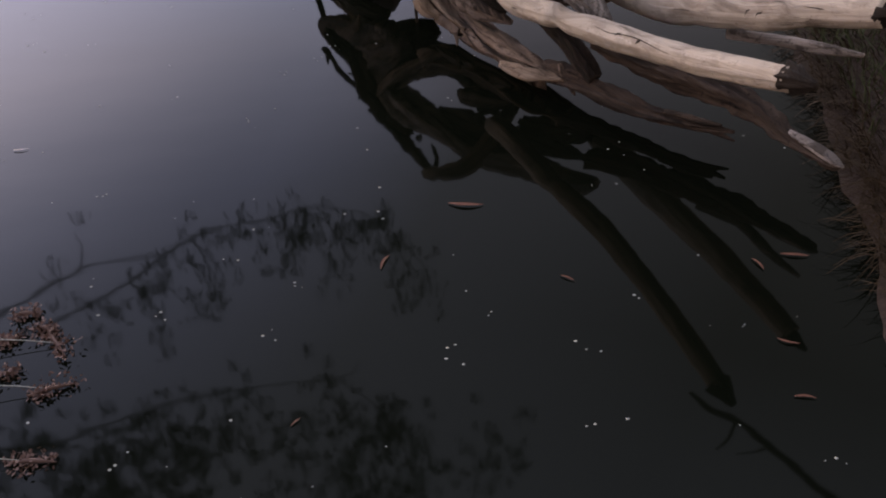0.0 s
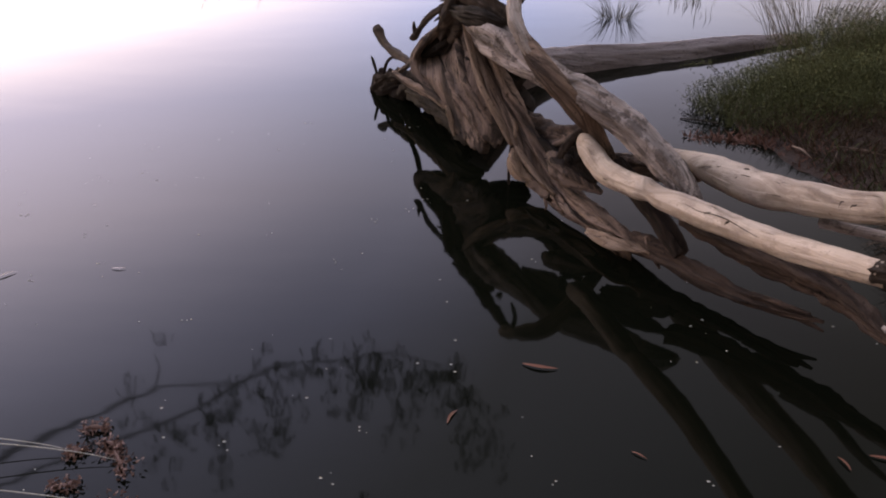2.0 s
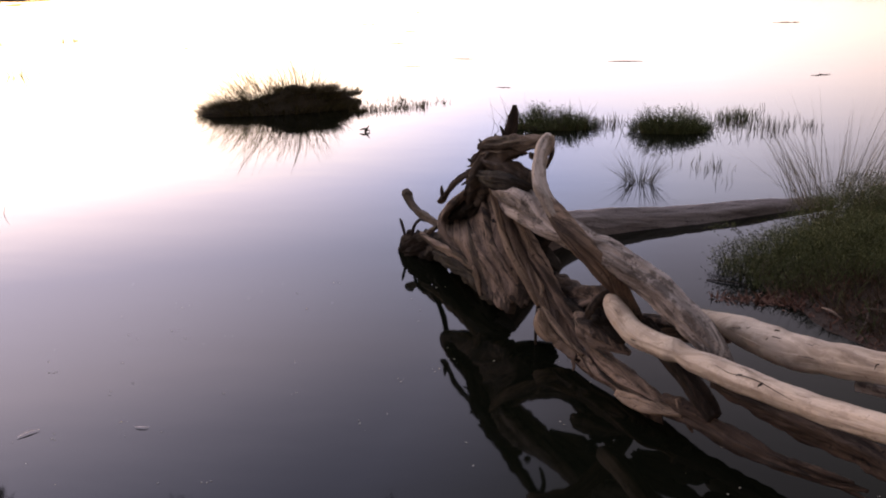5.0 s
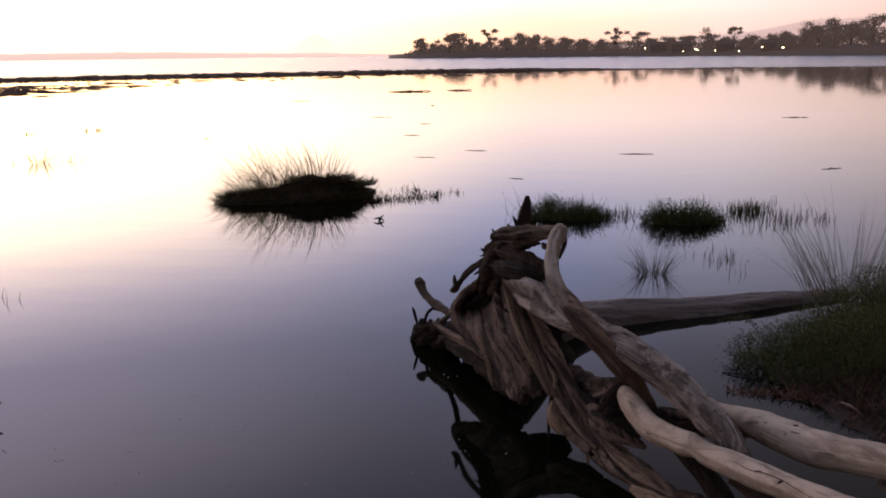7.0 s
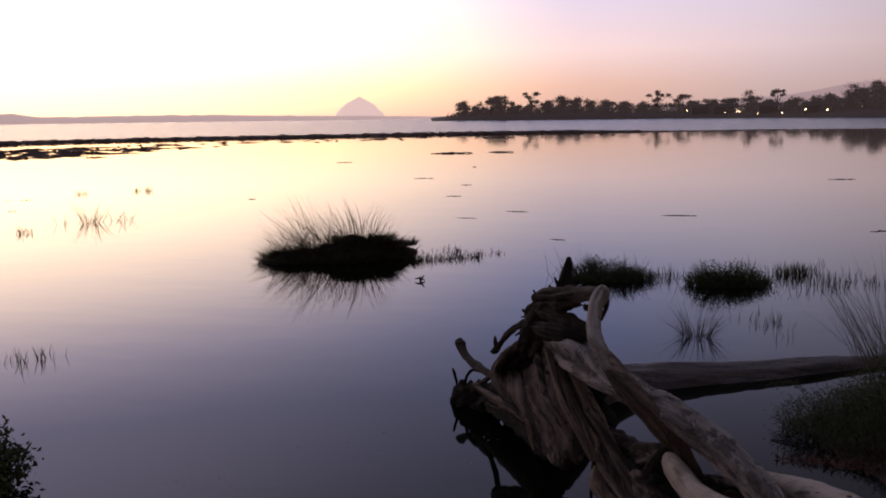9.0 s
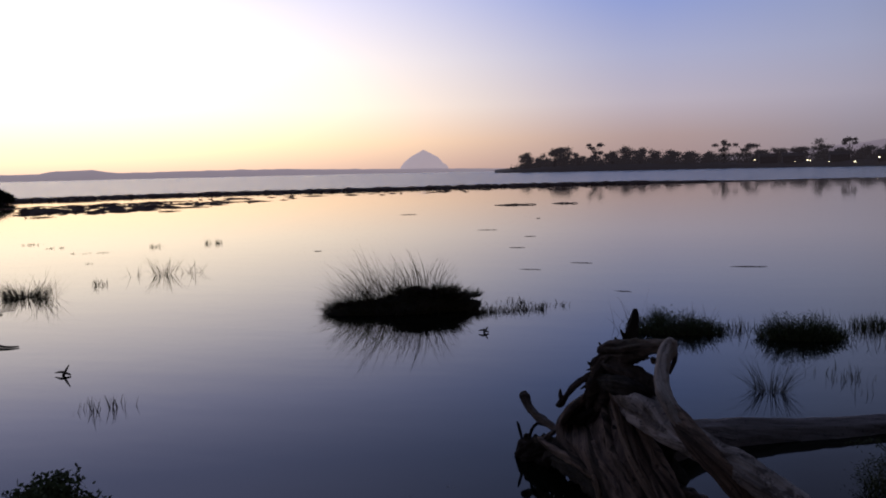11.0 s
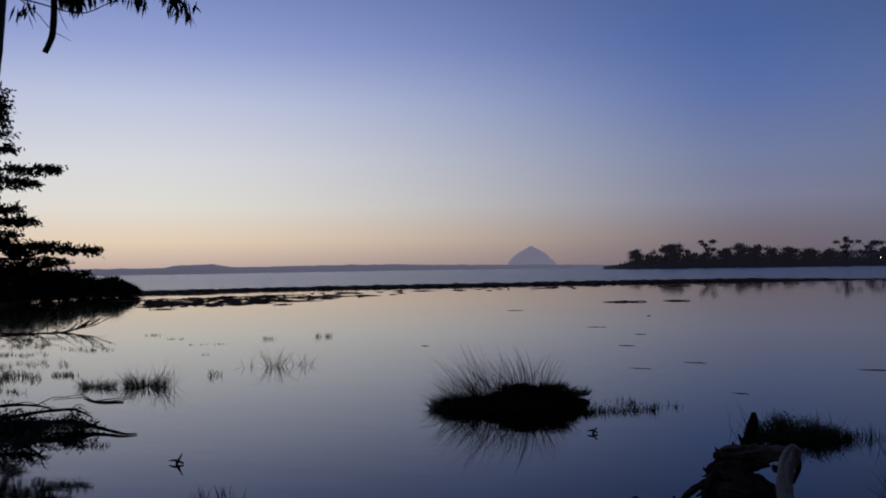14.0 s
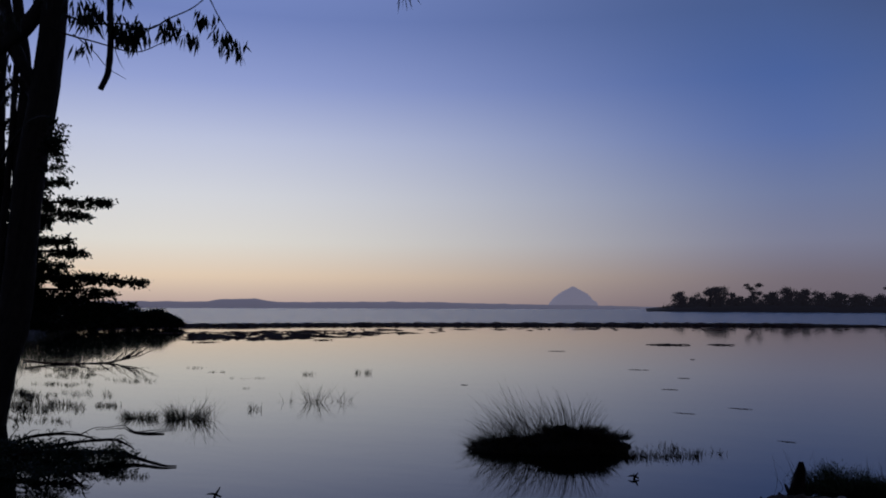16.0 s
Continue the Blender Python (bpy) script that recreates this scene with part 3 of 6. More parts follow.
# ---------------------------------------------------------------- the fallen tree
def limb(tree, name, points, material, label="", sides=18, steps=9, flute=0.07, count=4, twist=6.0, rough=0.10, seed=1, squash=1.0, groove=None, folds=1.6):
    bm = bmesh.new()
    big = max(p[3] for p in points)
    if groove is None:
        groove = {M_BROWN: 0.40, M_WETROOT: 0.42, M_LOWROOT: 0.42, M_DARKWOOD: 0.4, M_GREY: 0.20, M_HOLLOWSHADE: 0.45, M_DARKROOT: 0.38, M_SHEET: 0.34, M_SPLINTER: 0.5, M_LOG: 0.06}.get(material, 0.05)
    sides = max(sides, int(24 + big * 260)) if big > 0.03 else sides
    tube(bm, points, sides, max(steps, 14) if big > 0.03 else steps, flute, count, twist, rough, seed, squash, groove, folds)
    return part(name, bm, material, tree, label)


def plate(tree, name, grid, material, label, thick=0.03, seed=0, ridges=0.012):
    """A torn sheet of root wood: a curved board with ridged fibres and a ragged end. grid: rows of points across, from root to tip."""
    bm = bmesh.new()
    uv = bm.loops.layers.uv.verify()
    lines = [spline([row[k] for row in grid], 10) for k in range(len(grid[0]))]
    sheet = [[Vector(p) for p in spline([line[i] for line in lines], 9 if len(lines) > 3 else 14)] for i in range(len(lines[0]))]
    n, m = len(sheet), len(sheet[0]) - 1
    front, back = [], []
    for i in range(n):
        frow, brow = [], []
        for j in range(m + 1):
            p, v = sheet[i][j], j / m
            du = sheet[min(i + 1, n - 1)][j] - sheet[max(i - 1, 0)][j]
            dv = sheet[i][min(j + 1, m)] - sheet[i][max(j - 1, 0)]
            out = du.cross(dv).normalized()
            if out.y > 0:
                out = -out
            e = min(v, 1 - v) * 2
            q = v * 0.5 + 0.10 * noise.noise(Vector((i * 0.03, v * 2, seed)))
            r = abs(noise.noise(Vector((q * 7 + i * 0.02, i * 0.030, seed)))) + 0.35 * abs(noise.noise(Vector((q * 26, i * 0.09, seed + 4))))
            rag = (0.09 * noise.noise(Vector((v * 7, seed, 0))) + 0.05 * noise.noise(Vector((v * 23, seed, 0)))) * (i / n) ** 6
            p = p + (sheet[n - 1][j] - sheet[n - 2][j]).normalized() * rag
            frow.append(bm.verts.new(p + out * (ridges * (2.2 * r - 0.5) + 0.02 * math.sqrt(e))))
            brow.append(bm.verts.new(p - out * thick * (0.35 + 0.65 * e)))
        front.append(frow)
        back.append(brow)

    def face(vs, at):
        f = bm.faces.new(vs)
        for loop, (i, j) in zip(f.loops, at):
            loop[uv].uv = (i * 0.009 + seed, j * 0.0085 + seed)
    for i in range(n - 1):
        for j in range(m):
            at = ((i, j), (i, j + 1), (i + 1, j + 1), (i + 1, j))
            face([front[x][y] for x, y in at], at)
            face([back[x][y] for x, y in at][::-1], at[::-1])
        for j in (0, m):
            at = ((i, j), (i + 1, j), (i + 1, j), (i, j))
            face((front[i][j], front[i + 1][j], back[i + 1][j], back[i][j]), at)
    for i in (0, n - 1):
        for j in range(m):
            at = ((i, j), (i, j + 1), (i, j + 1), (i, j))
            face((front[i][j], front[i][j + 1], back[i][j + 1], back[i][j]), at)
    bmesh.ops.recalc_face_normals(bm, faces=bm.faces)
    return part(name, bm, material, tree, label)


def build_fallen_tree():
    t = thing("fallen_tree", "uprooted driftwood tree with twisted weathered roots lying in the lagoon", "driftwood")
    limb(t, "trunk", [(-0.36, 4.72, 0.30, 0.12), (-0.28, 4.92, 0.22, 0.135), (-0.10, 5.28, 0.09, 0.135), (0.12, 5.56, 0.02, 0.13), (0.40, 5.72, 0.005, 0.122), (0.64, 5.83, -0.01, 0.118), (1.02, 6.0, -0.02, 0.112), (1.55, 6.26, -0.015, 0.085), (1.95, 6.45, -0.01, 0.06)],
         M_LOG, "grey weathered trunk half sunk in the water", 28, 10, 0.03, 5, 1.0, 0.05, 3)
    limb(t, "limb", [(0.21, 3.47, 0.375, 0.022), (0.225, 3.44, 0.365, 0.041), (0.25, 3.38, 0.345, 0.049), (0.31, 3.22, 0.325, 0.048), (0.39, 3.06, 0.352, 0.045), (0.425, 2.995, 0.366, 0.046), (0.452, 2.95, 0.374, 0.036), (0.485, 2.89, 0.375, 0.041), (0.53, 2.82, 0.388, 0.044), (0.61, 2.68, 0.41, 0.045), (0.71, 2.48, 0.458, 0.040), (0.80, 2.29, 0.51, 0.040), (0.92, 2.02, 0.60, 0.037)],
         M_PALE, "pale bleached limb with a long crack", 26, 12, 0.03, 3, 3.0, 0.07, 24)
    limb(t, "limb_end", [(0.915, 2.03, 0.597, 0.036), (0.935, 1.985, 0.612, 0.026), (0.955, 1.945, 0.619, 0.010)], M_DARKWOOD, "dark charred broken end", 14, 5, 0.15, 4, 4.0, 0.5, 25)
    limb(t, "limb", [(0.56, 3.49, 0.33, 0.008), (0.61, 3.40, 0.34, 0.022), (0.65, 3.33, 0.345, 0.040), (0.71, 3.22, 0.355, 0.058), (0.82, 2.99, 0.39, 0.064), (0.88, 2.89, 0.418, 0.060), (0.915, 2.835, 0.436, 0.054), (0.95, 2.78, 0.452, 0.056), (1.03, 2.66, 0.49, 0.051), (1.10, 2.555, 0.532, 0.051), (1.13, 2.51, 0.552, 0.045), (1.19, 2.42, 0.59, 0.045), (1.27, 2.29, 0.64, 0.041)],
         M_PALE, "second pale bleached limb", 26, 11, 0.03, 3, 3.0, 0.07, 26)
    limb(t, "limb_end", [(1.265, 2.295, 0.638, 0.038), (1.29, 2.25, 0.655, 0.02), (1.31, 2.22, 0.665, 0.006)], M_DARKWOOD, "dark broken end", 12, 4, 0.15, 4, 4.0, 0.5, 27)
    limb(t, "branch", [(1.0, 2.77, 0.37, 0.02), (1.14, 2.65, 0.39, 0.019), (1.23, 2.5, 0.43, 0.017), (1.30, 2.40, 0.455, 0.006)], M_GREY, "", 12, 7, 0.08, 3, 4.0, 0.15, 28)
    limb(t, "root", [(0.415, 3.13, 0.105, 0.012), (0.44, 3.10, 0.10, 0.026), (0.487, 3.04, 0.092, 0.035), (0.604, 2.92, 0.078, 0.034), (0.712, 2.8, 0.072, 0.030), (0.825, 2.7, 0.078, 0.024), (0.925, 2.62, 0.086, 0.016), (1.009, 2.56, 0.098, 0.005)],
         M_LOWROOT, "low brown root just above the water", 22, 12, 0.15, 4, 8.0, 0.25, 29)
    limb(t, "root", [(0.58, 2.98, 0.26, 0.03), (0.734, 2.86, 0.222, 0.040), (0.836, 2.76, 0.219, 0.042), (0.933, 2.66, 0.208, 0.040), (1.036, 2.54, 0.202, 0.036), (1.109, 2.4, 0.181, 0.028), (1.171, 2.31, 0.17, 0.023), (1.217, 2.24, 0.166, 0.018), (1.23, 2.22, 0.167, 0.006)],
         M_LOWROOT, "ragged root reaching the bank", 22, 12, 0.15, 4, 8.0, 0.28, 30)
    limb(t, "splinter", [(1.12, 2.385, 0.20, 0.008), (1.175, 2.30, 0.188, 0.014), (1.215, 2.235, 0.178, 0.013), (1.235, 2.21, 0.172, 0.004)], M_GREY, "pale broken root end", 12, 7, 0.2, 3, 8.0, 0.3, 30.5)
    limb(t, "splinter", [(0.80, 2.71, 0.10, 0.007), (0.90, 2.63, 0.108, 0.010), (0.97, 2.585, 0.110, 0.004)], M_LOWROOT, "", 10, 6, 0.2, 3, 8.0, 0.3, 30.8)
    limb(t, "root", [(0.84, 2.69, 0.08, 0.020), (0.944, 2.61, 0.076, 0.011), (1.016, 2.56, 0.06, 0.004)], M_LOWROOT, "", 10, 6, 0.15, 3, 5.0, 0.3, 31)
    limb(t, "root", [(0.36, 3.36, 0.31, 0.03), (0.44, 3.2, 0.24, 0.036), (0.52, 3.04, 0.18, 0.036), (0.58, 2.94, 0.12, 0.025)], M_WETROOT, "", 14, 8, 0.15, 3, 7.0, 0.15, 32)
    limb(t, "root", [(0.30, 3.62, 0.22, 0.02), (0.42, 3.55, 0.24, 0.035), (0.55, 3.4, 0.27, 0.04), (0.66, 3.25, 0.3, 0.03)], M_SHEET, "", 14, 8, 0.12, 3, 6.0, 0.15, 33)
    # long cracks in the bleached limbs
    for pts, lo, hi, way, seed in (([(0.31, 3.22, 0.325, 0.048), (0.46, 2.94, 0.37, 0.040), (0.61, 2.68, 0.41, 0.045), (0.80, 2.29, 0.51, 0.040), (0.92, 2.02, 0.60, 0.037)], 0.42, 0.98, (-0.62, -0.45, 0.64), 1),
                                   ([(0.71, 3.22, 0.355, 0.058), (0.82, 2.99, 0.39, 0.064), (1.03, 2.66, 0.49, 0.051), (1.19, 2.42, 0.59, 0.045), (1.27, 2.29, 0.64, 0.041)], 0.22, 0.5, (-0.5, -0.3, 0.8), 2),
                                   ([(0.71, 3.22, 0.355, 0.058), (0.82, 2.99, 0.39, 0.064), (1.03, 2.66, 0.49, 0.051), (1.19, 2.42, 0.59, 0.045), (1.27, 2.29, 0.64, 0.041)], 0.6, 0.75, (-0.8, -0.5, 0.3), 3)):
        rows = spline(pts, 16)
        out = []
        for i in range(int(lo * len(rows)), int(hi * len(rows))):
            w = Vector(way) + Vector((0, 0.25, 0.35)) * noise.noise(Vector((i * 0.13, seed * 3.1, 0))) * 1.6
            p = Vector(rows[i][:3]) + w.normalized() * rows[i][3] * 0.985
            out.append((*p, 0.0012 + 0.0022 * abs(noise.noise(Vector((i * 0.21, seed, 4))))))
        bm = bmesh.new()
        tube(bm, out, 6, 1)
        part("crack", bm, M_DARKWOOD, t, "dark crack along the grain")
    # nicks and old twig scars: limb, share along it, outward way, length, turn off the grain, thickness
    lines = [spline([(0.31, 3.22, 0.325, 0.048), (0.46, 2.94, 0.37, 0.040), (0.61, 2.68, 0.41, 0.045), (0.80, 2.29, 0.51, 0.040), (0.92, 2.02, 0.60, 0.037)], 16),
             spline([(0.71, 3.22, 0.355, 0.058), (0.82, 2.99, 0.39, 0.064), (1.03, 2.66, 0.49, 0.051), (1.19, 2.42, 0.59, 0.045), (1.27, 2.29, 0.64, 0.041)], 16)]
    for k, (which, u, way, n, turn, r) in enumerate(((0, 0.58, (-0.77, -0.23, 0.59), 0.020, 1.0, 0.0034), (0, 0.52, (-0.68, -0.18, 0.71), 0.024, 0.5, 0.0020),
                                                     (1, 0.23, (-0.15, 0.13, 0.98), 0.026, 0.3, 0.0036), (1, 0.23, (-0.75, -0.28, 0.59), 0.012, 0.6, 0.0034), (1, 0.12, (-0.49, -0.11, 0.86), 0.050, 0.7, 0.0018), (1, 0.35, (-0.63, -0.18, 0.75), 0.060, 0.55, 0.0014),
                                                     (1, 0.52, (-0.82, -0.37, 0.44), 0.045, 0.95, 0.0026), (1, 0.55, (-0.84, -0.42, 0.25), 0.030, 0.5, 0.0020))):
        rows = lines[which]
        i = min(int(u * len(rows)), len(rows) - 2)
        p, w = Vector(rows[i][:3]), Vector(way).normalized()
        g = (Vector(rows[i + 1][:3]) - p).normalized()
        w = (w - g * w.dot(g)).normalized()
        d = g * math.cos(turn) - g.cross(w) * math.sin(turn)
        q = p + w * rows[i][3]
        bend = g.cross(w) * n * 0.12
        ends = []
        for e in (-0.5, -0.2, 0.2, 0.5):
            s = q + d * n * e + bend * math.sin(e * 9 + k)
            o = s - p
            o -= g * o.dot(g)
            ends.append((*(s - o + o.normalized() * rows[i][3] * 0.97), r * (0.35 if abs(e) > 0.4 else 1.0)))
        bm = bmesh.new()
        tube(bm, ends, 7, 4, 0.2, 3, 0, 0.4, k)
        part("nick", bm, M_DARKWOOD, t, "dark old nick in the bleached wood")
    limb(t, "root_crown", [(-0.255, 4.44, 0.85, 0.0325), (-0.319, 4.44, 0.781, 0.0742), (-0.389, 4.44, 0.697, 0.0895), (-0.427, 4.46, 0.6, 0.0723), (-0.468, 4.5, 0.52, 0.0428), (-0.497, 4.54, 0.458, 0.0185)],
         M_DARKROOT, "gnarled dark brown root crown", 40, 12, 0.14, 6, 5.0, 0.4, 5)
    limb(t, "root_crown", [(-0.399, 4.42, 0.785, 0.0296), (-0.319, 4.36, 0.813, 0.0466), (-0.245, 4.28, 0.829, 0.0428), (-0.185, 4.18, 0.845, 0.0195)],
         M_DARKROOT, "", 30, 10, 0.14, 5, 5.0, 0.35, 5.5)
    limb(t, "crown_lip", [(-0.396, 4.38, 0.764, 0.0352), (-0.304, 4.32, 0.744, 0.055), (-0.22, 4.25, 0.721, 0.0542), (-0.155, 4.19, 0.691, 0.0366), (-0.134, 4.16, 0.665, 0.0112)],
         M_DARKROOT, "dark overhanging lip of the root crown", 36, 12, 0.1, 4, 6.0, 0.22, 6, 0.8)
    # Added roll under the lip: the shade beneath it set in as near-black wood.
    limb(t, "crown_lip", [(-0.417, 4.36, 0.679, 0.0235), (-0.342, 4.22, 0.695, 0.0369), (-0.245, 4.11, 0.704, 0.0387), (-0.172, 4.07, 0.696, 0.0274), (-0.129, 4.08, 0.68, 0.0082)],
         M_HOLLOWSHADE, "", 30, 10, 0.12, 4, 6.0, 0.25, 6.6)
    limb(t, "root_arm", [(-0.429, 4.42, 0.814, 0.0148), (-0.366, 4.37, 0.84, 0.0263), (-0.275, 4.26, 0.866, 0.0341), (-0.206, 4.15, 0.893, 0.0304), (-0.154, 4.06, 0.917, 0.0189)],
         M_DARKROOT, "dark root arm over the crown", 20, 10, 0.1, 3, 5.0, 0.3, 18)
    limb(t, "root_arm", [(-0.241, 4.2, 0.879, 0.014), (-0.194, 4.13, 0.9, 0.0275), (-0.126, 4.03, 0.926, 0.0268), (-0.078, 3.95, 0.956, 0.0236), (-0.044, 3.92, 0.968, 0.013)],
         M_DARKROOT, "root arm that meets the bent root", 20, 10, 0.08, 3, 5.0, 0.16, 18.4)
    limb(t, "root", [(-0.052, 3.92, 0.98, 0.0156), (-0.072, 3.92, 0.944, 0.0339), (-0.096, 3.84, 0.884, 0.0282), (-0.096, 3.73, 0.813, 0.0301), (-0.071, 3.64, 0.766, 0.0295), (-0.02, 3.565, 0.706, 0.0218), (0.024, 3.53, 0.665, 0.012)],
         M_LEG, "bent pale grey root that drops from the crown", 24, 14, 0.08, 3, 4.0, 0.3, 19, 1.0, 0.14)
    limb(t, "root", [(-0.067, 3.66, 0.776, 0.0123), (-0.04, 3.61, 0.74, 0.0244), (0.002, 3.55, 0.688, 0.0338), (0.085, 3.47, 0.607, 0.0381), (0.179, 3.46, 0.503, 0.0384), (0.249, 3.47, 0.416, 0.0315), (0.317, 3.48, 0.311, 0.0246), (0.358, 3.48, 0.25, 0.0124)],
         M_BROWN, "brown lower end of the bent root", 22, 12, 0.06, 3, 4.0, 0.1, 19.5)
    limb(t, "root", [(-0.346, 4.42, 0.678, 0.0238), (-0.311, 4.34, 0.644, 0.0526), (-0.257, 4.22, 0.621, 0.0741), (-0.163, 4.03, 0.603, 0.0792), (-0.056, 3.84, 0.584, 0.068), (0.027, 3.72, 0.578, 0.061), (0.128, 3.57, 0.575, 0.0563), (0.22, 3.46, 0.562, 0.0573), (0.305, 3.37, 0.53, 0.056), (0.38, 3.28, 0.501, 0.054), (0.496, 3.08, 0.438, 0.050), (0.563, 2.98, 0.39, 0.042), (0.62, 2.92, 0.345, 0.018)],
         M_GREY, "thick silver-grey root", 28, 12, 0.05, 4, 5.0, 0.1, 21)
    limb(t, "root", [(-0.02, 3.88, 0.545, 0.030), (0.06, 3.80, 0.535, 0.046), (0.14, 3.70, 0.52, 0.052), (0.24, 3.59, 0.497, 0.052), (0.325, 3.50, 0.475, 0.049), (0.425, 3.40, 0.443, 0.041), (0.52, 3.25, 0.395, 0.034), (0.59, 3.10, 0.34, 0.012)],
         M_DARKROOT, "dark root close behind the silver-grey one", 24, 10, 0.1, 4, 5.0, 0.2, 21.7)
    limb(t, "root", [(-0.399, 4.42, 0.826, 0.0089), (-0.43, 4.43, 0.764, 0.0148), (-0.456, 4.45, 0.687, 0.018), (-0.479, 4.47, 0.621, 0.0211), (-0.503, 4.49, 0.541, 0.0213)],
         M_DARKROOT, "ragged pale rim of the root crown", 18, 12, 0.1, 3, 6.0, 0.3, 50)
    # ragged splinters along the rim of the crown
    rng = random.Random(77)
    rim = spline([(-0.33, 4.42, 0.86), (-0.43, 4.43, 0.764), (-0.462, 4.45, 0.687), (-0.49, 4.47, 0.621), (-0.52, 4.49, 0.541)], 5)
    for k in range(7):
        p = Vector(rim[rng.randrange(len(rim))][:3])
        d = Vector((rng.uniform(-0.045, -0.01), rng.uniform(-0.02, 0.02), rng.uniform(-0.03, 0.05)))
        limb(t, "splinter", [(*(p - d * 0.4), 0.012), (*(p + d * 0.4), 0.009), (*(p + d), 0.003)], M_DARKROOT, "", 8, 4, 0.2, 3, 5.0, 0.4, 78 + k * 0.37)
    limb(t, "branch", [(-0.284, 4.44, 0.847, 0.0325), (-0.27, 4.44, 0.894, 0.0295), (-0.256, 4.44, 0.952, 0.0235), (-0.248, 4.44, 0.998, 0.0176), (-0.246, 4.44, 1.03, 0.0088)],
         M_DARKWOOD, "dark upright root spike", 14, 8, 0.1, 3, 5.0, 0.2, 16)
    limb(t, "branch", [(-0.292, 4.43, 0.86, 0.0118), (-0.307, 4.43, 0.895, 0.0103), (-0.319, 4.43, 0.924, 0.0044)],
         M_DARKWOOD, "", 8, 5, 0.1, 3, 5.0, 0.3, 17)
    limb(t, "branch", [(-0.318, 4.42, 0.845, 0.0103), (-0.338, 4.42, 0.871, 0.0088), (-0.347, 4.42, 0.885, 0.0044)],
         M_DARKWOOD, "", 8, 5, 0.1, 3, 5.0, 0.3, 17.5)
    limb(t, "branch", [(-0.485, 4.44, 0.671, 0.018), (-0.535, 4.46, 0.635, 0.0151), (-0.582, 4.49, 0.583, 0.0152), (-0.617, 4.52, 0.531, 0.0138), (-0.646, 4.54, 0.493, 0.0155), (-0.669, 4.55, 0.48, 0.0062)],
         M_DARKROOT, "thin curved root twig", 12, 7, 0.1, 3, 5.0, 0.3, 14)
    limb(t, "branch", [(-0.635, 4.53, 0.502, 0.0124), (-0.64, 4.53, 0.54, 0.0108), (-0.643, 4.53, 0.575, 0.0037)],
         M_DARKROOT, "", 9, 5, 0.1, 3, 5.0, 0.25, 15)
    limb(t, "branch", [(-0.155, 4.12, 0.853, 0.0055), (-0.141, 4.11, 0.839, 0.0165), (-0.127, 4.1, 0.847, 0.0082)],
         M_DARKROOT, "", 9, 5, 0.1, 3, 5.0, 0.3, 15.5)
    limb(t, "branch", [(-0.058, 3.98, 0.956, 0.0159), (-0.046, 3.99, 0.893, 0.012), (-0.058, 4.0, 0.843, 0.0107), (-0.07, 4.0, 0.805, 0.0054)],
         M_DARKROOT, "dark stub hanging beside the bent root", 12, 6, 0.1, 3, 5.0, 0.2, 20)
    upper = [[(-0.503, 4.49, 0.55), (-0.456, 4.45, 0.583), (-0.41, 4.4, 0.609), (-0.371, 4.36, 0.629), (-0.332, 4.32, 0.646)],
             [(-0.59, 4.54, 0.472), (-0.541, 4.6, 0.453), (-0.474, 4.62, 0.449), (-0.392, 4.4, 0.512), (-0.319, 4.26, 0.558)],
             [(-0.649, 4.57, 0.368), (-0.587, 4.63, 0.361), (-0.504, 4.6, 0.366), (-0.391, 4.32, 0.431), (-0.289, 4.17, 0.461)],
             [(-0.624, 4.52, 0.293), (-0.532, 4.4, 0.314), (-0.434, 4.28, 0.331), (-0.343, 4.17, 0.345), (-0.247, 4.06, 0.373)]]
    lower = [[(-0.548, 4.43, 0.243), (-0.458, 4.28, 0.249), (-0.37, 4.15, 0.254), (-0.282, 4.06, 0.259), (-0.188, 3.97, 0.283)],
             [(-0.448, 4.29, 0.202), (-0.39, 4.18, 0.187), (-0.317, 4.07, 0.182), (-0.232, 3.99, 0.185), (-0.136, 3.92, 0.216)],
             [(-0.377, 4.17, 0.129), (-0.34, 4.08, 0.116), (-0.283, 4.0, 0.104), (-0.212, 3.95, 0.109), (-0.134, 3.91, 0.161)]]
    plate(t, "root_sheet", upper + lower,
          M_SHEET, "broad torn sheet of brown root wood", 0.045, 3, 0.026)
    # Core filling the mass behind the strip, coloured as dark as its shade.
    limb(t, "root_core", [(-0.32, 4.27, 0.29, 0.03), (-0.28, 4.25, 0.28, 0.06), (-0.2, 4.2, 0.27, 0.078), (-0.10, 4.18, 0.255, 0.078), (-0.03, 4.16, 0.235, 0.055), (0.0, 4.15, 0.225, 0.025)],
         M_HOLLOWSHADE, "core of the root mass, toned as dark as its shade", 30, 10, 0.12, 4, 5.0, 0.3, 91)
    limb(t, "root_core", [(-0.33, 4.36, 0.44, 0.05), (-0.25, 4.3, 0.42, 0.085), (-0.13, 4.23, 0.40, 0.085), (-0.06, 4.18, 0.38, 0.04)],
         M_HOLLOWSHADE, "", 30, 10, 0.12, 4, 5.0, 0.3, 91.5)
    # Dark tube laid in the recess to paint the shade of the hollow.
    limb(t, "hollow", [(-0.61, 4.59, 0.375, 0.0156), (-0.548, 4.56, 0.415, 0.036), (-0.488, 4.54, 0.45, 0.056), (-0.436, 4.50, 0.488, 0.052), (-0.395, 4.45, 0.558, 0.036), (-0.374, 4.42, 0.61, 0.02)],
         M_HOLLOWSHADE, "hollow in the root sheet, its shade put in as dark wood", 30, 10, 0.1, 3, 5.0, 0.3, 55, 0.9)
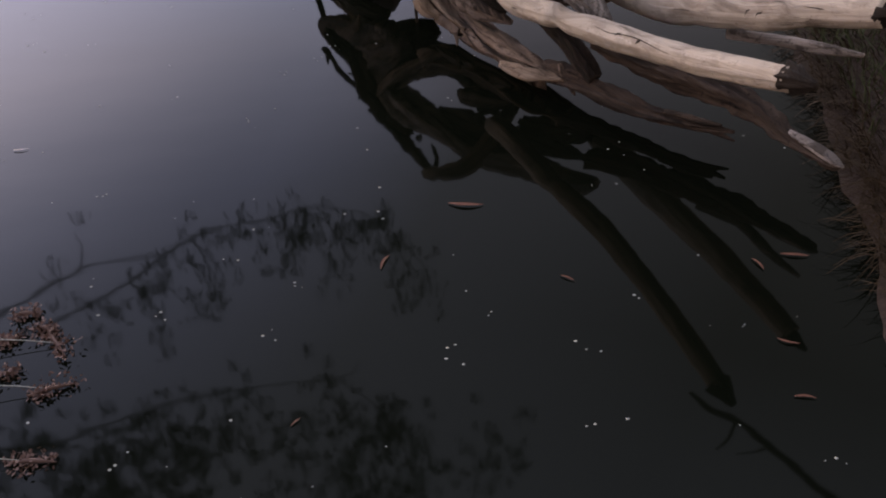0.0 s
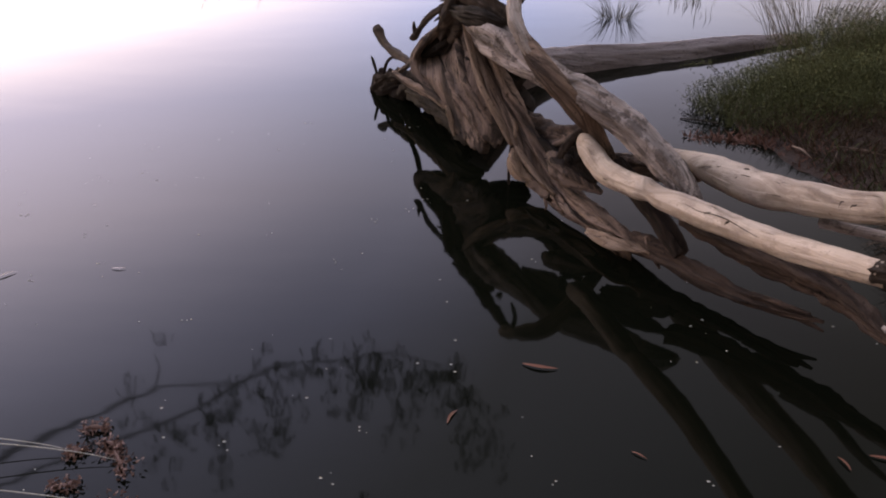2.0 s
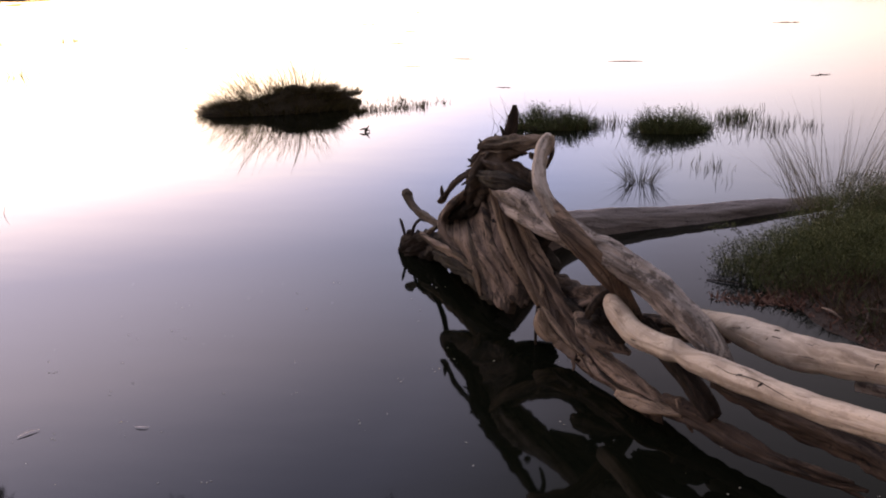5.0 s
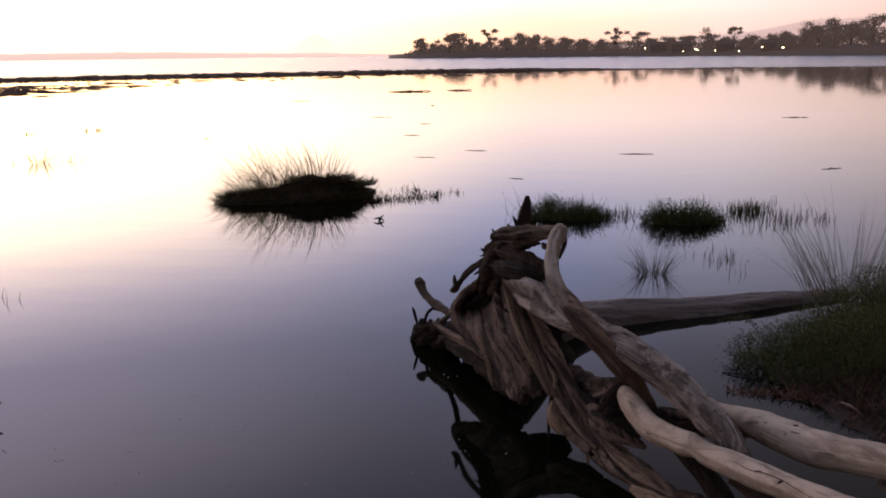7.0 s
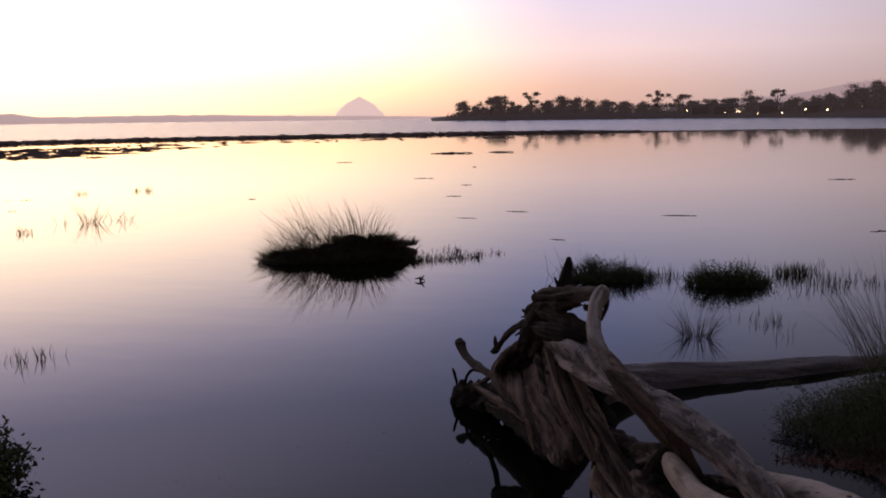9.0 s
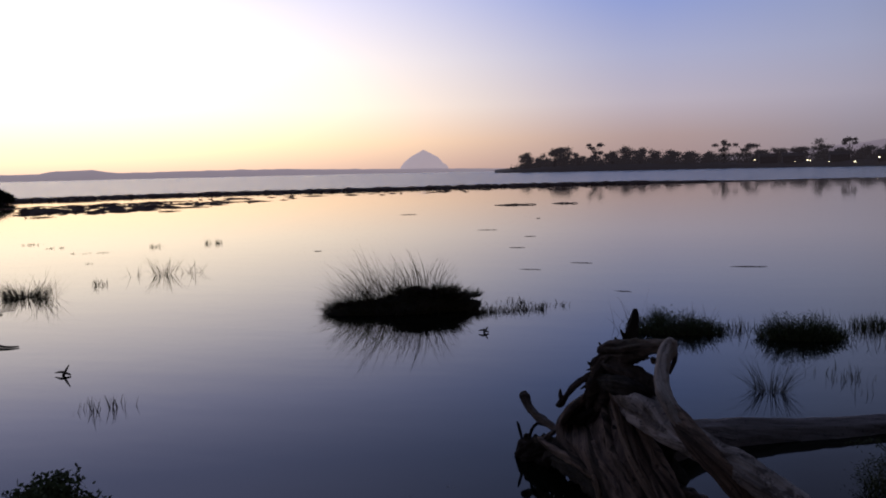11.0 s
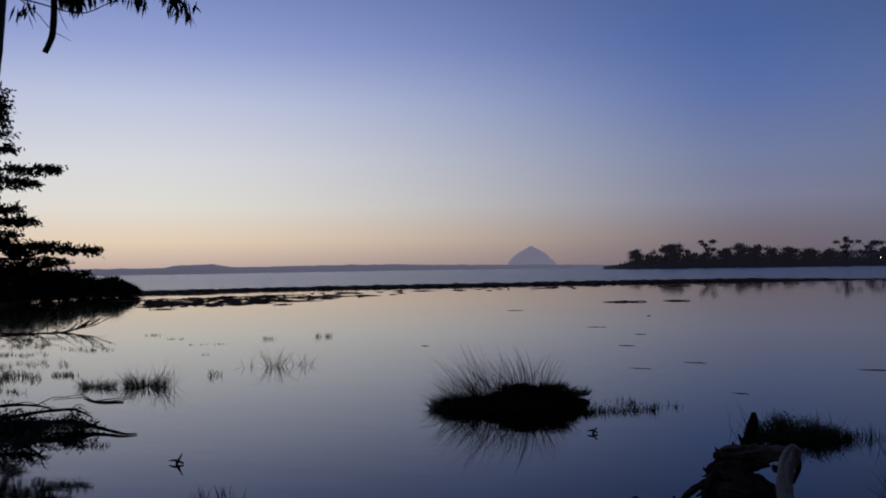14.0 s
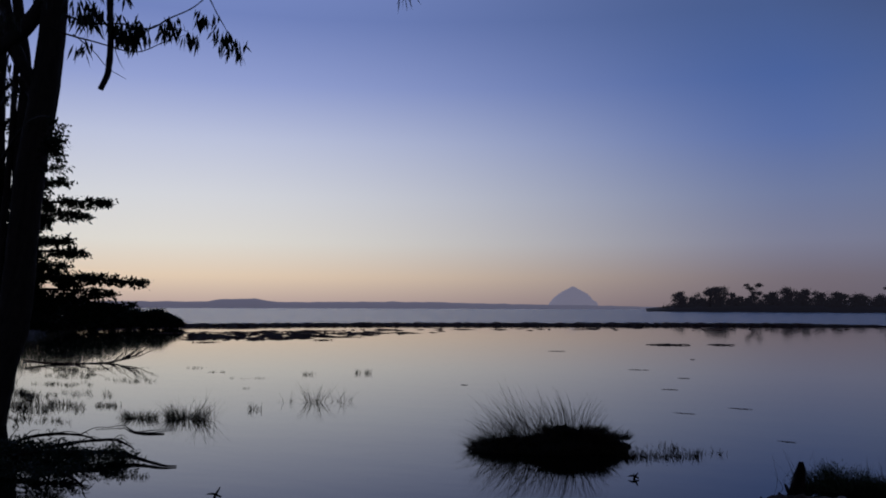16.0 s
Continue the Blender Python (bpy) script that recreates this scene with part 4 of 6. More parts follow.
    limb(t, "root", [(-0.496, 4.48, 0.562, 0.0182), (-0.555, 4.51, 0.5, 0.0246), (-0.609, 4.54, 0.442, 0.0248), (-0.647, 4.56, 0.368, 0.0251), (-0.626, 4.51, 0.299, 0.0249), (-0.553, 4.42, 0.249, 0.0214), (-0.466, 4.29, 0.22, 0.0179), (-0.409, 4.2, 0.198, 0.0088)],
         M_SHEET, "pale worn edge of the root sheet", 20, 12, 0.08, 3, 5.0, 0.16, 56)
    limb(t, "root", [(-0.396, 4.38, 0.523, 0.0178), (-0.369, 4.27, 0.452, 0.0262), (-0.325, 4.16, 0.373, 0.0286), (-0.262, 4.05, 0.302, 0.0253), (-0.196, 3.97, 0.23, 0.0166)],
         M_SHEET, "", 22, 12, 0.12, 3, 6.0, 0.14, 57)
    limb(t, "root", [(-0.444, 4.32, 0.367, 0.0119), (-0.399, 4.22, 0.315, 0.0233), (-0.338, 4.12, 0.26, 0.0258), (-0.274, 4.02, 0.202, 0.0197), (-0.221, 3.95, 0.142, 0.0083)],
         M_BROWN, "", 22, 12, 0.14, 3, 6.0, 0.14, 58)
    limb(t, "splinter", [(-0.44, 4.22, 0.227, 0.0088), (-0.423, 4.19, 0.201, 0.0175), (-0.408, 4.16, 0.15, 0.0146), (-0.394, 4.13, 0.1, 0.0058)],
         M_SPLINTER, "pale split wood", 14, 8, 0.2, 3, 9.0, 0.2, 11, 0.7)
    limb(t, "root", [(-0.832, 4.95, 0.165, 0.0137), (-0.705, 4.78, 0.149, 0.0232), (-0.571, 4.56, 0.168, 0.0253), (-0.445, 4.32, 0.188, 0.021), (-0.386, 4.2, 0.192, 0.0088)],
         M_BROWN, "", 18, 12, 0.1, 3, 6.0, 0.16, 65)
    # Roots beneath the sheet, with the shade under it put into their colour.
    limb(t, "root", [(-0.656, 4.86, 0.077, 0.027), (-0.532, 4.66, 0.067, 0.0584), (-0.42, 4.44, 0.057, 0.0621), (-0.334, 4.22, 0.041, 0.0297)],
         M_HOLLOWSHADE, "", 24, 10, 0.14, 5, 8.0, 0.2, 7.7)
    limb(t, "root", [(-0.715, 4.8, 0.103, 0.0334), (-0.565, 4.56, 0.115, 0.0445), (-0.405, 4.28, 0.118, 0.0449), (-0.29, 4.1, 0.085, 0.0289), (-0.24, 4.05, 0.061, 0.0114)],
         M_HOLLOWSHADE, "", 24, 10, 0.14, 5, 8.0, 0.2, 7)
    limb(t, "root_flare", [(-0.613, 4.74, 0.161, 0.0262), (-0.722, 4.9, 0.119, 0.0475), (-0.825, 5.02, 0.055, 0.0664), (-0.914, 5.08, 0.01, 0.0603), (-0.977, 5.1, -0.029, 0.0286)],
         M_DARKWOOD, "dark wet root mass at the waterline", 36, 14, 0.16, 5, 7.0, 0.5, 6, 1.0, 0.7)
    limb(t, "root", [(-0.773, 4.92, 0.14, 0.017), (-0.848, 5.0, 0.119, 0.0312), (-0.923, 5.06, 0.076, 0.0282), (-0.989, 5.1, 0.031, 0.0143)],
         M_DARKWOOD, "", 24, 10, 0.16, 4, 7.0, 0.5, 8.3, 1.0, 0.6)
    limb(t, "root", [(-0.946, 5.1, 0.025, 0.0214), (-0.986, 5.1, 0.009, 0.0214), (-1.005, 5.1, 0.001, 0.0107)],
         M_DARKWOOD, "", 14, 8, 0.16, 4, 7.0, 0.5, 8.6)
    limb(t, "root", [(-0.801, 4.93, 0.164, 0.0102), (-0.748, 4.88, 0.217, 0.0135), (-0.685, 4.78, 0.291, 0.0148), (-0.639, 4.62, 0.38, 0.0127)],
         M_SHEET, "thin pale root", 12, 8, 0.1, 3, 5.0, 0.2, 73)
    limb(t, "branch", [(-0.701, 4.86, 0.238, 0.0201), (-0.754, 4.95, 0.238, 0.0238), (-0.837, 5.08, 0.24, 0.0245), (-0.913, 5.2, 0.262, 0.0232), (-0.951, 5.26, 0.293, 0.0217), (-0.97, 5.29, 0.318, 0.029), (-0.986, 5.3, 0.323, 0.0218), (-0.964, 5.3, 0.345, 0.0109)],
         M_DARKROOT, "short hooked root stub", 16, 8, 0.08, 3, 4.0, 0.22, 13)
    limb(t, "branch", [(-0.952, 5.1, 0.062, 0.0107), (-0.968, 5.12, 0.115, 0.0089), (-0.984, 5.12, 0.181, 0.0078), (-0.994, 5.12, 0.207, 0.0035)],
         M_DARKWOOD, "", 8, 5, 0.1, 3, 5.0, 0.3, 80)
    limb(t, "branch", [(-0.906, 5.05, 0.109, 0.0105), (-0.894, 5.05, 0.175, 0.0105), (-0.857, 5.03, 0.226, 0.009), (-0.818, 5.0, 0.228, 0.0041)],
         M_DARKWOOD, "", 8, 5, 0.1, 3, 5.0, 0.3, 81)
    limb(t, "branch", [(-0.94, 5.08, 0.113, 0.0088), (-0.932, 5.08, 0.136, 0.0106), (-0.9, 5.06, 0.15, 0.0042)],
         M_DARKWOOD, "", 8, 5, 0.1, 3, 5.0, 0.3, 82)
    plate(t, "root_strip", [[(-0.361, 4.32, 0.643), (-0.319, 4.3, 0.631), (-0.275, 4.28, 0.601)],
                            [(-0.326, 4.2, 0.548), (-0.276, 4.19, 0.526), (-0.227, 4.18, 0.498)],
                            [(-0.287, 4.1, 0.459), (-0.229, 4.08, 0.44), (-0.167, 4.07, 0.419)],
                            [(-0.238, 4.01, 0.367), (-0.168, 3.98, 0.362), (-0.097, 3.97, 0.356)],
                            [(-0.163, 3.91, 0.277), (-0.095, 3.87, 0.28), (-0.025, 3.85, 0.265)],
                            [(-0.099, 3.82, 0.205), (-0.035, 3.77, 0.199), (0.044, 3.74, 0.198)],
                            [(-0.083, 3.76, 0.144), (-0.006, 3.69, 0.132), (0.087, 3.62, 0.122)],
                            [(-0.041, 3.7, 0.092), (0.053, 3.6, 0.079), (0.141, 3.52, 0.088)],
                            [(0.073, 3.52, 0.079), (0.155, 3.43, 0.066), (0.242, 3.36, 0.079)],
                            [(0.187, 3.36, 0.055), (0.266, 3.25, 0.058), (0.345, 3.18, 0.083)],
                            [(0.264, 3.22, 0.047), (0.358, 3.1, 0.061), (0.453, 3.06, 0.069)]],
          M_BROWN, "long twisted strip of torn root fibres", 0.05, 7, 0.022)
    limb(t, "ridge", [(-0.36, 4.3, 0.651, 0.0116), (-0.317, 4.16, 0.545, 0.017), (-0.275, 4.06, 0.451, 0.0167), (-0.222, 3.97, 0.37, 0.0164), (-0.151, 3.88, 0.28, 0.0162), (-0.105, 3.81, 0.22, 0.016), (-0.093, 3.79, 0.194, 0.0053)],
         M_SPLINTER, "tan twisted fibre ridge", 16, 12, 0.15, 3, 9.0, 0.16, 71, 0.7, 0.25)
    limb(t, "ridge", [(-0.241, 4.17, 0.55, 0.0085), (-0.198, 4.1, 0.49, 0.014), (-0.161, 4.04, 0.435, 0.0138), (-0.124, 3.97, 0.384, 0.0082)],
         M_SPLINTER, "", 14, 10, 0.15, 3, 9.0, 0.16, 72, 0.7, 0.25)
    limb(t, "ridge", [(-0.112, 3.9, 0.317, 0.0081), (-0.078, 3.84, 0.278, 0.0134), (-0.076, 3.81, 0.238, 0.0134), (-0.095, 3.79, 0.197, 0.0053)],
         M_SPLINTER, "", 14, 10, 0.15, 3, 9.0, 0.16, 74, 0.7, 0.25)
    limb(t, "ridge", [(-0.066, 3.76, 0.202, 0.0106), (-0.016, 3.68, 0.159, 0.0157), (0.041, 3.58, 0.127, 0.0154), (0.116, 3.48, 0.097, 0.01)],
         M_SPLINTER, "", 14, 10, 0.15, 3, 9.0, 0.16, 76, 0.7, 0.25)
    limb(t, "splinter", [(-0.081, 3.76, 0.193, 0.0133), (-0.072, 3.73, 0.146, 0.0291), (-0.041, 3.69, 0.108, 0.0289), (0.001, 3.65, 0.091, 0.0157), (0.038, 3.62, 0.081, 0.0052)],
         M_SPLINTER, "pale broken face of a root", 18, 9, 0.15, 3, 6.0, 0.2, 60, 0.8)
    limb(t, "root", [(-0.231, 4.19, 0.509, 0.0171), (-0.156, 4.07, 0.419, 0.0279), (-0.085, 3.95, 0.335, 0.0355), (-0.011, 3.82, 0.254, 0.0374), (0.054, 3.7, 0.192, 0.034), (0.13, 3.56, 0.14, 0.0306), (0.227, 3.38, 0.111, 0.0343), (0.337, 3.2, 0.103, 0.0283), (0.445, 3.08, 0.082, 0.0138)],
         M_BROWN, "long splintered brown root", 26, 12, 0.14, 4, 8.0, 0.14, 9)
    limb(t, "splinter", [(0.246, 3.22, 0.062, 0.0095), (0.288, 3.17, 0.06, 0.0211), (0.352, 3.09, 0.072, 0.023), (0.43, 3.05, 0.078, 0.0183), (0.474, 3.03, 0.082, 0.0182), (0.487, 3.02, 0.059, 0.0068)],
         M_SPLINTER, "pale broken root end", 18, 9, 0.2, 3, 8.0, 0.3, 12, 0.8)
    limb(t, "splinter", [(0.464, 3.05, 0.139, 0.0091), (0.477, 3.03, 0.102, 0.0136), (0.502, 3.0, 0.059, 0.0113), (0.519, 2.99, 0.029, 0.0045)],
         M_BROWN, "", 12, 7, 0.2, 3, 8.0, 0.3, 12.6)
    limb(t, "splinter", [(0.068, 3.5, 0.077, 0.0101), (0.079, 3.48, 0.044, 0.0076), (0.075, 3.48, 0.021, 0.0025)],
         M_BROWN, "", 8, 5, 0.2, 3, 8.0, 0.3, 12.9)
    limb(t, "root", [(-0.093, 3.8, 0.202, 0.0067), (-0.099, 3.8, 0.112, 0.007), (-0.1, 3.79, 0.026, 0.0065), (-0.093, 3.78, -0.052, 0.0041)],
         M_DARKWOOD, "thin dark root hanging to the water", 10, 8, 0.1, 3, 3.0, 0.2, 75)
    limb(t, "root", [(-0.10, 4.10, 0.275, 0.028), (-0.025, 3.97, 0.245, 0.046), (0.077, 3.83, 0.238, 0.054), (0.162, 3.7, 0.278, 0.048), (0.228, 3.6, 0.345, 0.031), (0.264, 3.54, 0.394, 0.0124)],
         M_SHEET, "rounded root shoulder round the pale limb", 28, 12, 0.1, 4, 6.0, 0.14, 22)
    # Root under the shoulder, its shade put into the dark colour.
    limb(t, "root", [(-0.05, 3.98, 0.225, 0.0278), (0.027, 3.82, 0.21, 0.0402), (0.094, 3.68, 0.208, 0.0364), (0.138, 3.6, 0.216, 0.0204)],
         M_HOLLOWSHADE, "", 22, 10, 0.12, 4, 7.0, 0.2, 22.5)
    limb(t, "root", [(0.246, 3.5, 0.414, 0.0098), (0.199, 3.48, 0.39, 0.0146), (0.158, 3.46, 0.355, 0.017), (0.135, 3.45, 0.317, 0.017), (0.123, 3.45, 0.285, 0.0098)],
         M_SHEET, "lip of old wood that holds the pale limb", 16, 10, 0.1, 3, 5.0, 0.14, 68)
    limb(t, "burl", [(0.081, 3.56, 0.258, 0.0176), (0.106, 3.51, 0.248, 0.0398), (0.134, 3.47, 0.234, 0.0469), (0.177, 3.43, 0.217, 0.0441), (0.237, 3.38, 0.201, 0.0291), (0.3, 3.33, 0.185, 0.012)],
         M_SHEET, "knotted burl under the pale limb", 26, 10, 0.1, 3, 6.0, 0.26, 23)
    # Dark tube for the shade in the knot hole and the crease beside it.
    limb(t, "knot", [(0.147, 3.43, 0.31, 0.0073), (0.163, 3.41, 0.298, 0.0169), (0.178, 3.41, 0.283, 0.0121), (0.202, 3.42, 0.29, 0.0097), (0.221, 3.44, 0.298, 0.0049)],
         M_HOLLOWSHADE, "knot hole in the burl, its shade put in as dark wood", 16, 8, 0.2, 3, 5.0, 0.4, 90)
    # Fills the gap under the limb head, whose shade is coloured in.
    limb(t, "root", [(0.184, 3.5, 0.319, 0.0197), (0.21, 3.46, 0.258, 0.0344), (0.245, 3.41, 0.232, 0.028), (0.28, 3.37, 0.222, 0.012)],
         M_HOLLOWSHADE, "", 20, 9, 0.14, 4, 7.0, 0.2, 92)


build_fallen_tree()


# ---------------------------------------------------------------- sedges and reeds
def patch(rng, n, cx, cy, rx, ry, z=-0.03, turn=0.0, outward=True):
    """Root places of blades in an ellipse, each with its outward bearing."""
    out = []
    for _ in range(n):
        a, r = rng.uniform(0, 6.283), math.sqrt(rng.random())
        x, y = math.cos(a) * rx * r, math.sin(a) * ry * r
        px, py = x * math.cos(turn) - y * math.sin(turn), x * math.sin(turn) + y * math.cos(turn)
        out.append((cx + px, cy + py, z, math.atan2(px, py) if outward else rng.uniform(0, 6.283)))
    return out


def tussock(name, label, at, size, height, blades, length, width, lean, droop, seed, material=M_BLADE, turn=0.0, mound_height=0.12, group="sedge tussocks"):
    rng = random.Random(seed)
    t = thing(name, label, "grass", group)
    if mound_height:
        mound("mound", size[0] * 0.8, size[1] * 0.8, mound_height, turn, (*at, 0), M_MOUND, t, seed)
    extra = patch(rng, blades // 2, at[0], at[1], size[0] * 0.55, size[1] * 0.55, 0, turn)
    roots = [(x, y, mound_height * 0.6 * max(0, 1 - ((x - at[0]) ** 2 + (y - at[1]) ** 2) / (max(size) / 2) ** 2) - 0.02, b)
             for x, y, _, b in patch(rng, blades, at[0], at[1], size[0] * 0.42, size[1] * 0.42, 0, turn)]
    v, f = blade_mesh(rng, roots, length, width, lean, droop)
    raw("blade", v, f, material, t, kind="stuff")
    v, f = blade_mesh(rng, [(x, y, -0.02, b) for x, y, _, b in extra], length * 0.5, width, lean * 1.6, droop)
    raw("outer_blade", v, f, material, t, kind="stuff")
    v, f = blade_mesh(rng, [r for r in roots if rng.random() < 0.20], length * 1.6, width * 0.6, lean * 1.3, droop * 0.8, 4)
    raw("long_blade", v, f, material, t, kind="stuff")
    return t


def reeds(name, label, spots, blades, height, seed, material=M_BLADE, spread=0.05, width=0.008, lean=0.15, category="reeds"):
    """Sparse reeds that stand in the water in small groups."""
    rng = random.Random(seed)
    roots = []
    for x, y in spots:
        for _ in range(blades):
            roots.append((x + rng.gauss(0, spread), y + rng.gauss(0, spread), -0.03, rng.uniform(0, 6.28)))
    v, f = blade_mesh(rng, roots, height, width, lean, 0.12)
    return tagged(raw(name, v, f, material, kind="stuff"), label, category)


def build_island():
    t = thing("sedge_island", "dark hummock of arching sedge standing in the lagoon", "grass", "sedge tussocks")
    rng = random.Random(21)
    turn = 0.36
    mound("mound", 1.72, 0.58, 0.20, turn, (-3.58, 10.22, 0), M_MOUND, t, 2, 0.55, 1.6)
    mound("mound", 1.20, 0.56, 0.27, turn, (-3.17, 10.40, 0), M_MOUND, t, 4, 0.6, 2.0)
    mound("mound", 0.80, 0.28, 0.19, turn + 0.25, (-2.93, 10.70, 0), M_MOUND, t, 6, 0.6, 1.3)
    v, f = blade_mesh(rng, patch(rng, 3000, -3.45, 10.27, 0.98, 0.34, 0.0, turn), 0.21, 0.010, 0.7, 0.30)
    raw("skirt", v, f, M_BLADE, t, kind="stuff")
    # short turf on the humps
    tops = patch(rng, 1300, -3.14, 10.41, 0.42, 0.20, 0.21, turn) + patch(rng, 1000, -2.90, 10.71, 0.38, 0.13, 0.10, turn + 0.25) + patch(rng, 1300, -3.6, 10.2, 0.66, 0.2, 0.08, turn) + patch(rng, 900, -3.1, 10.42, 0.46, 0.24, 0.13, turn)
    v, f = blade_mesh(rng, tops, 0.17, 0.009, 0.75, 0.28)
    raw("short_blade", v, f, M_BLADE, t, kind="stuff")
    # long blades fan from low on one side, over upright, to the other side
    for u, count, lean, size in ((0.04, 80, 1.44, 0.46), (0.11, 110, 1.34, 0.62), (0.18, 120, 1.22, 0.74), (0.25, 105, 1.10, 0.78), (0.32, 84, 0.94, 0.78), (0.39, 54, 0.74, 0.68), (0.46, 42, 0.50, 0.60),
                                 (0.52, 26, 0.26, 0.54), (0.58, 24, 0.12, 0.52), (0.64, 22, 0.22, 0.46), (0.70, 24, 0.46, 0.44), (0.77, 20, 0.66, 0.36), (0.86, 14, 0.85, 0.26)):
        x, y = -4.22 + 1.75 * u, 9.98 + 0.62 * u
        z = 0.03 + 0.26 * max(0.0, 1 - abs(u - 0.62) / 0.5)
        for bearing, share in ((-1.75 if u < 0.60 else 1.4, 0.85), (1.2 if u < 0.60 else -1.6, 0.15)):
            roots = [(x + rng.gauss(0, 0.05), y + rng.gauss(0, 0.06), z, bearing + rng.gauss(0, 0.45)) for _ in range(int(count * share))]
            v, f = blade_mesh(rng, roots, size * (1.12 if share > 0.5 else 0.8), 0.0072, lean * 0.92 if share > 0.5 else 0.5, 0.085, 6)
            raw("long_blade", v, f, M_BLADE, t, kind="stuff")
    spots = []
    for _ in range(60):
        u = rng.random() ** 1.4
        spots.append((-2.52 + 0.82 * u + rng.gauss(0, 0.02), 10.22 + 0.42 * u + rng.gauss(0, 0.05)))
    reeds("reeds", "dense short reeds standing in shallow water beside the hummock", spots, 5, 0.15, 22, M_BLADE, 0.025, 0.010, 0.35)
    spots = [(-2.50 + rng.random() * 0.5, 11.05 + rng.gauss(0, 0.12)) for _ in range(16)] + [(-2.0 + rng.random() * 0.55, 10.9 + rng.gauss(0, 0.10)) for _ in range(10)]
    reeds("reeds", "sparse bent reeds behind the hummock", spots, 4, 0.14, 23, M_BLADE, 0.02, 0.010, 0.55)


build_island()
def leafy_tussock(label, at, size, height, seed):
    """A low marsh clump: short tangled shoots of uneven height with soft leafy tips and a few stray sprigs."""
    rng = random.Random(seed)
    t = thing("marsh_clump", label, "grass", "sedge tussocks")
    mound("mound", size[0] * 0.8, size[1] * 0.8, 0.08, 0.1, (*at, 0), M_MOUND, t, seed)

    def tall(x, y):
        r = math.hypot((x - at[0]) / size[0], (y - at[1]) / size[1]) * 2
        return height * max(0.2, 1.0 - 0.75 * r * r) * (0.8 + 1.0 * noise.noise(Vector((x * 5 + seed, y * 5, 0))))
    spots = patch(rng, 1500, at[0], at[1], size[0] * 0.5, size[1] * 0.5, -0.02, 0.1)
    steps = {}
    for row in spots:
        steps.setdefault(max(1, round(tall(row[0], row[1]) / 0.04)), []).append(row)
    for step, rows in sorted(steps.items()):
        v, f = blade_mesh(rng, rows, step * 0.058 + 0.03, 0.007, 0.32, 0.14)
        raw("shoot", v, f, M_GREEN, t, kind="stuff")
    pts = [(x + rng.gauss(0, 0.03), y + rng.gauss(0, 0.03), 0.02 + max(tall(x, y), 0.03) * rng.random() ** 0.5) for x, y, _, _ in spots]
    v, f = leaf_cloud(rng, pts, 2, 0.025, 0.03, 0.008)
    raw("foliage", v, f, M_GREEN, t, kind="stuff")
    sprigs = [(at[0] + size[0] * rng.uniform(-0.6, 0.75), at[1] + size[1] * rng.uniform(-0.5, 0.5), -0.02, rng.uniform(0, 6.28)) for _ in range(60)]
    v, f = blade_mesh(rng, sprigs, height * 1.25, 0.006, 0.5, 0.2, 4)
    raw("sprig", v, f, M_STALK, t, kind="stuff")
    return t


leafy_tussock("green-brown leafy clump in the water behind the fallen tree", (-0.10, 9.35), (1.0, 0.5), 0.24, 31)
leafy_tussock("dense low green clump standing in the shallows", (1.12, 9.2), (0.85, 0.42), 0.23, 32)
tussock("sedge_tussock", "thin wispy sedge with a dark base", (0.62, 6.95), (0.26, 0.16), 0.2, 84, 0.36, 0.0046, 0.55, 0.16, 33, M_BLADE, 0.0, 0.0)
tussock("sedge_tussock", "dark sedge leaning over the water", (-9.45, 10.6), (0.75, 0.35), 0.2, 300, 0.34, 0.010, 0.7, 0.2, 34, M_BLADE, 0.2, 0.0)
tussock("sedge_tussock", "low dark sedge beside a larger tussock", (-10.1, 10.3), (0.7, 0.25), 0.2, 200, 0.22, 0.010, 0.5, 0.2, 43, M_BLADE, 0.2, 0.0)
reeds("reeds", "long thin sedge bending over the water", [(-9.15 + 0.02 * k, 10.6) for k in range(6)], 12, 0.6, 44, M_BLADE, 0.08, 0.007, 0.95)
tussock("sedge_tussock", "sparse pale sedge in open water", (-8.98, 13.5), (0.4, 0.25), 0.2, 30, 0.5, 0.010, 0.40, 0.12, 35, M_BLADE, 0.2, 0.0)
reeds("reeds", "low thin sprays of sedge in open water", [(-8.70, 13.75), (-8.6, 13.8), (-8.5, 13.9), (-9.5, 13.45)], 12, 0.42, 45, M_BLADE, 0.07, 0.009, 1.05)
reeds("reeds", "thin bent stems leaning beside a green tussock", [(-0.62, 9.55), (-0.52, 9.5)], 6, 0.52, 46, M_SEDGE, 0.05, 0.005, 0.5)
reeds("reeds", "feathery taller stems on a green tussock", [(-0.05 + 0.05 * k, 9.4) for k in range(6)], 9, 0.38, 47, M_STALK, 0.05, 0.008, 0.3)
_r = random.Random(36)
reeds("reeds", "scattered short reeds in the shallows", [(1.55 + _r.random() * 1.1, 9.6 + _r.gauss(0, 0.35)) for _ in range(70)], 3, 0.17, 37)
reeds("reeds", "green reed cluster in the shallows", [(1.85 + _r.gauss(0, 0.10), 9.9 + _r.gauss(0, 0.1)) for _ in range(30)], 6, 0.20, 38, M_GREEN)
reeds("reeds", "scattered short reeds in the shallows", [(0.30 + _r.random() * 0.35, 9.5 + _r.gauss(0, 0.15)) for _ in range(26)], 3, 0.17, 39)
reeds("reeds", "a few stems in open water", [(0.95 + _r.random() * 0.5, 7.4 + _r.gauss(0, 0.2)) for _ in range(12)], 4, 0.14, 40)
reeds("reeds", "short dark stems in open water", [(-4.46 + _r.random() * 0.34, 5.5 + _r.gauss(0, 0.06)) for _ in range(16)], 2, 0.16, 41)


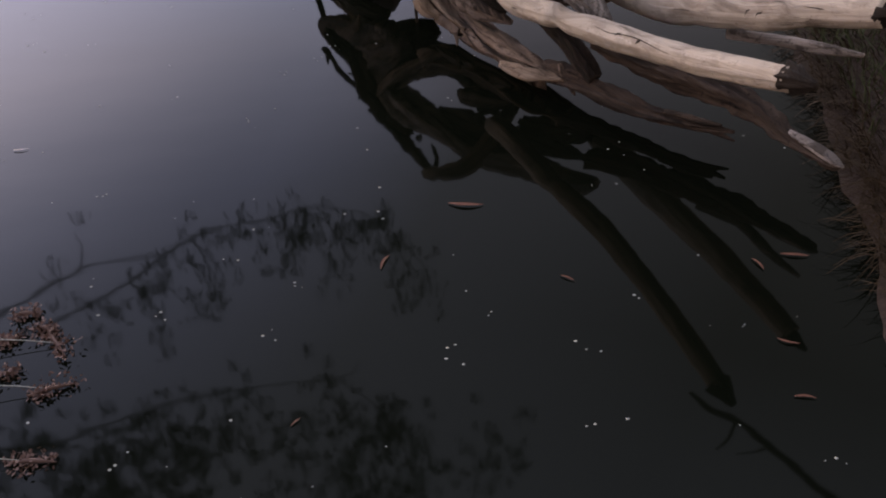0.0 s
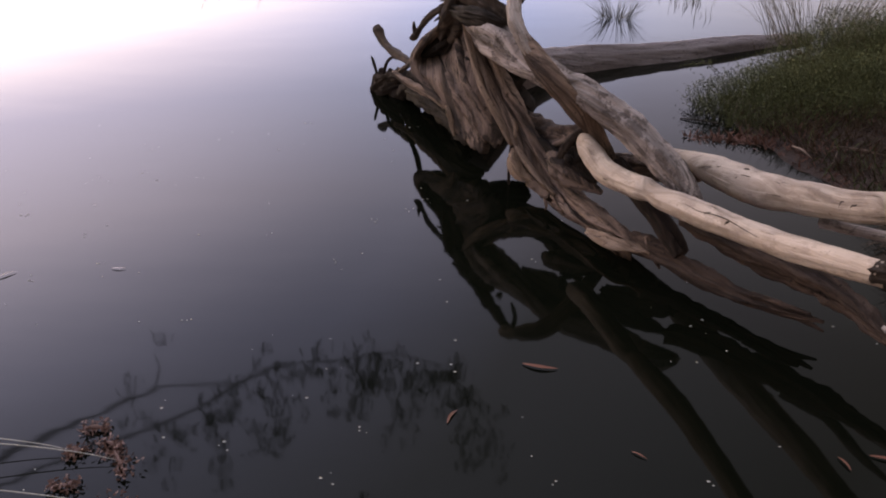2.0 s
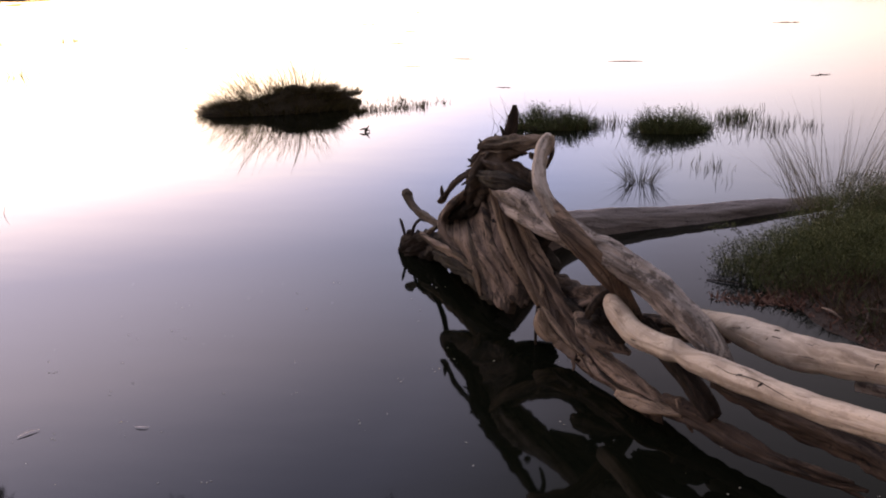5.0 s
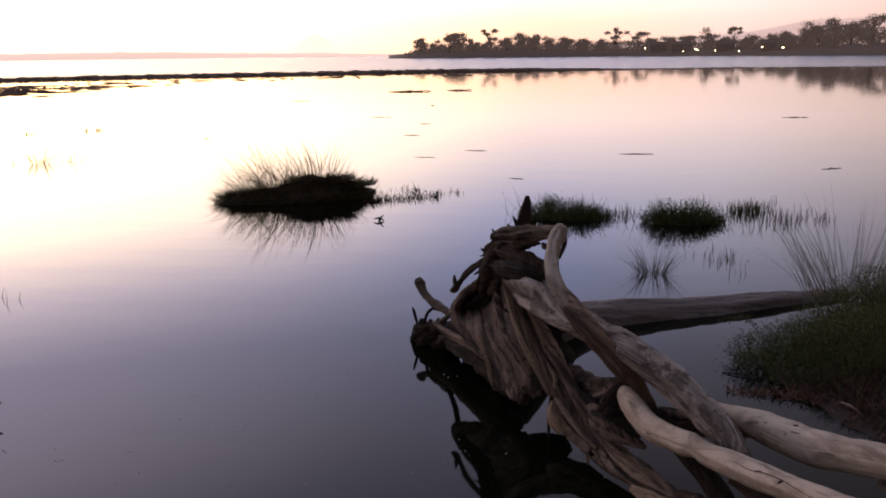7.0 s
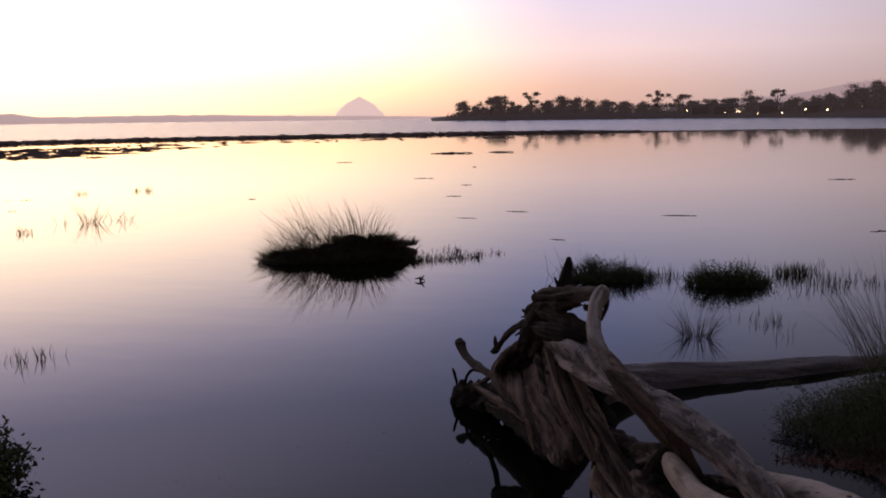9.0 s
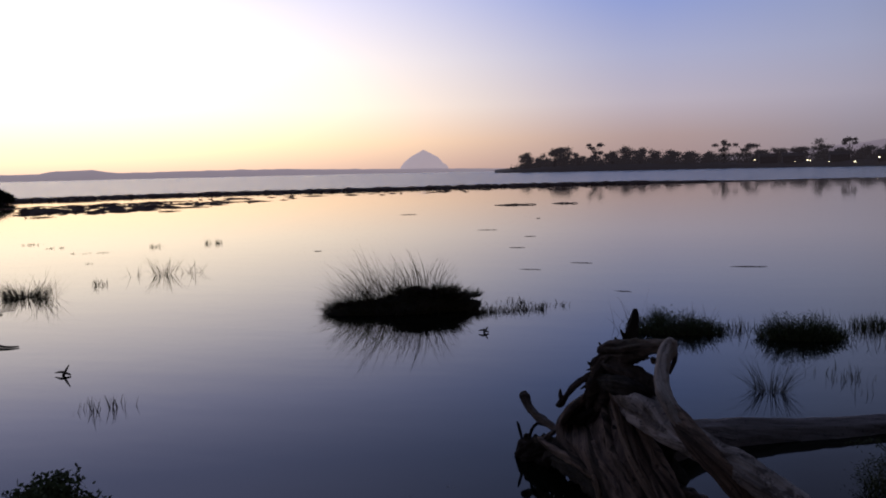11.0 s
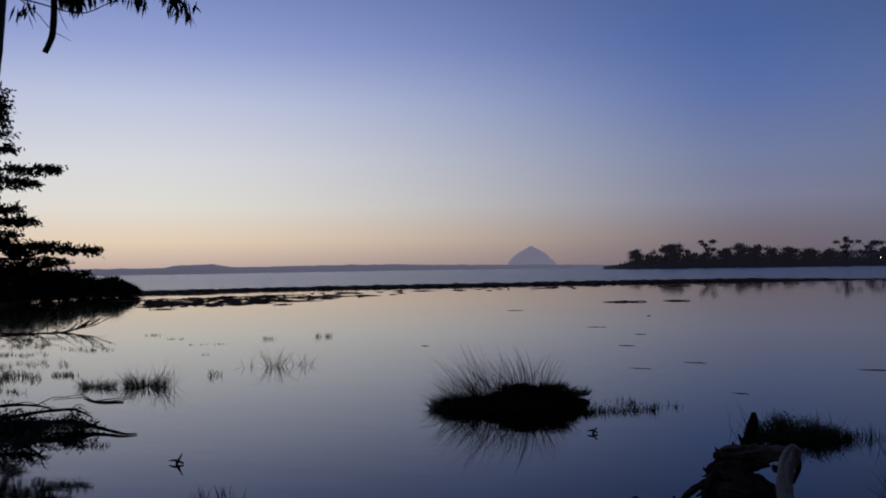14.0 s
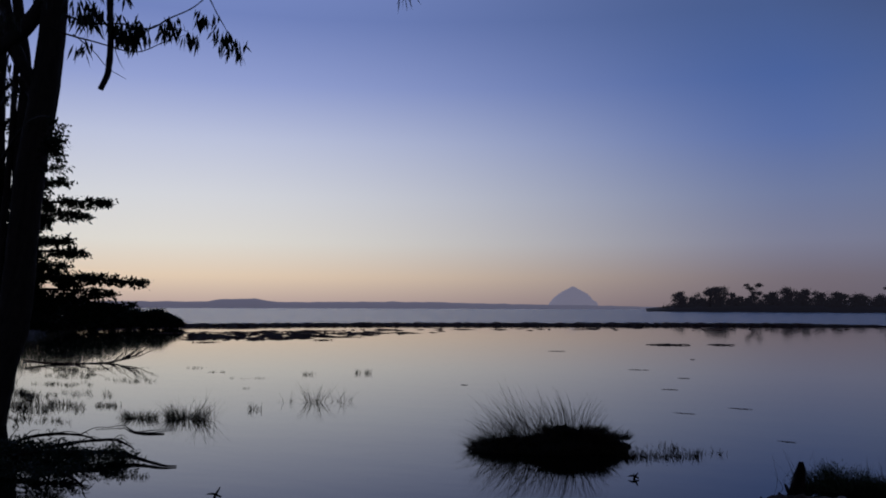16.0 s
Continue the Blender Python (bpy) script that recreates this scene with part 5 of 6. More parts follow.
# ---------------------------------------------------------------- the bank beside the camera
def build_bank_plants():
    rng = random.Random(51)
    bush = thing("marsh_shrub", "dense green marsh shrub growing on the muddy bank", "shrub")
    roots = []
    while len(roots) < 8500:
        x, y = rng.uniform(0.82, 3.4), rng.uniform(4.45, 6.6)
        d = inland(x, y)
        over = 0.14 * math.exp(-((y - 4.95) / 0.3) ** 2)  # the shrub hangs over the water a little
        if 0.02 < d + over + 0.08 * noise.noise(Vector((x * 4, y * 4, 0))) and y < 5.05 + 0.9 * (x - 1.0):
            roots.append((x, y, max(land(x, y), 0) - 0.02, rng.uniform(0, 6.28)))
    low = [r for r in roots if r[1] < 4.78]
    high = [r for r in roots if r[1] >= 4.58]
    v, f = blade_mesh(rng, low[::2], 0.13, 0.006, 0.45, 0.2)
    raw("undergrowth", v, f, M_SHRUB, bush, kind="stuff")
    v, f = blade_mesh(rng, [r for r in low if r[1] < 4.58][1::2], 0.09, 0.007, 0.6, 0.25)
    raw("dry_skirt", v, f, M_LITTER, bush, "reddish-brown dry lower shoots", "stuff")

    def crown_height(x, y):
        h = min(0.34, 0.15 + 0.25 * (x - 0.98)) * (0.9 + 0.55 * noise.noise(Vector((x * 2.6, y * 2.6, 1))) + 0.2 * noise.noise(Vector((x * 8, y * 8, 5))))
        return h * min(1.0, 0.40 + (y - 4.58) * 1.5)
    shoots = {}
    for x, y, z, a in high:
        shoots.setdefault(round(crown_height(x, y) / 0.03), []).append((x, y, z, a))
    for step, rows in sorted(shoots.items()):
        v, f = blade_mesh(rng, rows, step * 0.033 + 0.03, 0.0055, 0.32, 0.14, 4)
        raw("shoot", v, f, M_SHRUB, bush, kind="stuff")
    pts = []
    for x, y, z, _ in high:
        for _ in range(4):
            u = rng.random() ** 0.6
            pts.append((x + rng.gauss(0, 0.04), y + rng.gauss(0, 0.04), z + 0.02 + crown_height(x, y) * u))
    v, f = leaf_cloud(rng, pts, 3, 0.02, 0.022, 0.0042)
    raw("foliage", v, f, M_SHRUB, bush, kind="stuff")
    # twigs that reach out over the water
    for k, (a, c, e) in enumerate((((1.12, 5.22, 0.08), (1.02, 5.26, 0.17), (0.92, 5.3, 0.15)), ((1.12, 5.3, 0.10), (1.04, 5.36, 0.15), (0.96, 5.4, 0.10)), ((1.10, 5.05, 0.06), (1.0, 5.04, 0.12), (0.92, 5.02, 0.08)),
                                   ((1.06, 4.82, 0.04), (0.98, 4.8, 0.10), (0.93, 4.78, 0.09)))):
        bm = bmesh.new()
        tube(bm, [(*a, 0.0026), (*c, 0.002), (*e, 0.001)], 5, 5)
        twig = part("twig", bm, M_BARK, bush)
        rows = spline([a, c, e], 6)
        v, f = leaf_cloud(rng, [tuple(p) for p in rows[3:]], 5, 0.016, 0.020, 0.007)
        raw("leaf", v, f, M_SHRUB, twig, kind="stuff")
    sedge = thing("sedge_tussock", "tall thin sedge fanning up behind the marsh shrub", "grass", "sedge tussocks")
    roots = [(x, y, 0.15, math.atan2((x - 1.8) * 3.0, 0.12)) for x, y, _, _ in patch(rng, 210, 1.8, 5.85, 0.30, 0.15)]
    v, f = blade_mesh(rng, roots, 0.80, 0.0040, 0.50, 0.06, 5)
    raw("blade", v, f, M_SEDGE, sedge, kind="stuff")
    brown = []
    while len(brown) < 900:
        x, y = rng.uniform(1.4, 3.6), rng.uniform(5.2, 6.3)
        if inland(x, y) > 0.02 and y < 5.45 + 0.8 * (x - 1.3):
            brown.append((x, y, max(land(x, y), 0.0), rng.uniform(0, 6.28)))
    v, f = blade_mesh(rng, brown, 0.40, 0.005, 0.3, 0.12, 4)
    raw("dry_blade", v, f, M_STALK, sedge, kind="stuff")
    # dry straw and roots hanging over the edge of the bank
    roots = []
    while len(roots) < 19000:
        x, y = rng.uniform(0.2, 3.8), rng.uniform(0.2, 4.7)
        if rng.random() < max((x - 2.4) / 1.4, (1.2 - y) / 1.0):
            continue
        d = inland(x, y)
        if (0.10 if y < 1.7 else 0.04 if y < 3.2 else 0.14) < d < 1.8:
            a = rng.uniform(0, 6.28) if d > 0.25 else -1.4 + rng.gauss(0, 0.7)
            roots.append((x, y, land(x, y) - 0.01, a))
    v, f = blade_mesh(rng, roots, 0.17, 0.0055, 0.85, 0.3)
    tagged(raw("dry_grass", v, f, M_STRAW, kind="stuff"), "dry reddish-brown grass and roots covering the bank", "grass")
    roots = []
    while len(roots) < 5200:
        x, y = rng.uniform(0.95, 3.6), rng.uniform(3.7, 4.85)
        d = inland(x, y)
        if 0.03 < d and noise.noise(Vector((x * 5, y * 5, 7))) > -0.1:
            roots.append((x, y, land(x, y) - 0.005, rng.uniform(0, 6.28)))
    roots += [(0.84 + 0.55 * u + rng.gauss(0, 0.02), 4.45 + rng.gauss(0, 0.05) * (0.4 + u), 0.002, rng.uniform(0, 6.28)) for u in (rng.random() ** 0.7 for _ in range(700))]
    v, f = blade_mesh(rng, roots, 0.055, 0.012, 1.5, 0.1)
    tagged(raw("leaf_litter", v, f, M_LITTER, kind="stuff"), "reddish-brown leaf litter on the wet mud", "litter")
    roots = []
    while len(roots) < 420:
        x, y = rng.uniform(0.6, 1.8), rng.uniform(1.0, 3.4)
        if 0.0 < inland(x, y) < 0.10 and y > 1.9:
            roots.append((x, y, land(x, y) + 0.03, -1.35 + rng.gauss(0, 0.5)))
    v, f = blade_mesh(rng, roots, 0.24, 0.006, 1.2, 0.5, 4)
    tagged(raw("hanging_roots", v, f, M_STRAW, kind="stuff"), "brown roots hanging over the bank edge into the water", "roots")
    roots = []
    while len(roots) < 1500:
        x, y = rng.gauss(1.75, 0.4), rng.gauss(3.3, 0.5)
        if 0.08 < inland(x, y):
            roots.append((x, y, land(x, y) - 0.01, rng.uniform(0, 6.28)))
    v, f = blade_mesh(rng, roots, 0.15, 0.007, 0.5, 0.25)
    tagged(raw("short_grass", v, f, M_GREEN, kind="stuff"), "short green grass on the bank under the pale limbs", "grass")
    for k, (x, y, n, turn) in enumerate(((0.93, 4.70, 0.22, 1.95), (1.5, 4.15, 0.2, 0.4), (1.62, 4.2, 0.24, 2.0), (1.35, 4.2, 0.16, 2.8), (1.9, 4.0, 0.3, 1.2))):
        st = thing("stick", "thin bare grey stick lying on the mud", "stick", "sticks on the bank", (x, y, max(land(x, y), 0.0) + (0.004 if k == 0 else 0.012)))
        bm = bmesh.new()
        thin = 0.5 if k == 0 else 1.0
        tube(bm, [(-n / 2 * math.sin(turn), -n / 2 * math.cos(turn), 0, 0.007 * thin), (0, 0, 0.012 * thin, 0.008 * thin), (n / 2 * math.sin(turn), n / 2 * math.cos(turn), 0.004, 0.003)], 7, 5, 0, 3, 0, 0.2, k)
        part("stem", bm, M_DARKWOOD if k == 0 else M_BROWN, st)


build_bank_plants()


def build_overhanging_branch():
    """A thin bare branch that leans out from the bank over the water."""
    t = thing("overhanging_branch", "thin bare branch leaning out from the bank over the water", "branch")
    bm = bmesh.new()
    tube(bm, [(2.9, 3.0, 0.15, 0.034), (2.85, 2.9, 1.0, 0.031), (2.7, 2.72, 1.9, 0.028), (2.35, 2.58, 2.35, 0.025), (1.9, 2.5, 2.10, 0.022), (1.53, 2.5, 1.71, 0.019), (1.38, 2.5, 1.54, 0.018), (1.25, 2.5, 1.40, 0.016), (1.13, 2.49, 1.31, 0.014), (1.02, 2.5, 1.20, 0.008)], 9, 8, 0.06, 3, 2.0, 0.25, 3)
    part("stem", bm, M_BARK, t)
    for k, rows in enumerate((((1.25, 2.5, 1.40, 0.009), (1.22, 2.46, 1.48, 0.007), (1.16, 2.44, 1.53, 0.003)), ((1.45, 2.5, 1.60, 0.009), (1.40, 2.54, 1.70, 0.006), (1.32, 2.56, 1.74, 0.003)))):
        bm = bmesh.new()
        tube(bm, rows, 6, 5, 0, 3, 0, 0.2, k)
        part("twig", bm, M_BARK, t)


build_overhanging_branch()


def curled_leaf(material, length, width, seed):
    """A leaf with a midrib fold and a curl, about its own middle."""
    rng = random.Random(seed)
    bm = bmesh.new()
    n, rows = 8, []
    bend = rng.uniform(-0.5, 0.5)
    for i in range(n + 1):
        f = i / n
        w = width / 2 * math.sin(math.pi * min(1, f * 0.92 + 0.06)) ** 0.8
        x = (f - 0.5) * length
        y = bend * length * (f - 0.5) ** 2
        z = 0.25 * width * math.sin(f * 3.1) + 0.004
        rows.append([bm.verts.new((x, y - w, z + w * 0.35)), bm.verts.new((x, y, z)), bm.verts.new((x, y + w, z + w * 0.35))])
    for p, q in zip(rows, rows[1:]):
        bm.faces.new((p[0], q[0], q[1], p[1])), bm.faces.new((p[1], q[1], q[2], p[2]))
    return bm


def build_floating():
    rng = random.Random(61)
    spots = [(0.06, 2.34, 0.12, -0.15), (-0.21, 2.07, 0.07, 1.2), (0.91, 1.64, 0.06, -0.4), (0.89, 1.45, 0.055, -0.2), (0.93, 1.97, 0.06, -1.2), (1.05, 2.0, 0.085, -0.2), (-1.62, 2.84, 0.06, 0.1), (-0.42, 1.45, 0.035, 0.8),
             (-2.05, 2.75, 0.09, 0.9), (0.35, 1.95, 0.05, -0.6)]
    for k, (x, y, n, turn) in enumerate(spots):
        pale = k in (6, 8)
        ob = part("floating_leaf", curled_leaf(M_DEADLEAF, n, n * 0.13, k), M_PALELEAF if pale else M_DEADLEAF)
        ob.location, ob.rotation_euler = (x, y, 0.0), (0, 0, turn)
        tagged(ob, "curled bleached pinkish leaf floating on dark water" if pale else "curled reddish-brown gum leaf floating on dark water", "leaf", "floating leaves")
    verts, faces = [], []
    for _ in range(150):
        x, y = rng.uniform(-2.6, 1.2), 1.1 + 3.6 * rng.random() ** 1.2
        if inland(x, y) > -0.03:
            continue
        for _ in range(rng.choice((1, 1, 1, 2, 3))):
            px, py, s = x + rng.gauss(0, 0.02), y + rng.gauss(0, 0.02), rng.uniform(0.0015, 0.0045)
            a, b = rng.uniform(0, 3.14), len(verts)
            for k in range(5):
                t = a + 1.257 * k
                verts.append((px + math.cos(t) * s * 1.3, py + math.sin(t) * s, 0.001))
            verts.append((px, py, s * 0.7))
            faces += [(b + k, b + (k + 1) % 5, b + 5) for k in range(5)]
    tagged(raw("flecks", verts, faces, M_FLECK, kind="stuff"), "tiny pale flecks floating on the still water", "debris")
    logs = [(-7.9, 41.1, 2.0, 0.16), (-5.7, 42.3, 1.3, 0.16), (-4.97, 30.0, 0.16, 0.05), (-3.61, 18.9, 0.36, 0.03), (-3.87, 22.05, 0.3, 0.03), (-5.52, 24.4, 0.6, 0.03), (-1.84, 15.9, 0.42, 0.025), (-2.6, 14.8, 0.38, 0.02),
            (-10.72, 33.1, 0.7, 0.04), (-7.95, 17.9, 0.2, 0.03), (1.03, 15.5, 0.6, 0.03), (5.7, 24.3, 0.7, 0.04), (3.79, 13.7, 0.35, 0.03), (-0.85, 12.3, 0.25, 0.02), ]
    for k, (x, y, n, r) in enumerate(logs):
        r *= 0.28
        turn = rng.uniform(-0.35, 0.35) + 0.1 if y < 14 or y > 26 else rng.uniform(-0.12, 0.12)
        ob = thing("floating_stick", "dark bare stick floating on the lagoon", "stick", "floating sticks", (x, y, 0.0))
        bm = bmesh.new()
        c, q = math.cos(turn) * n / 2, math.sin(turn) * n / 2
        tube(bm, [(-c, -q, 0.0, r * 0.4), (-c * 0.3, -q * 0.5, r * 0.3, r), (-c * 0.05, q * 0.7, r * 0.8, r * 0.7), (c * 0.4, q * 0.2, r * 0.1, r * 0.9), (c * 0.7, q * 1.1, r * 0.9, r * 0.5), (c, q, r * 0.3, r * 0.3)], 8, 5, 0.1, 3, 2, 0.7, k)
        part("stem", bm, M_LOG, ob)
    ob = thing("dead_stick", "bare crooked dead branch floating in the shallows", "stick")
    for k, pts in enumerate(([(-9.73, 9.10, 0.01, 0.004), (-9.69, 9.35, 0.03, 0.008), (-9.60, 9.50, 0.04, 0.012), (-9.45, 9.40, 0.035, 0.015), (-9.05, 9.15, 0.02, 0.020), (-8.80, 9.12, 0.02, 0.022), (-8.58, 9.22, 0.02, 0.012)],
                             [(-9.0, 9.15, 0.02, 0.014), (-8.9, 9.35, 0.03, 0.012), (-8.77, 9.62, 0.02, 0.005)])):
        bm = bmesh.new()
        tube(bm, [(x, y, z * 0.5, r * 0.6) for x, y, z, r in pts], 8, 6, 0.1, 3, 2, 0.25, k)
        part("stem", bm, M_DARKWOOD, ob)
    for x, y, s in ((-5.34, 6.41, 0.11), (-2.08, 8.97, 0.075)):
        ob = thing("snag", "small forked twig sticking out of the water", "stick", "snags", (x, y, 0.0))
        bm = bmesh.new()
        tube(bm, [(-0.25 * s, 0, -0.05, 0.012), (0, 0, 0.15 * s, 0.014), (0.5 * s, 0, 0.9 * s, 0.005)], 7, 5, 0, 3, 0, 0.2, 1)
        tube(bm, [(0.05 * s, 0, 0.2 * s, 0.010), (-0.4 * s, 0.1, 0.45 * s, 0.004)], 6, 5, 0, 3, 0, 0.2, 2)
        tube(bm, [(-0.9 * s, 0, 0.02, 0.004), (-0.2 * s, 0, 0.03, 0.012), (0.6 * s, 0, 0.01, 0.008)], 6, 5, 0, 3, 0, 0.2, 3)
        part("stem", bm, M_DARKWOOD, ob)


build_floating()


# ---------------------------------------------------------------- the left shore
def stalky_weed(at, turn, size, seed, stalk=True):
    """A dried flower spike, crumpled and lying on the water, on a thin pale stalk from the bank."""
    rng = random.Random(seed)
    t = thing("dry_weed", "crumpled pinkish-brown dried weed head lying on the water", "weed", "dry weeds by the bank", at)
    c, q = math.cos(turn), math.sin(turn)
    if stalk:
        bm = bmesh.new()
        tube(bm, [(-0.75, -0.10 + rng.uniform(-0.05, 0.05), 0.10, 0.0022), (-0.4, -0.03, 0.07, 0.002), (-0.15, 0.0, 0.035, 0.0016), (0.0, 0.0, 0.012, 0.001)], 6, 6)
        part("stalk", bm, M_FLECK, t, "thin pale stalk")
    bm = bmesh.new()
    tube(bm, [(-c * size * 0.5, -q * size * 0.5, 0.008, 0.003), (0, 0, 0.014, 0.006), (c * size * 0.5, q * size * 0.5, 0.004, 0.002)], 7, 5, 0.2, 3, 0, 0.4, seed)
    part("spike", bm, M_HEAD, t)
    rows = []
    for _ in range(26):
        u = rng.uniform(-0.5, 0.5)
        w = size * 0.16 * (1.1 - 1.4 * abs(u))
        rows.append((c * u * size - q * rng.gauss(0, w), q * u * size + c * rng.gauss(0, w), abs(rng.gauss(0.008, 0.008))))
    v, f = leaf_cloud(rng, rows, 6, 0.011, 0.017, 0.008)
    raw("head", v, f, M_HEAD, t, "crumpled brown dried leaves", "stuff")
    return t


for _k, (_p, _a, _n, _s) in enumerate((((-1.27, 1.905, 0.0), 0.1, 0.07, False), ((-1.14, 1.775, 0.0), -0.9, 0.13, True), ((-1.19, 1.84, 0.0), -0.3, 0.06, False), ((-1.10, 1.60, 0.0), 0.35, 0.12, True), 
                                       ((-1.25, 1.665, 0.0), 0.2, 0.07, False), ((-1.07, 1.36, 0.0), 0.0, 0.12, True), ((-1.28, 1.80, 0.0), 0.6, 0.05, True))):
    stalky_weed(_p, _a, _n, 70 + _k, _s)


def shrub(at, radius, height, seed, material=M_NEEDLE, leaf=0.12, label="dark dense shrub on the shore", group="shore shrubs", clumps=26, per=40):
    rng = random.Random(seed)
    t = thing("shrub", label, "shrub", group, at)
    bm = bmesh.new()
    pts = []
    for _ in range(clumps):
        a, r, h = rng.uniform(0, 6.28), radius * math.sqrt(rng.random()), height * rng.uniform(0.15, 1.0)
        r *= math.sqrt(max(0.1, 1.15 - h / height))
        pts.append((math.cos(a) * r, math.sin(a) * r, h))
        tube(bm, [(0, 0, -0.1, radius * 0.03), (math.cos(a) * r * 0.5, math.sin(a) * r * 0.5, h * 0.6, radius * 0.02), (*pts[-1], radius * 0.006)], 5, 2)
    part("stems", bm, M_BARK, t)
    v, f = leaf_cloud(rng, pts, per, radius * 0.16, leaf, leaf * 0.5)
    raw("foliage", v, f, material, t)
    return t


shrub((-1.945, 2.31, -0.02), 0.055, 0.135, 81, M_LEAF, 0.026, "small dark leafy plant at the water's edge", "waterside plants", 10, 11)
shrub((-3.02, 3.46, -0.02), 0.30, 0.25, 82, M_GREEN, 0.036, "low leafy green plant at the water's edge", "waterside plants", 44, 80)
_r = random.Random(83)
for _b, _d, _h, _w in ((-58, 40, 2.3, 2.4), (-56, 48, 2.4, 2.6), (-53, 58, 2.3, 2.8), (-51, 66, 2.2, 2.6), (-49.6, 67, 2.1, 2.4), (-48.4, 67, 1.95, 2.3), (-47.2, 68, 1.75, 2.0), (-46.1, 68, 1.45, 1.8), (-45.2, 69, 1.25, 1.5),
                       (-44.4, 70, 1.10, 1.4), (-43.6, 70, 1.30, 1.1), (-43.0, 71, 1.0, 0.9), (-42.5, 71, 0.6, 0.8), (-60, 26, 2.0, 2.0), (-56, 30, 1.2, 1.4)):
    shrub(polar(_b, _d, 0.1), _w, _h, int(_b * -10), M_NEEDLE, 0.20, clumps=46, per=64)


def build_cypress():
    """The dark cypress with long level boughs behind the gum tree."""
    rng = random.Random(91)
    t = thing("cypress", "dark cypress with long level boughs over the shore", "tree", "", (0, 0, EYE * (1 - 0.5)))
    t.scale = (0.5, 0.5, 0.5)
    bm = bmesh.new()
    tube(bm, [(-26.5, 19.9, -2.0, 0.55), (-26.4, 19.9, -0.2, 0.45), (-26.3, 19.9, 4.4, 0.36), (-26.3, 19.9, 8.3, 0.26), (-26.2, 20.0, 12.5, 0.12)], 14, 8, 0.08, 5, 0.5, 0.1, 1)
    part("trunk", bm, M_BARK, t)
    tips = [(-23.4, 20.4, 5.8), (-22.4, 21.4, 5.23), (-22.9, 20.9, 4.75), (-22.9, 20.8, 3.5), (-23.3, 20.5, 3.9), (-23.3, 20.3, 3.05), (-21.6, 22.2, 2.55), (-22.3, 21.5, 2.15), (-21.9, 21.9, 1.75), (-22.7, 21.1, 2.6), (-24.0, 20.6, 2.0), (-24.2, 20.0, 1.3),
            (-24.6, 20.2, 6.6), (-24.3, 20.4, 4.4), (-24.0, 20.3, 2.9), (-24.4, 20.6, 1.6), (-23.6, 20.8, 1.1), (-25.0, 20.0, 8.2), (-25.4, 20.4, 9.6), (-28.8, 18.4, 5.0), (-29.0, 19.0, 3.5), (-28.5, 18.0, 7.0), (-27.5, 22.5, 5.5), (-26.0, 17.0, 4.0), (-25.0, 17.8, 6.0)]
    for x, y, z in tips:
        base = Vector((-26.3, 19.9, z * 0.9 + 0.3))
        tip = Vector((x, y, z))
        mid = base.lerp(tip, 0.55) + Vector((0, 0, 0.12 - 0.05 * rng.random()))
        bm = bmesh.new()
        tube(bm, [(*base, 0.10), (*mid, 0.05), (*tip, 0.012)], 7, 6)
        bough = part("bough", bm, M_BARK, t)
        pts = []
        n = int((tip - base).length * 9)
        for k in range(n):
            f = (k + 0.5) / n
            c = base.lerp(mid, f / 0.55) if f < 0.55 else mid.lerp(tip, (f - 0.55) / 0.45)
            w = 0.55 * (1.05 - f) + 0.06
            pts.append(tuple(c + Vector((rng.gauss(0, w * 0.6), rng.gauss(0, w * 0.6), rng.uniform(-0.45, 0.2) * (1.15 - f)))))
        v, f = leaf_cloud(rng, pts, 40, 0.10, 0.17, 0.08)
        raw("spray", v, f, M_NEEDLE, bough, kind="stuff")
    pts = [(-19.85 + rng.gauss(0, 0.12), 16.85 + rng.gauss(0, 0.1), rng.uniform(5.5, 6.9)) for _ in range(22)]
    bm = bmesh.new()
    tube(bm, [(-25.9, 19.6, 6.2, 0.08), (-22.5, 18.0, 7.2, 0.05), (-20.0, 16.9, 6.9, 0.02), (-19.6, 17.0, 5.7, 0.01)], 7, 6)
    bough = part("bough", bm, M_BARK, t)
    v, f = leaf_cloud(rng, pts, 40, 0.11, 0.16, 0.06, 0.3)
    raw("spray", v, f, M_NEEDLE, bough, kind="stuff")


build_cypress()


def gum_twig(tree, points, clusters, seed, per=9, leaf=0.17, broad=0.026):
    """A thin twig with bunches of hanging sickle leaves."""
    rng = random.Random(seed)
    bm = bmesh.new()
    tube(bm, points, 7, 6, 0, 3, 0, 0.25, seed)
    twig = part("branch", bm, M_BARK, tree)
    if clusters:
        v, f = leaf_cloud(rng, clusters, per, 0.06, leaf, broad, 0.78)
        raw("leaves", v, f, M_LEAF, twig)
    return twig


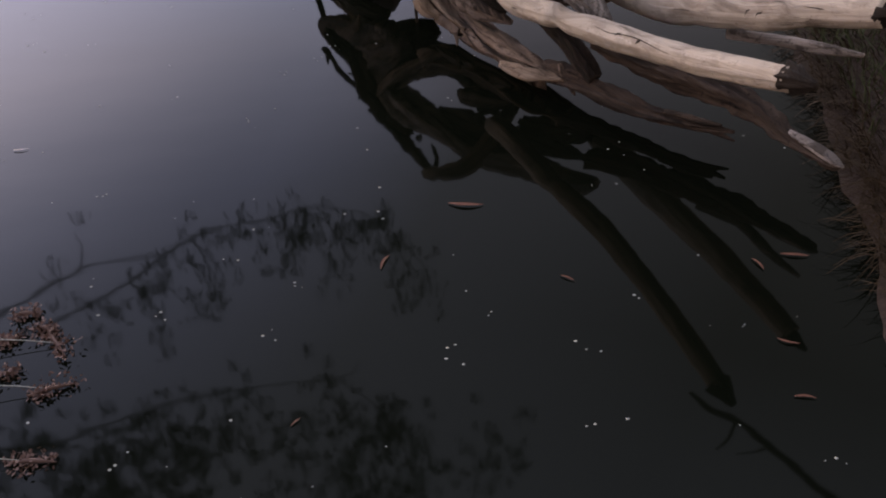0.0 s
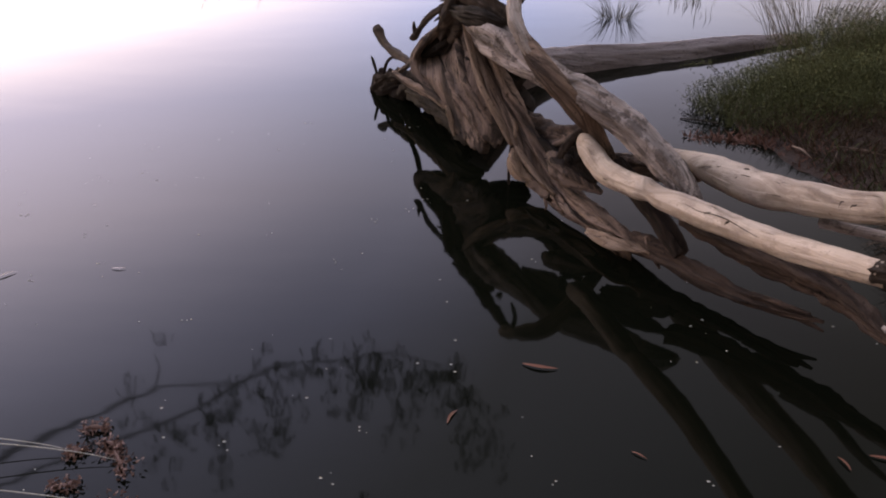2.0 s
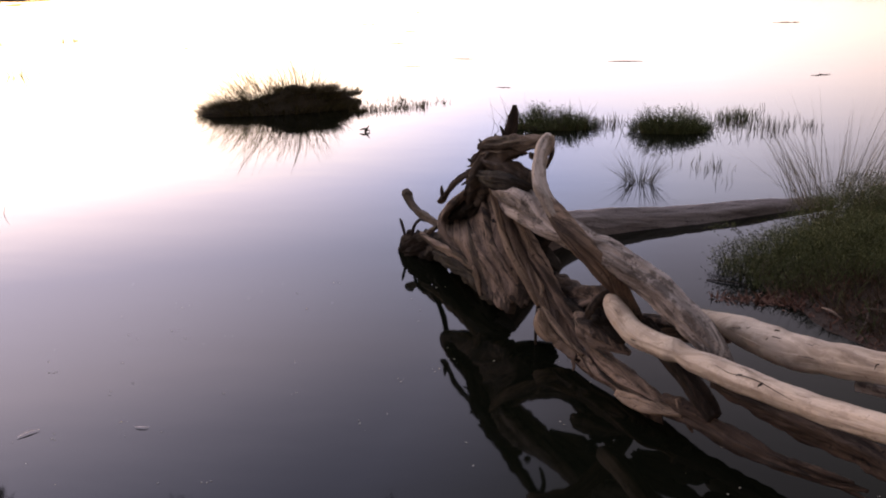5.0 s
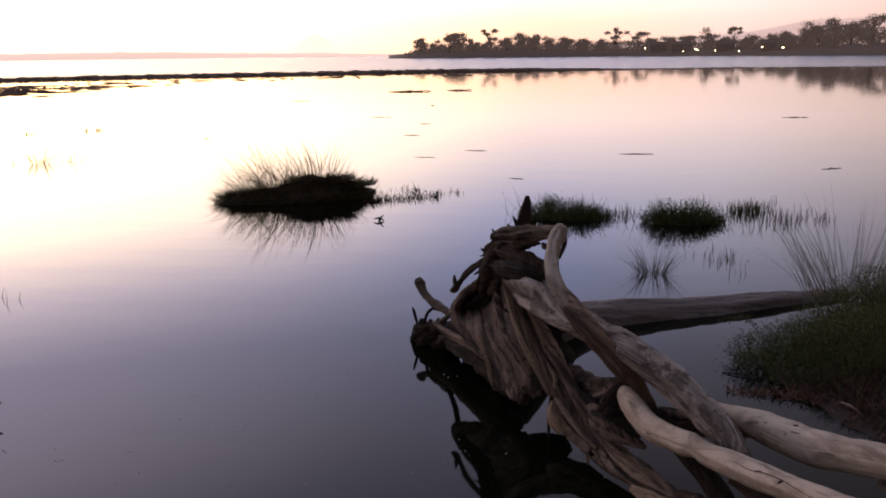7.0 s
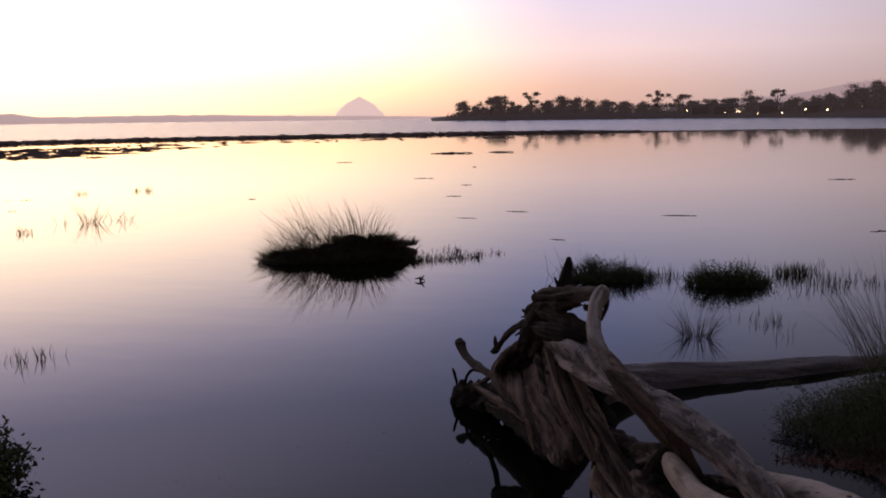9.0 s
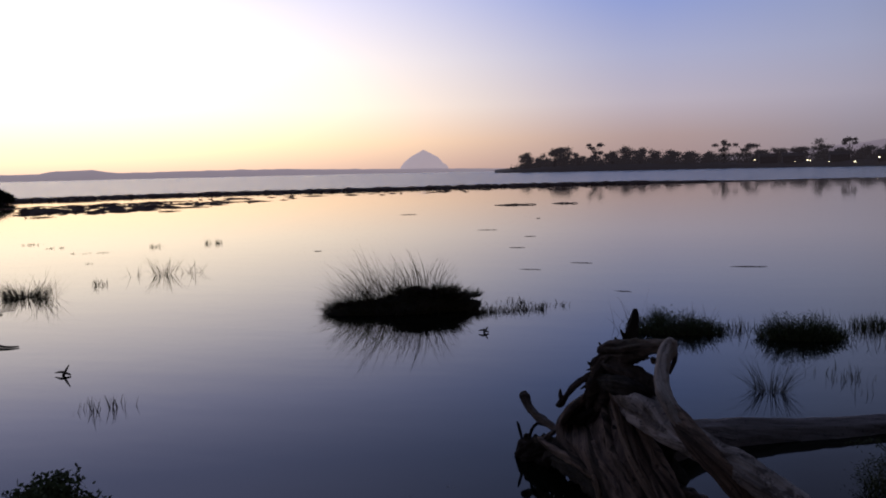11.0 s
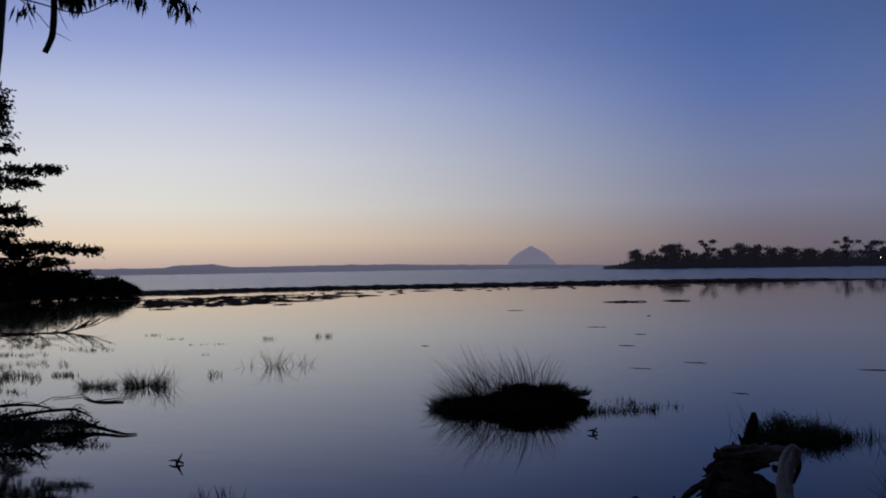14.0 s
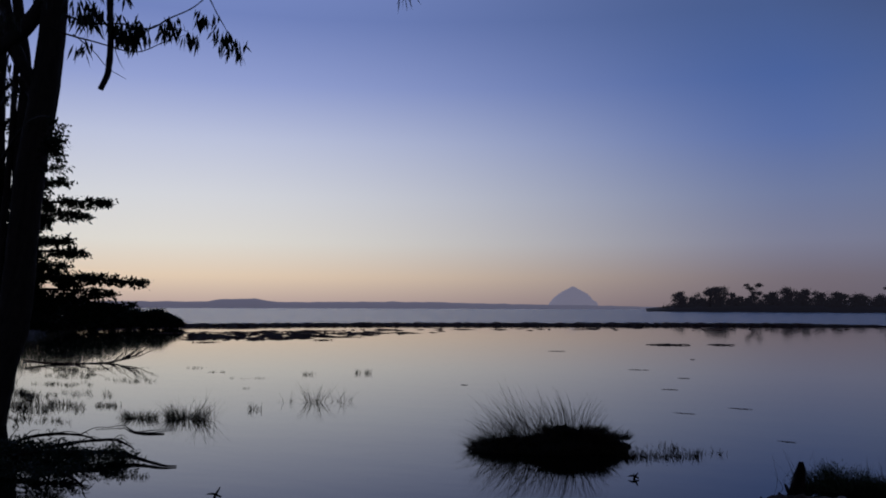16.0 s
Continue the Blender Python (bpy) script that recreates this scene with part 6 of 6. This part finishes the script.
def build_gum():
    t = thing("gum_tree", "tall dark eucalyptus leaning over the lagoon with hanging leaves", "tree")
    bm = bmesh.new()
    tube(bm, [(-11.56, 8.60, -0.3, 0.34), (-11.48, 8.70, 0.1, 0.28), (-11.38, 8.83, 0.93, 0.25), (-11.28, 8.95, 1.6, 0.235), (-11.2, 9.05, 3.54, 0.215), (-11.08, 9.2, 5.12, 0.20), (-11.02, 9.27, 6.45, 0.18), (-10.95, 9.35, 9.0, 0.14), (-10.8, 9.5, 12.5, 0.08)], 22, 9, 0.04, 4, 0.6, 0.06, 2)
    part("trunk", bm, M_BARK, t)
    for pts, k in (([(-12.2, 9.3, -0.2, 0.14), (-12.05, 9.55, 2.0, 0.11), (-12.07, 9.57, 4.3, 0.10), (-12.04, 9.6, 5.5, 0.09), (-12.14, 9.47, 6.7, 0.08), (-12.4, 9.2, 9.5, 0.05)], 3),
                   ([(-12.3, 9.2, -0.2, 0.07), (-12.17, 9.43, 3.6, 0.05), (-12.13, 9.49, 5.48, 0.045), (-12.12, 9.5, 6.2, 0.04)], 4)):
        bm = bmesh.new()
        tube(bm, pts, 12, 8, 0.05, 3, 0.5, 0.08, k)
        part("stem", bm, M_BARK, t)
    for pts, k in (([(-11.9, 8.4, 5.35, 0.09), (-11.64, 8.82, 5.65, 0.11), (-11.41, 9.11, 6.06, 0.12), (-11.15, 9.3, 6.6, 0.13)], 5),
                   ([(-11.10, 9.2, 4.9, 0.12), (-11.5, 9.0, 5.6, 0.10), (-11.75, 8.9, 6.6, 0.09), (-12.0, 8.8, 8.0, 0.06)], 6),
                   ([(-10.9, 9.2, 7.0, 0.07), (-9.8, 8.6, 6.6, 0.05), (-9.14, 7.78, 5.5, 0.02)], 7),
                   ([(-10.9, 9.2, 8.0, 0.09), (-9.6, 8.7, 7.3, 0.06), (-8.75, 8.21, 6.2, 0.045), (-8.75, 8.21, 5.76, 0.042), (-8.74, 8.23, 5.31, 0.040), (-8.74, 8.22, 4.93, 0.040), (-8.76, 8.2, 4.74, 0.040), (-8.81, 8.15, 4.56, 0.036)], 8)):
        bm = bmesh.new()
        tube(bm, pts, 10, 8, 0.05, 3, 0.5, 0.1, k)
        part("limb", bm, M_BARK, t)
    rng = random.Random(95)

    def near(p, n=1, s=0.05):
        return [(p[0] + rng.gauss(0, s), p[1] + rng.gauss(0, s), p[2] + rng.gauss(0, s)) for _ in range(n)]
    c1 = []
    for p in ((-9.02, 7.91, 5.56), (-8.9, 8.04, 5.42), (-8.89, 8.06, 5.62), (-8.72, 8.25, 5.42), (-8.64, 8.32, 5.36), (-8.56, 8.41, 5.36), (-8.48, 8.49, 5.38), (-8.29, 8.67, 5.43), (-8.19, 8.77, 5.6), (-8.14, 8.82, 5.55), (-8.03, 8.92, 5.42),
              (-7.97, 8.97, 5.38), (-7.91, 9.02, 5.7), (-7.83, 9.09, 5.72), (-7.75, 9.16, 5.48), (-7.66, 9.23, 5.38), (-7.59, 9.29, 5.32), (-7.53, 9.34, 5.28), (-8.95, 7.99, 5.12), (-8.52, 8.45, 5.5), (-8.59, 8.38, 5.24)):
        c1 += near(p, 2, 0.03)
    gum_twig(t, [(-9.14, 7.78, 5.5, 0.016), (-8.9, 8.04, 5.42, 0.014), (-8.65, 8.32, 5.46, 0.012), (-8.41, 8.56, 5.43, 0.012), (-8.22, 8.74, 5.6, 0.01), (-7.98, 8.96, 5.80, 0.009), (-7.75, 9.1, 6.1, 0.007), (-7.6, 9.2, 6.5, 0.006)], c1, 101, 9, 0.22, 0.040)
    gum_twig(t, [(-8.4, 8.8, 6.6, 0.012), (-7.95, 9.05, 6.1, 0.009), (-7.75, 9.17, 5.7, 0.007), (-7.62, 9.27, 5.42, 0.005), (-7.52, 9.35, 5.25, 0.003)], [], 140)
    gum_twig(t, [(-8.41, 8.56, 5.43, 0.007), (-8.3, 8.66, 5.5, 0.005), (-8.05, 8.9, 5.45, 0.003)], [], 141)
    gum_twig(t, [(-9.0, 8.1, 6.3, 0.01), (-8.95, 8.0, 5.8, 0.008), (-8.8, 8.15, 5.5, 0.004)], near((-8.85, 8.1, 5.6), 14, 0.14) + near((-8.6, 8.38, 5.45), 10, 0.10), 142, 8, 0.22, 0.038)
    gum_twig(t, [(-9.3, 7.7, 5.35, 0.013), (-9.09, 7.83, 5.24, 0.012), (-8.86, 8.1, 5.18, 0.01), (-8.52, 8.45, 5.1, 0.008), (-8.27, 8.7, 5.27, 0.006), (-8.06, 8.89, 5.4, 0.003)], [], 102)
    gum_twig(t, [(-9.04, 7.89, 5.25, 0.008), (-8.88, 8.08, 5.06, 0.006), (-8.76, 8.21, 4.86, 0.005), (-8.6, 8.37, 4.73, 0.003)], [], 103)
    gum_twig(t, [(-8.72, 8.25, 5.2, 0.005), (-8.66, 8.3, 4.98, 0.004), (-8.62, 8.36, 4.85, 0.002)], [], 104)
    for q, k in (((-9.4, 7.6, 6.2), 105), ((-9.0, 8.2, 6.4), 106), ((-11.5, 8.9, 5.2), 107), ((-11.3, 8.6, 6.1), 108), ((-12.2, 8.8, 3.9), 109)):
        gum_twig(t, [(q[0] - 0.5, q[1] + 0.4, q[2] + 0.7, 0.02), (q[0] - 0.2, q[1] + 0.1, q[2] + 0.3, 0.012), (*q, 0.006)], near(q, 9, 0.16), k, 8)
    # the boughs that hang out over the water
    main = [(-10.9, 9.35, 9.2, 0.10), (-9.2, 10.1, 9.1, 0.08), (-7.46, 10.64, 8.53, 0.07), (-6.22, 10.84, 8.08, 0.06), (-5.28, 10.78, 7.51, 0.055), (-4.05, 10.76, 6.62, 0.045), (-2.72, 10.66, 6.24, 0.035), (-1.99, 10.62, 6.04, 0.028), (-1.15, 10.54, 6.25, 0.02), (-0.83, 10.47, 6.6, 0.01)]
    cl = []
    for i in range(3, 9):
        a, b = Vector(main[i][:3]), Vector(main[i + 1][:3])
        for k in range(8):
            p = a.lerp(b, k / 8)
            cl += near((p.x, p.y, p.z + 0.15 + 0.75 * rng.random() ** 2), 3, 0.16)
    gum_twig(t, [(x, y, z, r * 0.48) for x, y, z, r in main], cl, 110, 9, 0.2, 0.030)
    for k, i in enumerate((4, 5, 5, 6, 6, 7, 8, 8)):
        p = Vector(main[i][:3])
        q = p + Vector((rng.uniform(-0.2, 0.9), rng.uniform(-0.4, 0.4), rng.uniform(0.8, 1.7)))
        m = p.lerp(q, 0.5) + Vector((0.25, 0, 0.1))
        gum_twig(t, [(*p, 0.014), (*m, 0.009), (*q, 0.004)], near(q, 8, 0.18) + near(m, 4, 0.16), 111 + k, 9, 0.2, 0.030)
    gum_twig(t, [(-8.6, 9.9, 8.2, 0.05), (-6.99, 10.36, 7.5, 0.035), (-5.85, 10.48, 6.96, 0.025), (-5.23, 10.58, 6.88, 0.018), (-4.46, 10.71, 6.9, 0.008)], near((-6.2, 10.4, 7.4), 8, 0.25), 121, 7, 0.2)
    gum_twig(t, [(-5.85, 10.48, 6.96, 0.014), (-5.7, 10.55, 6.55, 0.01), (-5.75, 10.6, 6.25, 0.005)], near((-5.75, 10.6, 6.2), 2, 0.06), 122, 6, 0.2)
    main = [(-10.85, 9.4, 10.6, 0.09), (-9.0, 9.6, 10.4, 0.07), (-7.03, 9.73, 10.15, 0.055), (-5.38, 10.16, 9.89, 0.045), (-3.87, 10.3, 9.71, 0.035), (-2.06, 10.4, 9.59, 0.02), (-1.63, 10.37, 9.23, 0.01)]
    cl = []
    for p in ((-6.28, 9.64, 11.06), (-4.82, 9.89, 11.19), (-3.41, 10.46, 11.5), (-1.23, 10.53, 11.5), (-5.5, 9.9, 10.6), (-2.5, 10.4, 10.6), (-7.2, 9.7, 10.9), (-4.2, 10.2, 10.5), (0.6, 10.0, 11.6), (-6.6, 9.8, 11.9), (-3.0, 10.0, 12.2)):
        cl += near(p, 34, 0.40)
    for _ in range(16):
        cl += near((rng.uniform(-8.5, -0.5), rng.uniform(9.6, 10.6), rng.uniform(11.0, 13.0)), 26, 0.30)
    gum_twig(t, [(x, y, z, r * 0.55) for x, y, z, r in main], cl, 123, 13, 0.22, 0.036)
    for k, p in enumerate(((-6.28, 9.64, 11.2), (-4.82, 9.89, 11.3), (-3.41, 10.46, 11.7), (-1.23, 10.53, 11.6))):
        b = Vector(main[2 + min(k, 3)][:3])
        gum_twig(t, [(*b, 0.016), (*(b.lerp(Vector(p), 0.6) + Vector((0.2, 0, 0))), 0.011), (*p, 0.005)], [], 130 + k)


build_gum()


def build_fallen_branch():
    """Leafy twigs fallen into the shallows, and bare dead ones farther out."""
    rng = random.Random(141)
    t = thing("fallen_branch", "fallen leafy branch lying in the shallows", "branch")
    limbs = ([(-9.14, 7.2, 0.02, 0.022), (-9.05, 7.35, 0.15, 0.020), (-8.75, 7.5, 0.21, 0.018), (-8.39, 7.6, 0.21, 0.014), (-8.12, 7.65, 0.16, 0.007)],
             [(-9.09, 7.2, 0.01, 0.026), (-8.6, 7.3, 0.09, 0.024), (-8.28, 7.5, 0.15, 0.020), (-7.85, 7.6, 0.19, 0.016), (-7.68, 7.65, 0.14, 0.011), (-7.66, 7.75, 0.07, 0.005)],
             [(-9.2, 6.9, 0.0, 0.030), (-8.6, 7.0, 0.06, 0.026), (-8.12, 7.2, 0.09, 0.024), (-7.72, 7.4, 0.09, 0.022), (-7.61, 7.48, 0.07, 0.026), (-7.26, 7.45, 0.035, 0.020), (-6.86, 7.36, 0.015, 0.013), (-6.72, 7.42, 0.01, 0.006)],
             [(-8.3, 6.2, 0.02, 0.030), (-7.75, 6.4, 0.07, 0.026), (-7.3, 6.42, 0.05, 0.02), (-6.94, 6.32, 0.0, 0.008)])
    for k, pts in enumerate(limbs):
        bm = bmesh.new()
        tube(bm, pts, 10, 8, 0.05, 3, 0, 0.3, k)
        part("twig", bm, M_DARKWOOD, t)
    clumps = []
    for a, b, n, w in (((-9.5, 6.95), (-8.1, 7.25), 60, 0.13), ((-8.3, 7.15), (-7.5, 7.45), 36, 0.09), ((-8.4, 6.25), (-7.1, 6.4), 34, 0.11), ((-9.3, 7.25), (-8.8, 7.45), 18, 0.10)):
        for _ in range(n):
            f = rng.random()
            clumps.append((a[0] + (b[0] - a[0]) * f + rng.gauss(0, w), a[1] + (b[1] - a[1]) * f + rng.gauss(0, w), abs(rng.gauss(0.05, 0.055))))
    v, f = leaf_cloud(rng, clumps, 60, 0.055, 0.055, 0.018)
    raw("foliage", v, f, M_LEAF, t, kind="stuff")
    for k in range(34):
        base = Vector(rng.choice(limbs)[rng.randrange(1, 4)][:3])
        tip = base + Vector((rng.uniform(-0.05, 0.42), rng.uniform(-0.2, 0.25), rng.uniform(-0.1, 0.12)))
        tip.z = max(tip.z, 0.0)
        bm = bmesh.new()
        tube(bm, [(*base, 0.007), (*(base.lerp(tip, 0.5) + Vector((0, 0, 0.05))), 0.005), (*tip, 0.002)], 5, 4)
        part("twig", bm, M_DARKWOOD, t)
    d = thing("dead_branch", "bare dead branch arching over the shallows", "branch")
    main = [(-22.2, 18.0, 0.12, 0.03), (-21.7, 18.5, 0.03, 0.03), (-21.06, 19.2, 0.0, 0.028), (-20.53, 19.8, 0.03, 0.025), (-20.44, 20.2, 0.17, 0.018), (-20.28, 20.6, 0.43, 0.01)]
    bm = bmesh.new()
    tube(bm, main, 8, 8, 0, 3, 0, 0.2, 1)
    part("stem", bm, M_DARKWOOD, d)
    rows = spline(main, 8)
    for k in range(26):
        base = Vector(rows[rng.randrange(4, len(rows) - 6)][:3])
        tip = base + Vector((rng.uniform(0.1, 0.8), rng.uniform(0.1, 0.7), rng.uniform(0.12, 0.36)))
        mid = base.lerp(tip, 0.55) - Vector((0, 0, 0.07))
        bm = bmesh.new()
        tube(bm, [(*base, 0.016), (*mid, 0.011), (*tip, 0.004)], 5, 5, 0, 3, 0, 0.2, k)
        for _ in range(2):
            c = mid.lerp(tip, rng.random())
            e = c + Vector((rng.uniform(-0.05, 0.3), rng.uniform(-0.05, 0.3), rng.uniform(0.05, 0.2)))
            tube(bm, [(*c, 0.008), (*c.lerp(e, 0.5), 0.006), (*e, 0.003)], 4, 3)
        part("twig", bm, M_DARKWOOD, d)


build_fallen_branch()


def build_left_reeds():
    """Short marsh reeds in the shallows before the shore: (ends of a line), half depth, tufts, height."""
    rng = random.Random(151)
    groups = [((-13.3, 10.5), (-11.9, 11.0), 0.75, 40, 0.20), ((-12.2, 9.2), (-10.6, 9.8), 0.35, 22, 0.13), ((-14.9, 12.0), (-13.2, 12.9), 0.5, 16, 0.16), ((-18.4, 15.5), (-17.2, 16.1), 0.9, 26, 0.15), ((-16.6, 13.6), (-15.2, 14.4), 0.4, 14, 0.13),
              ((-15.8, 15.1), (-15.0, 15.6), 0.45, 12, 0.14), ((-12.0, 11.2), (-11.7, 11.4), 0.12, 12, 0.15), ((-7.1, 6.5), (-6.65, 6.8), 0.12, 12, 0.10), ((-19.6, 18.0), (-18.0, 18.9), 0.2, 12, 0.10), ((-17.1, 19.1), (-16.7, 19.3), 0.1, 5, 0.12)]
    groups += [((-15.5, 18.3), (-15.1, 18.4), 0.08, 5, 0.10), ((-13.8, 17.0), (-13.0, 17.3), 0.1, 7, 0.09), ((-11.9, 15.0), (-11.5, 15.1), 0.06, 3, 0.09), ((-9.3, 12.0), (-9.2, 12.1), 0.05, 3, 0.20), ((-12.9, 18.7), (-12.7, 18.9), 0.06, 4, 0.18), ((-11.9, 19.7), (-11.5, 19.9), 0.06, 5, 0.2),
               ((-19.5, 17.2), (-18.6, 17.8), 0.5, 14, 0.14), ((-21.0, 17.0), (-19.4, 17.4), 0.8, 24, 0.2), ((-15.6, 12.4), (-14.0, 11.6), 0.6, 26, 0.2)]
    for a, b, deep, n, h in groups:
        spots = []
        for _ in range(n):
            f, g = rng.random(), rng.uniform(-1, 1) * deep
            x, y = a[0] + (b[0] - a[0]) * f - 0.75 * g, a[1] + (b[1] - a[1]) * f + 0.66 * g
            spots += [(x + rng.gauss(0, 0.05), y + rng.gauss(0, 0.03)) for _ in range(rng.choice((1, 2, 3)))]
        reeds("reeds", "dark short reeds in the shallows of the shore", spots, 5, h, int(rng.random() * 9999), M_BLADE, 0.035, 0.011, 0.45)


build_left_reeds()


def build_shore_fringe():
    """Marsh grass that hides the waterline of the left shore, with low turf islands before it."""
    rng = random.Random(161)
    roots = []
    for (ax, ay), (bx, by) in zip(SHORE[1:12], SHORE[2:13]):
        n = int(math.hypot(bx - ax, by - ay) * 60)
        for _ in range(n):
            f = rng.random()
            x, y = ax + (bx - ax) * f, ay + (by - ay) * f
            d = abs(rng.gauss(0, 0.45))
            nx, ny = (by - ay), -(bx - ax)
            q = math.hypot(nx, ny)
            x, y = x + nx / q * d + rng.gauss(0, 0.3), y + ny / q * d + rng.gauss(0, 0.3)
            roots.append((x, y, max(land(x, y), -0.02) - 0.02, rng.uniform(0, 6.28)))
    v, f = blade_mesh(rng, roots, 0.24, 0.025, 0.5, 0.25)
    tagged(raw("shore_grass", v, f, M_BLADE, kind="stuff"), "dark marsh grass along the left shore", "grass")
    patches = [(-39.4, 43.1, 3.0), (-32.0, 39.1, 2.2), (-32.2, 44.7, 3.0), (-26.6, 42.3, 2.6), (-28.6, 49.6, 3.4), (-43.2, 54.1, 4.0), (-36.0, 48.0, 3.6), (-34.0, 52.0, 4.2), (-30.5, 47.5, 2.4), (-24.9, 38.0, 1.0), (-28.2, 33.0, 1.2), (-31.0, 36.0, 2.0)]
    for k, (x, y, n) in enumerate(patches):
        t = thing("turf_island", "low dark turf island in the shallows", "marsh", "turf islands")
        mound("mound", n * 0.8, n * 0.3, 0.05, 0.75, (x, y, -0.01), M_MARSH, t, 170 + k, 0.9)
        v, f = blade_mesh(rng, patch(rng, int(n * 55), x, y, n * 0.6, n * 0.3, 0.0, 0.75), 0.12, 0.03, 0.7, 0.3)
        raw("grass", v, f, M_MARSH, t, kind="stuff")


build_shore_fringe()
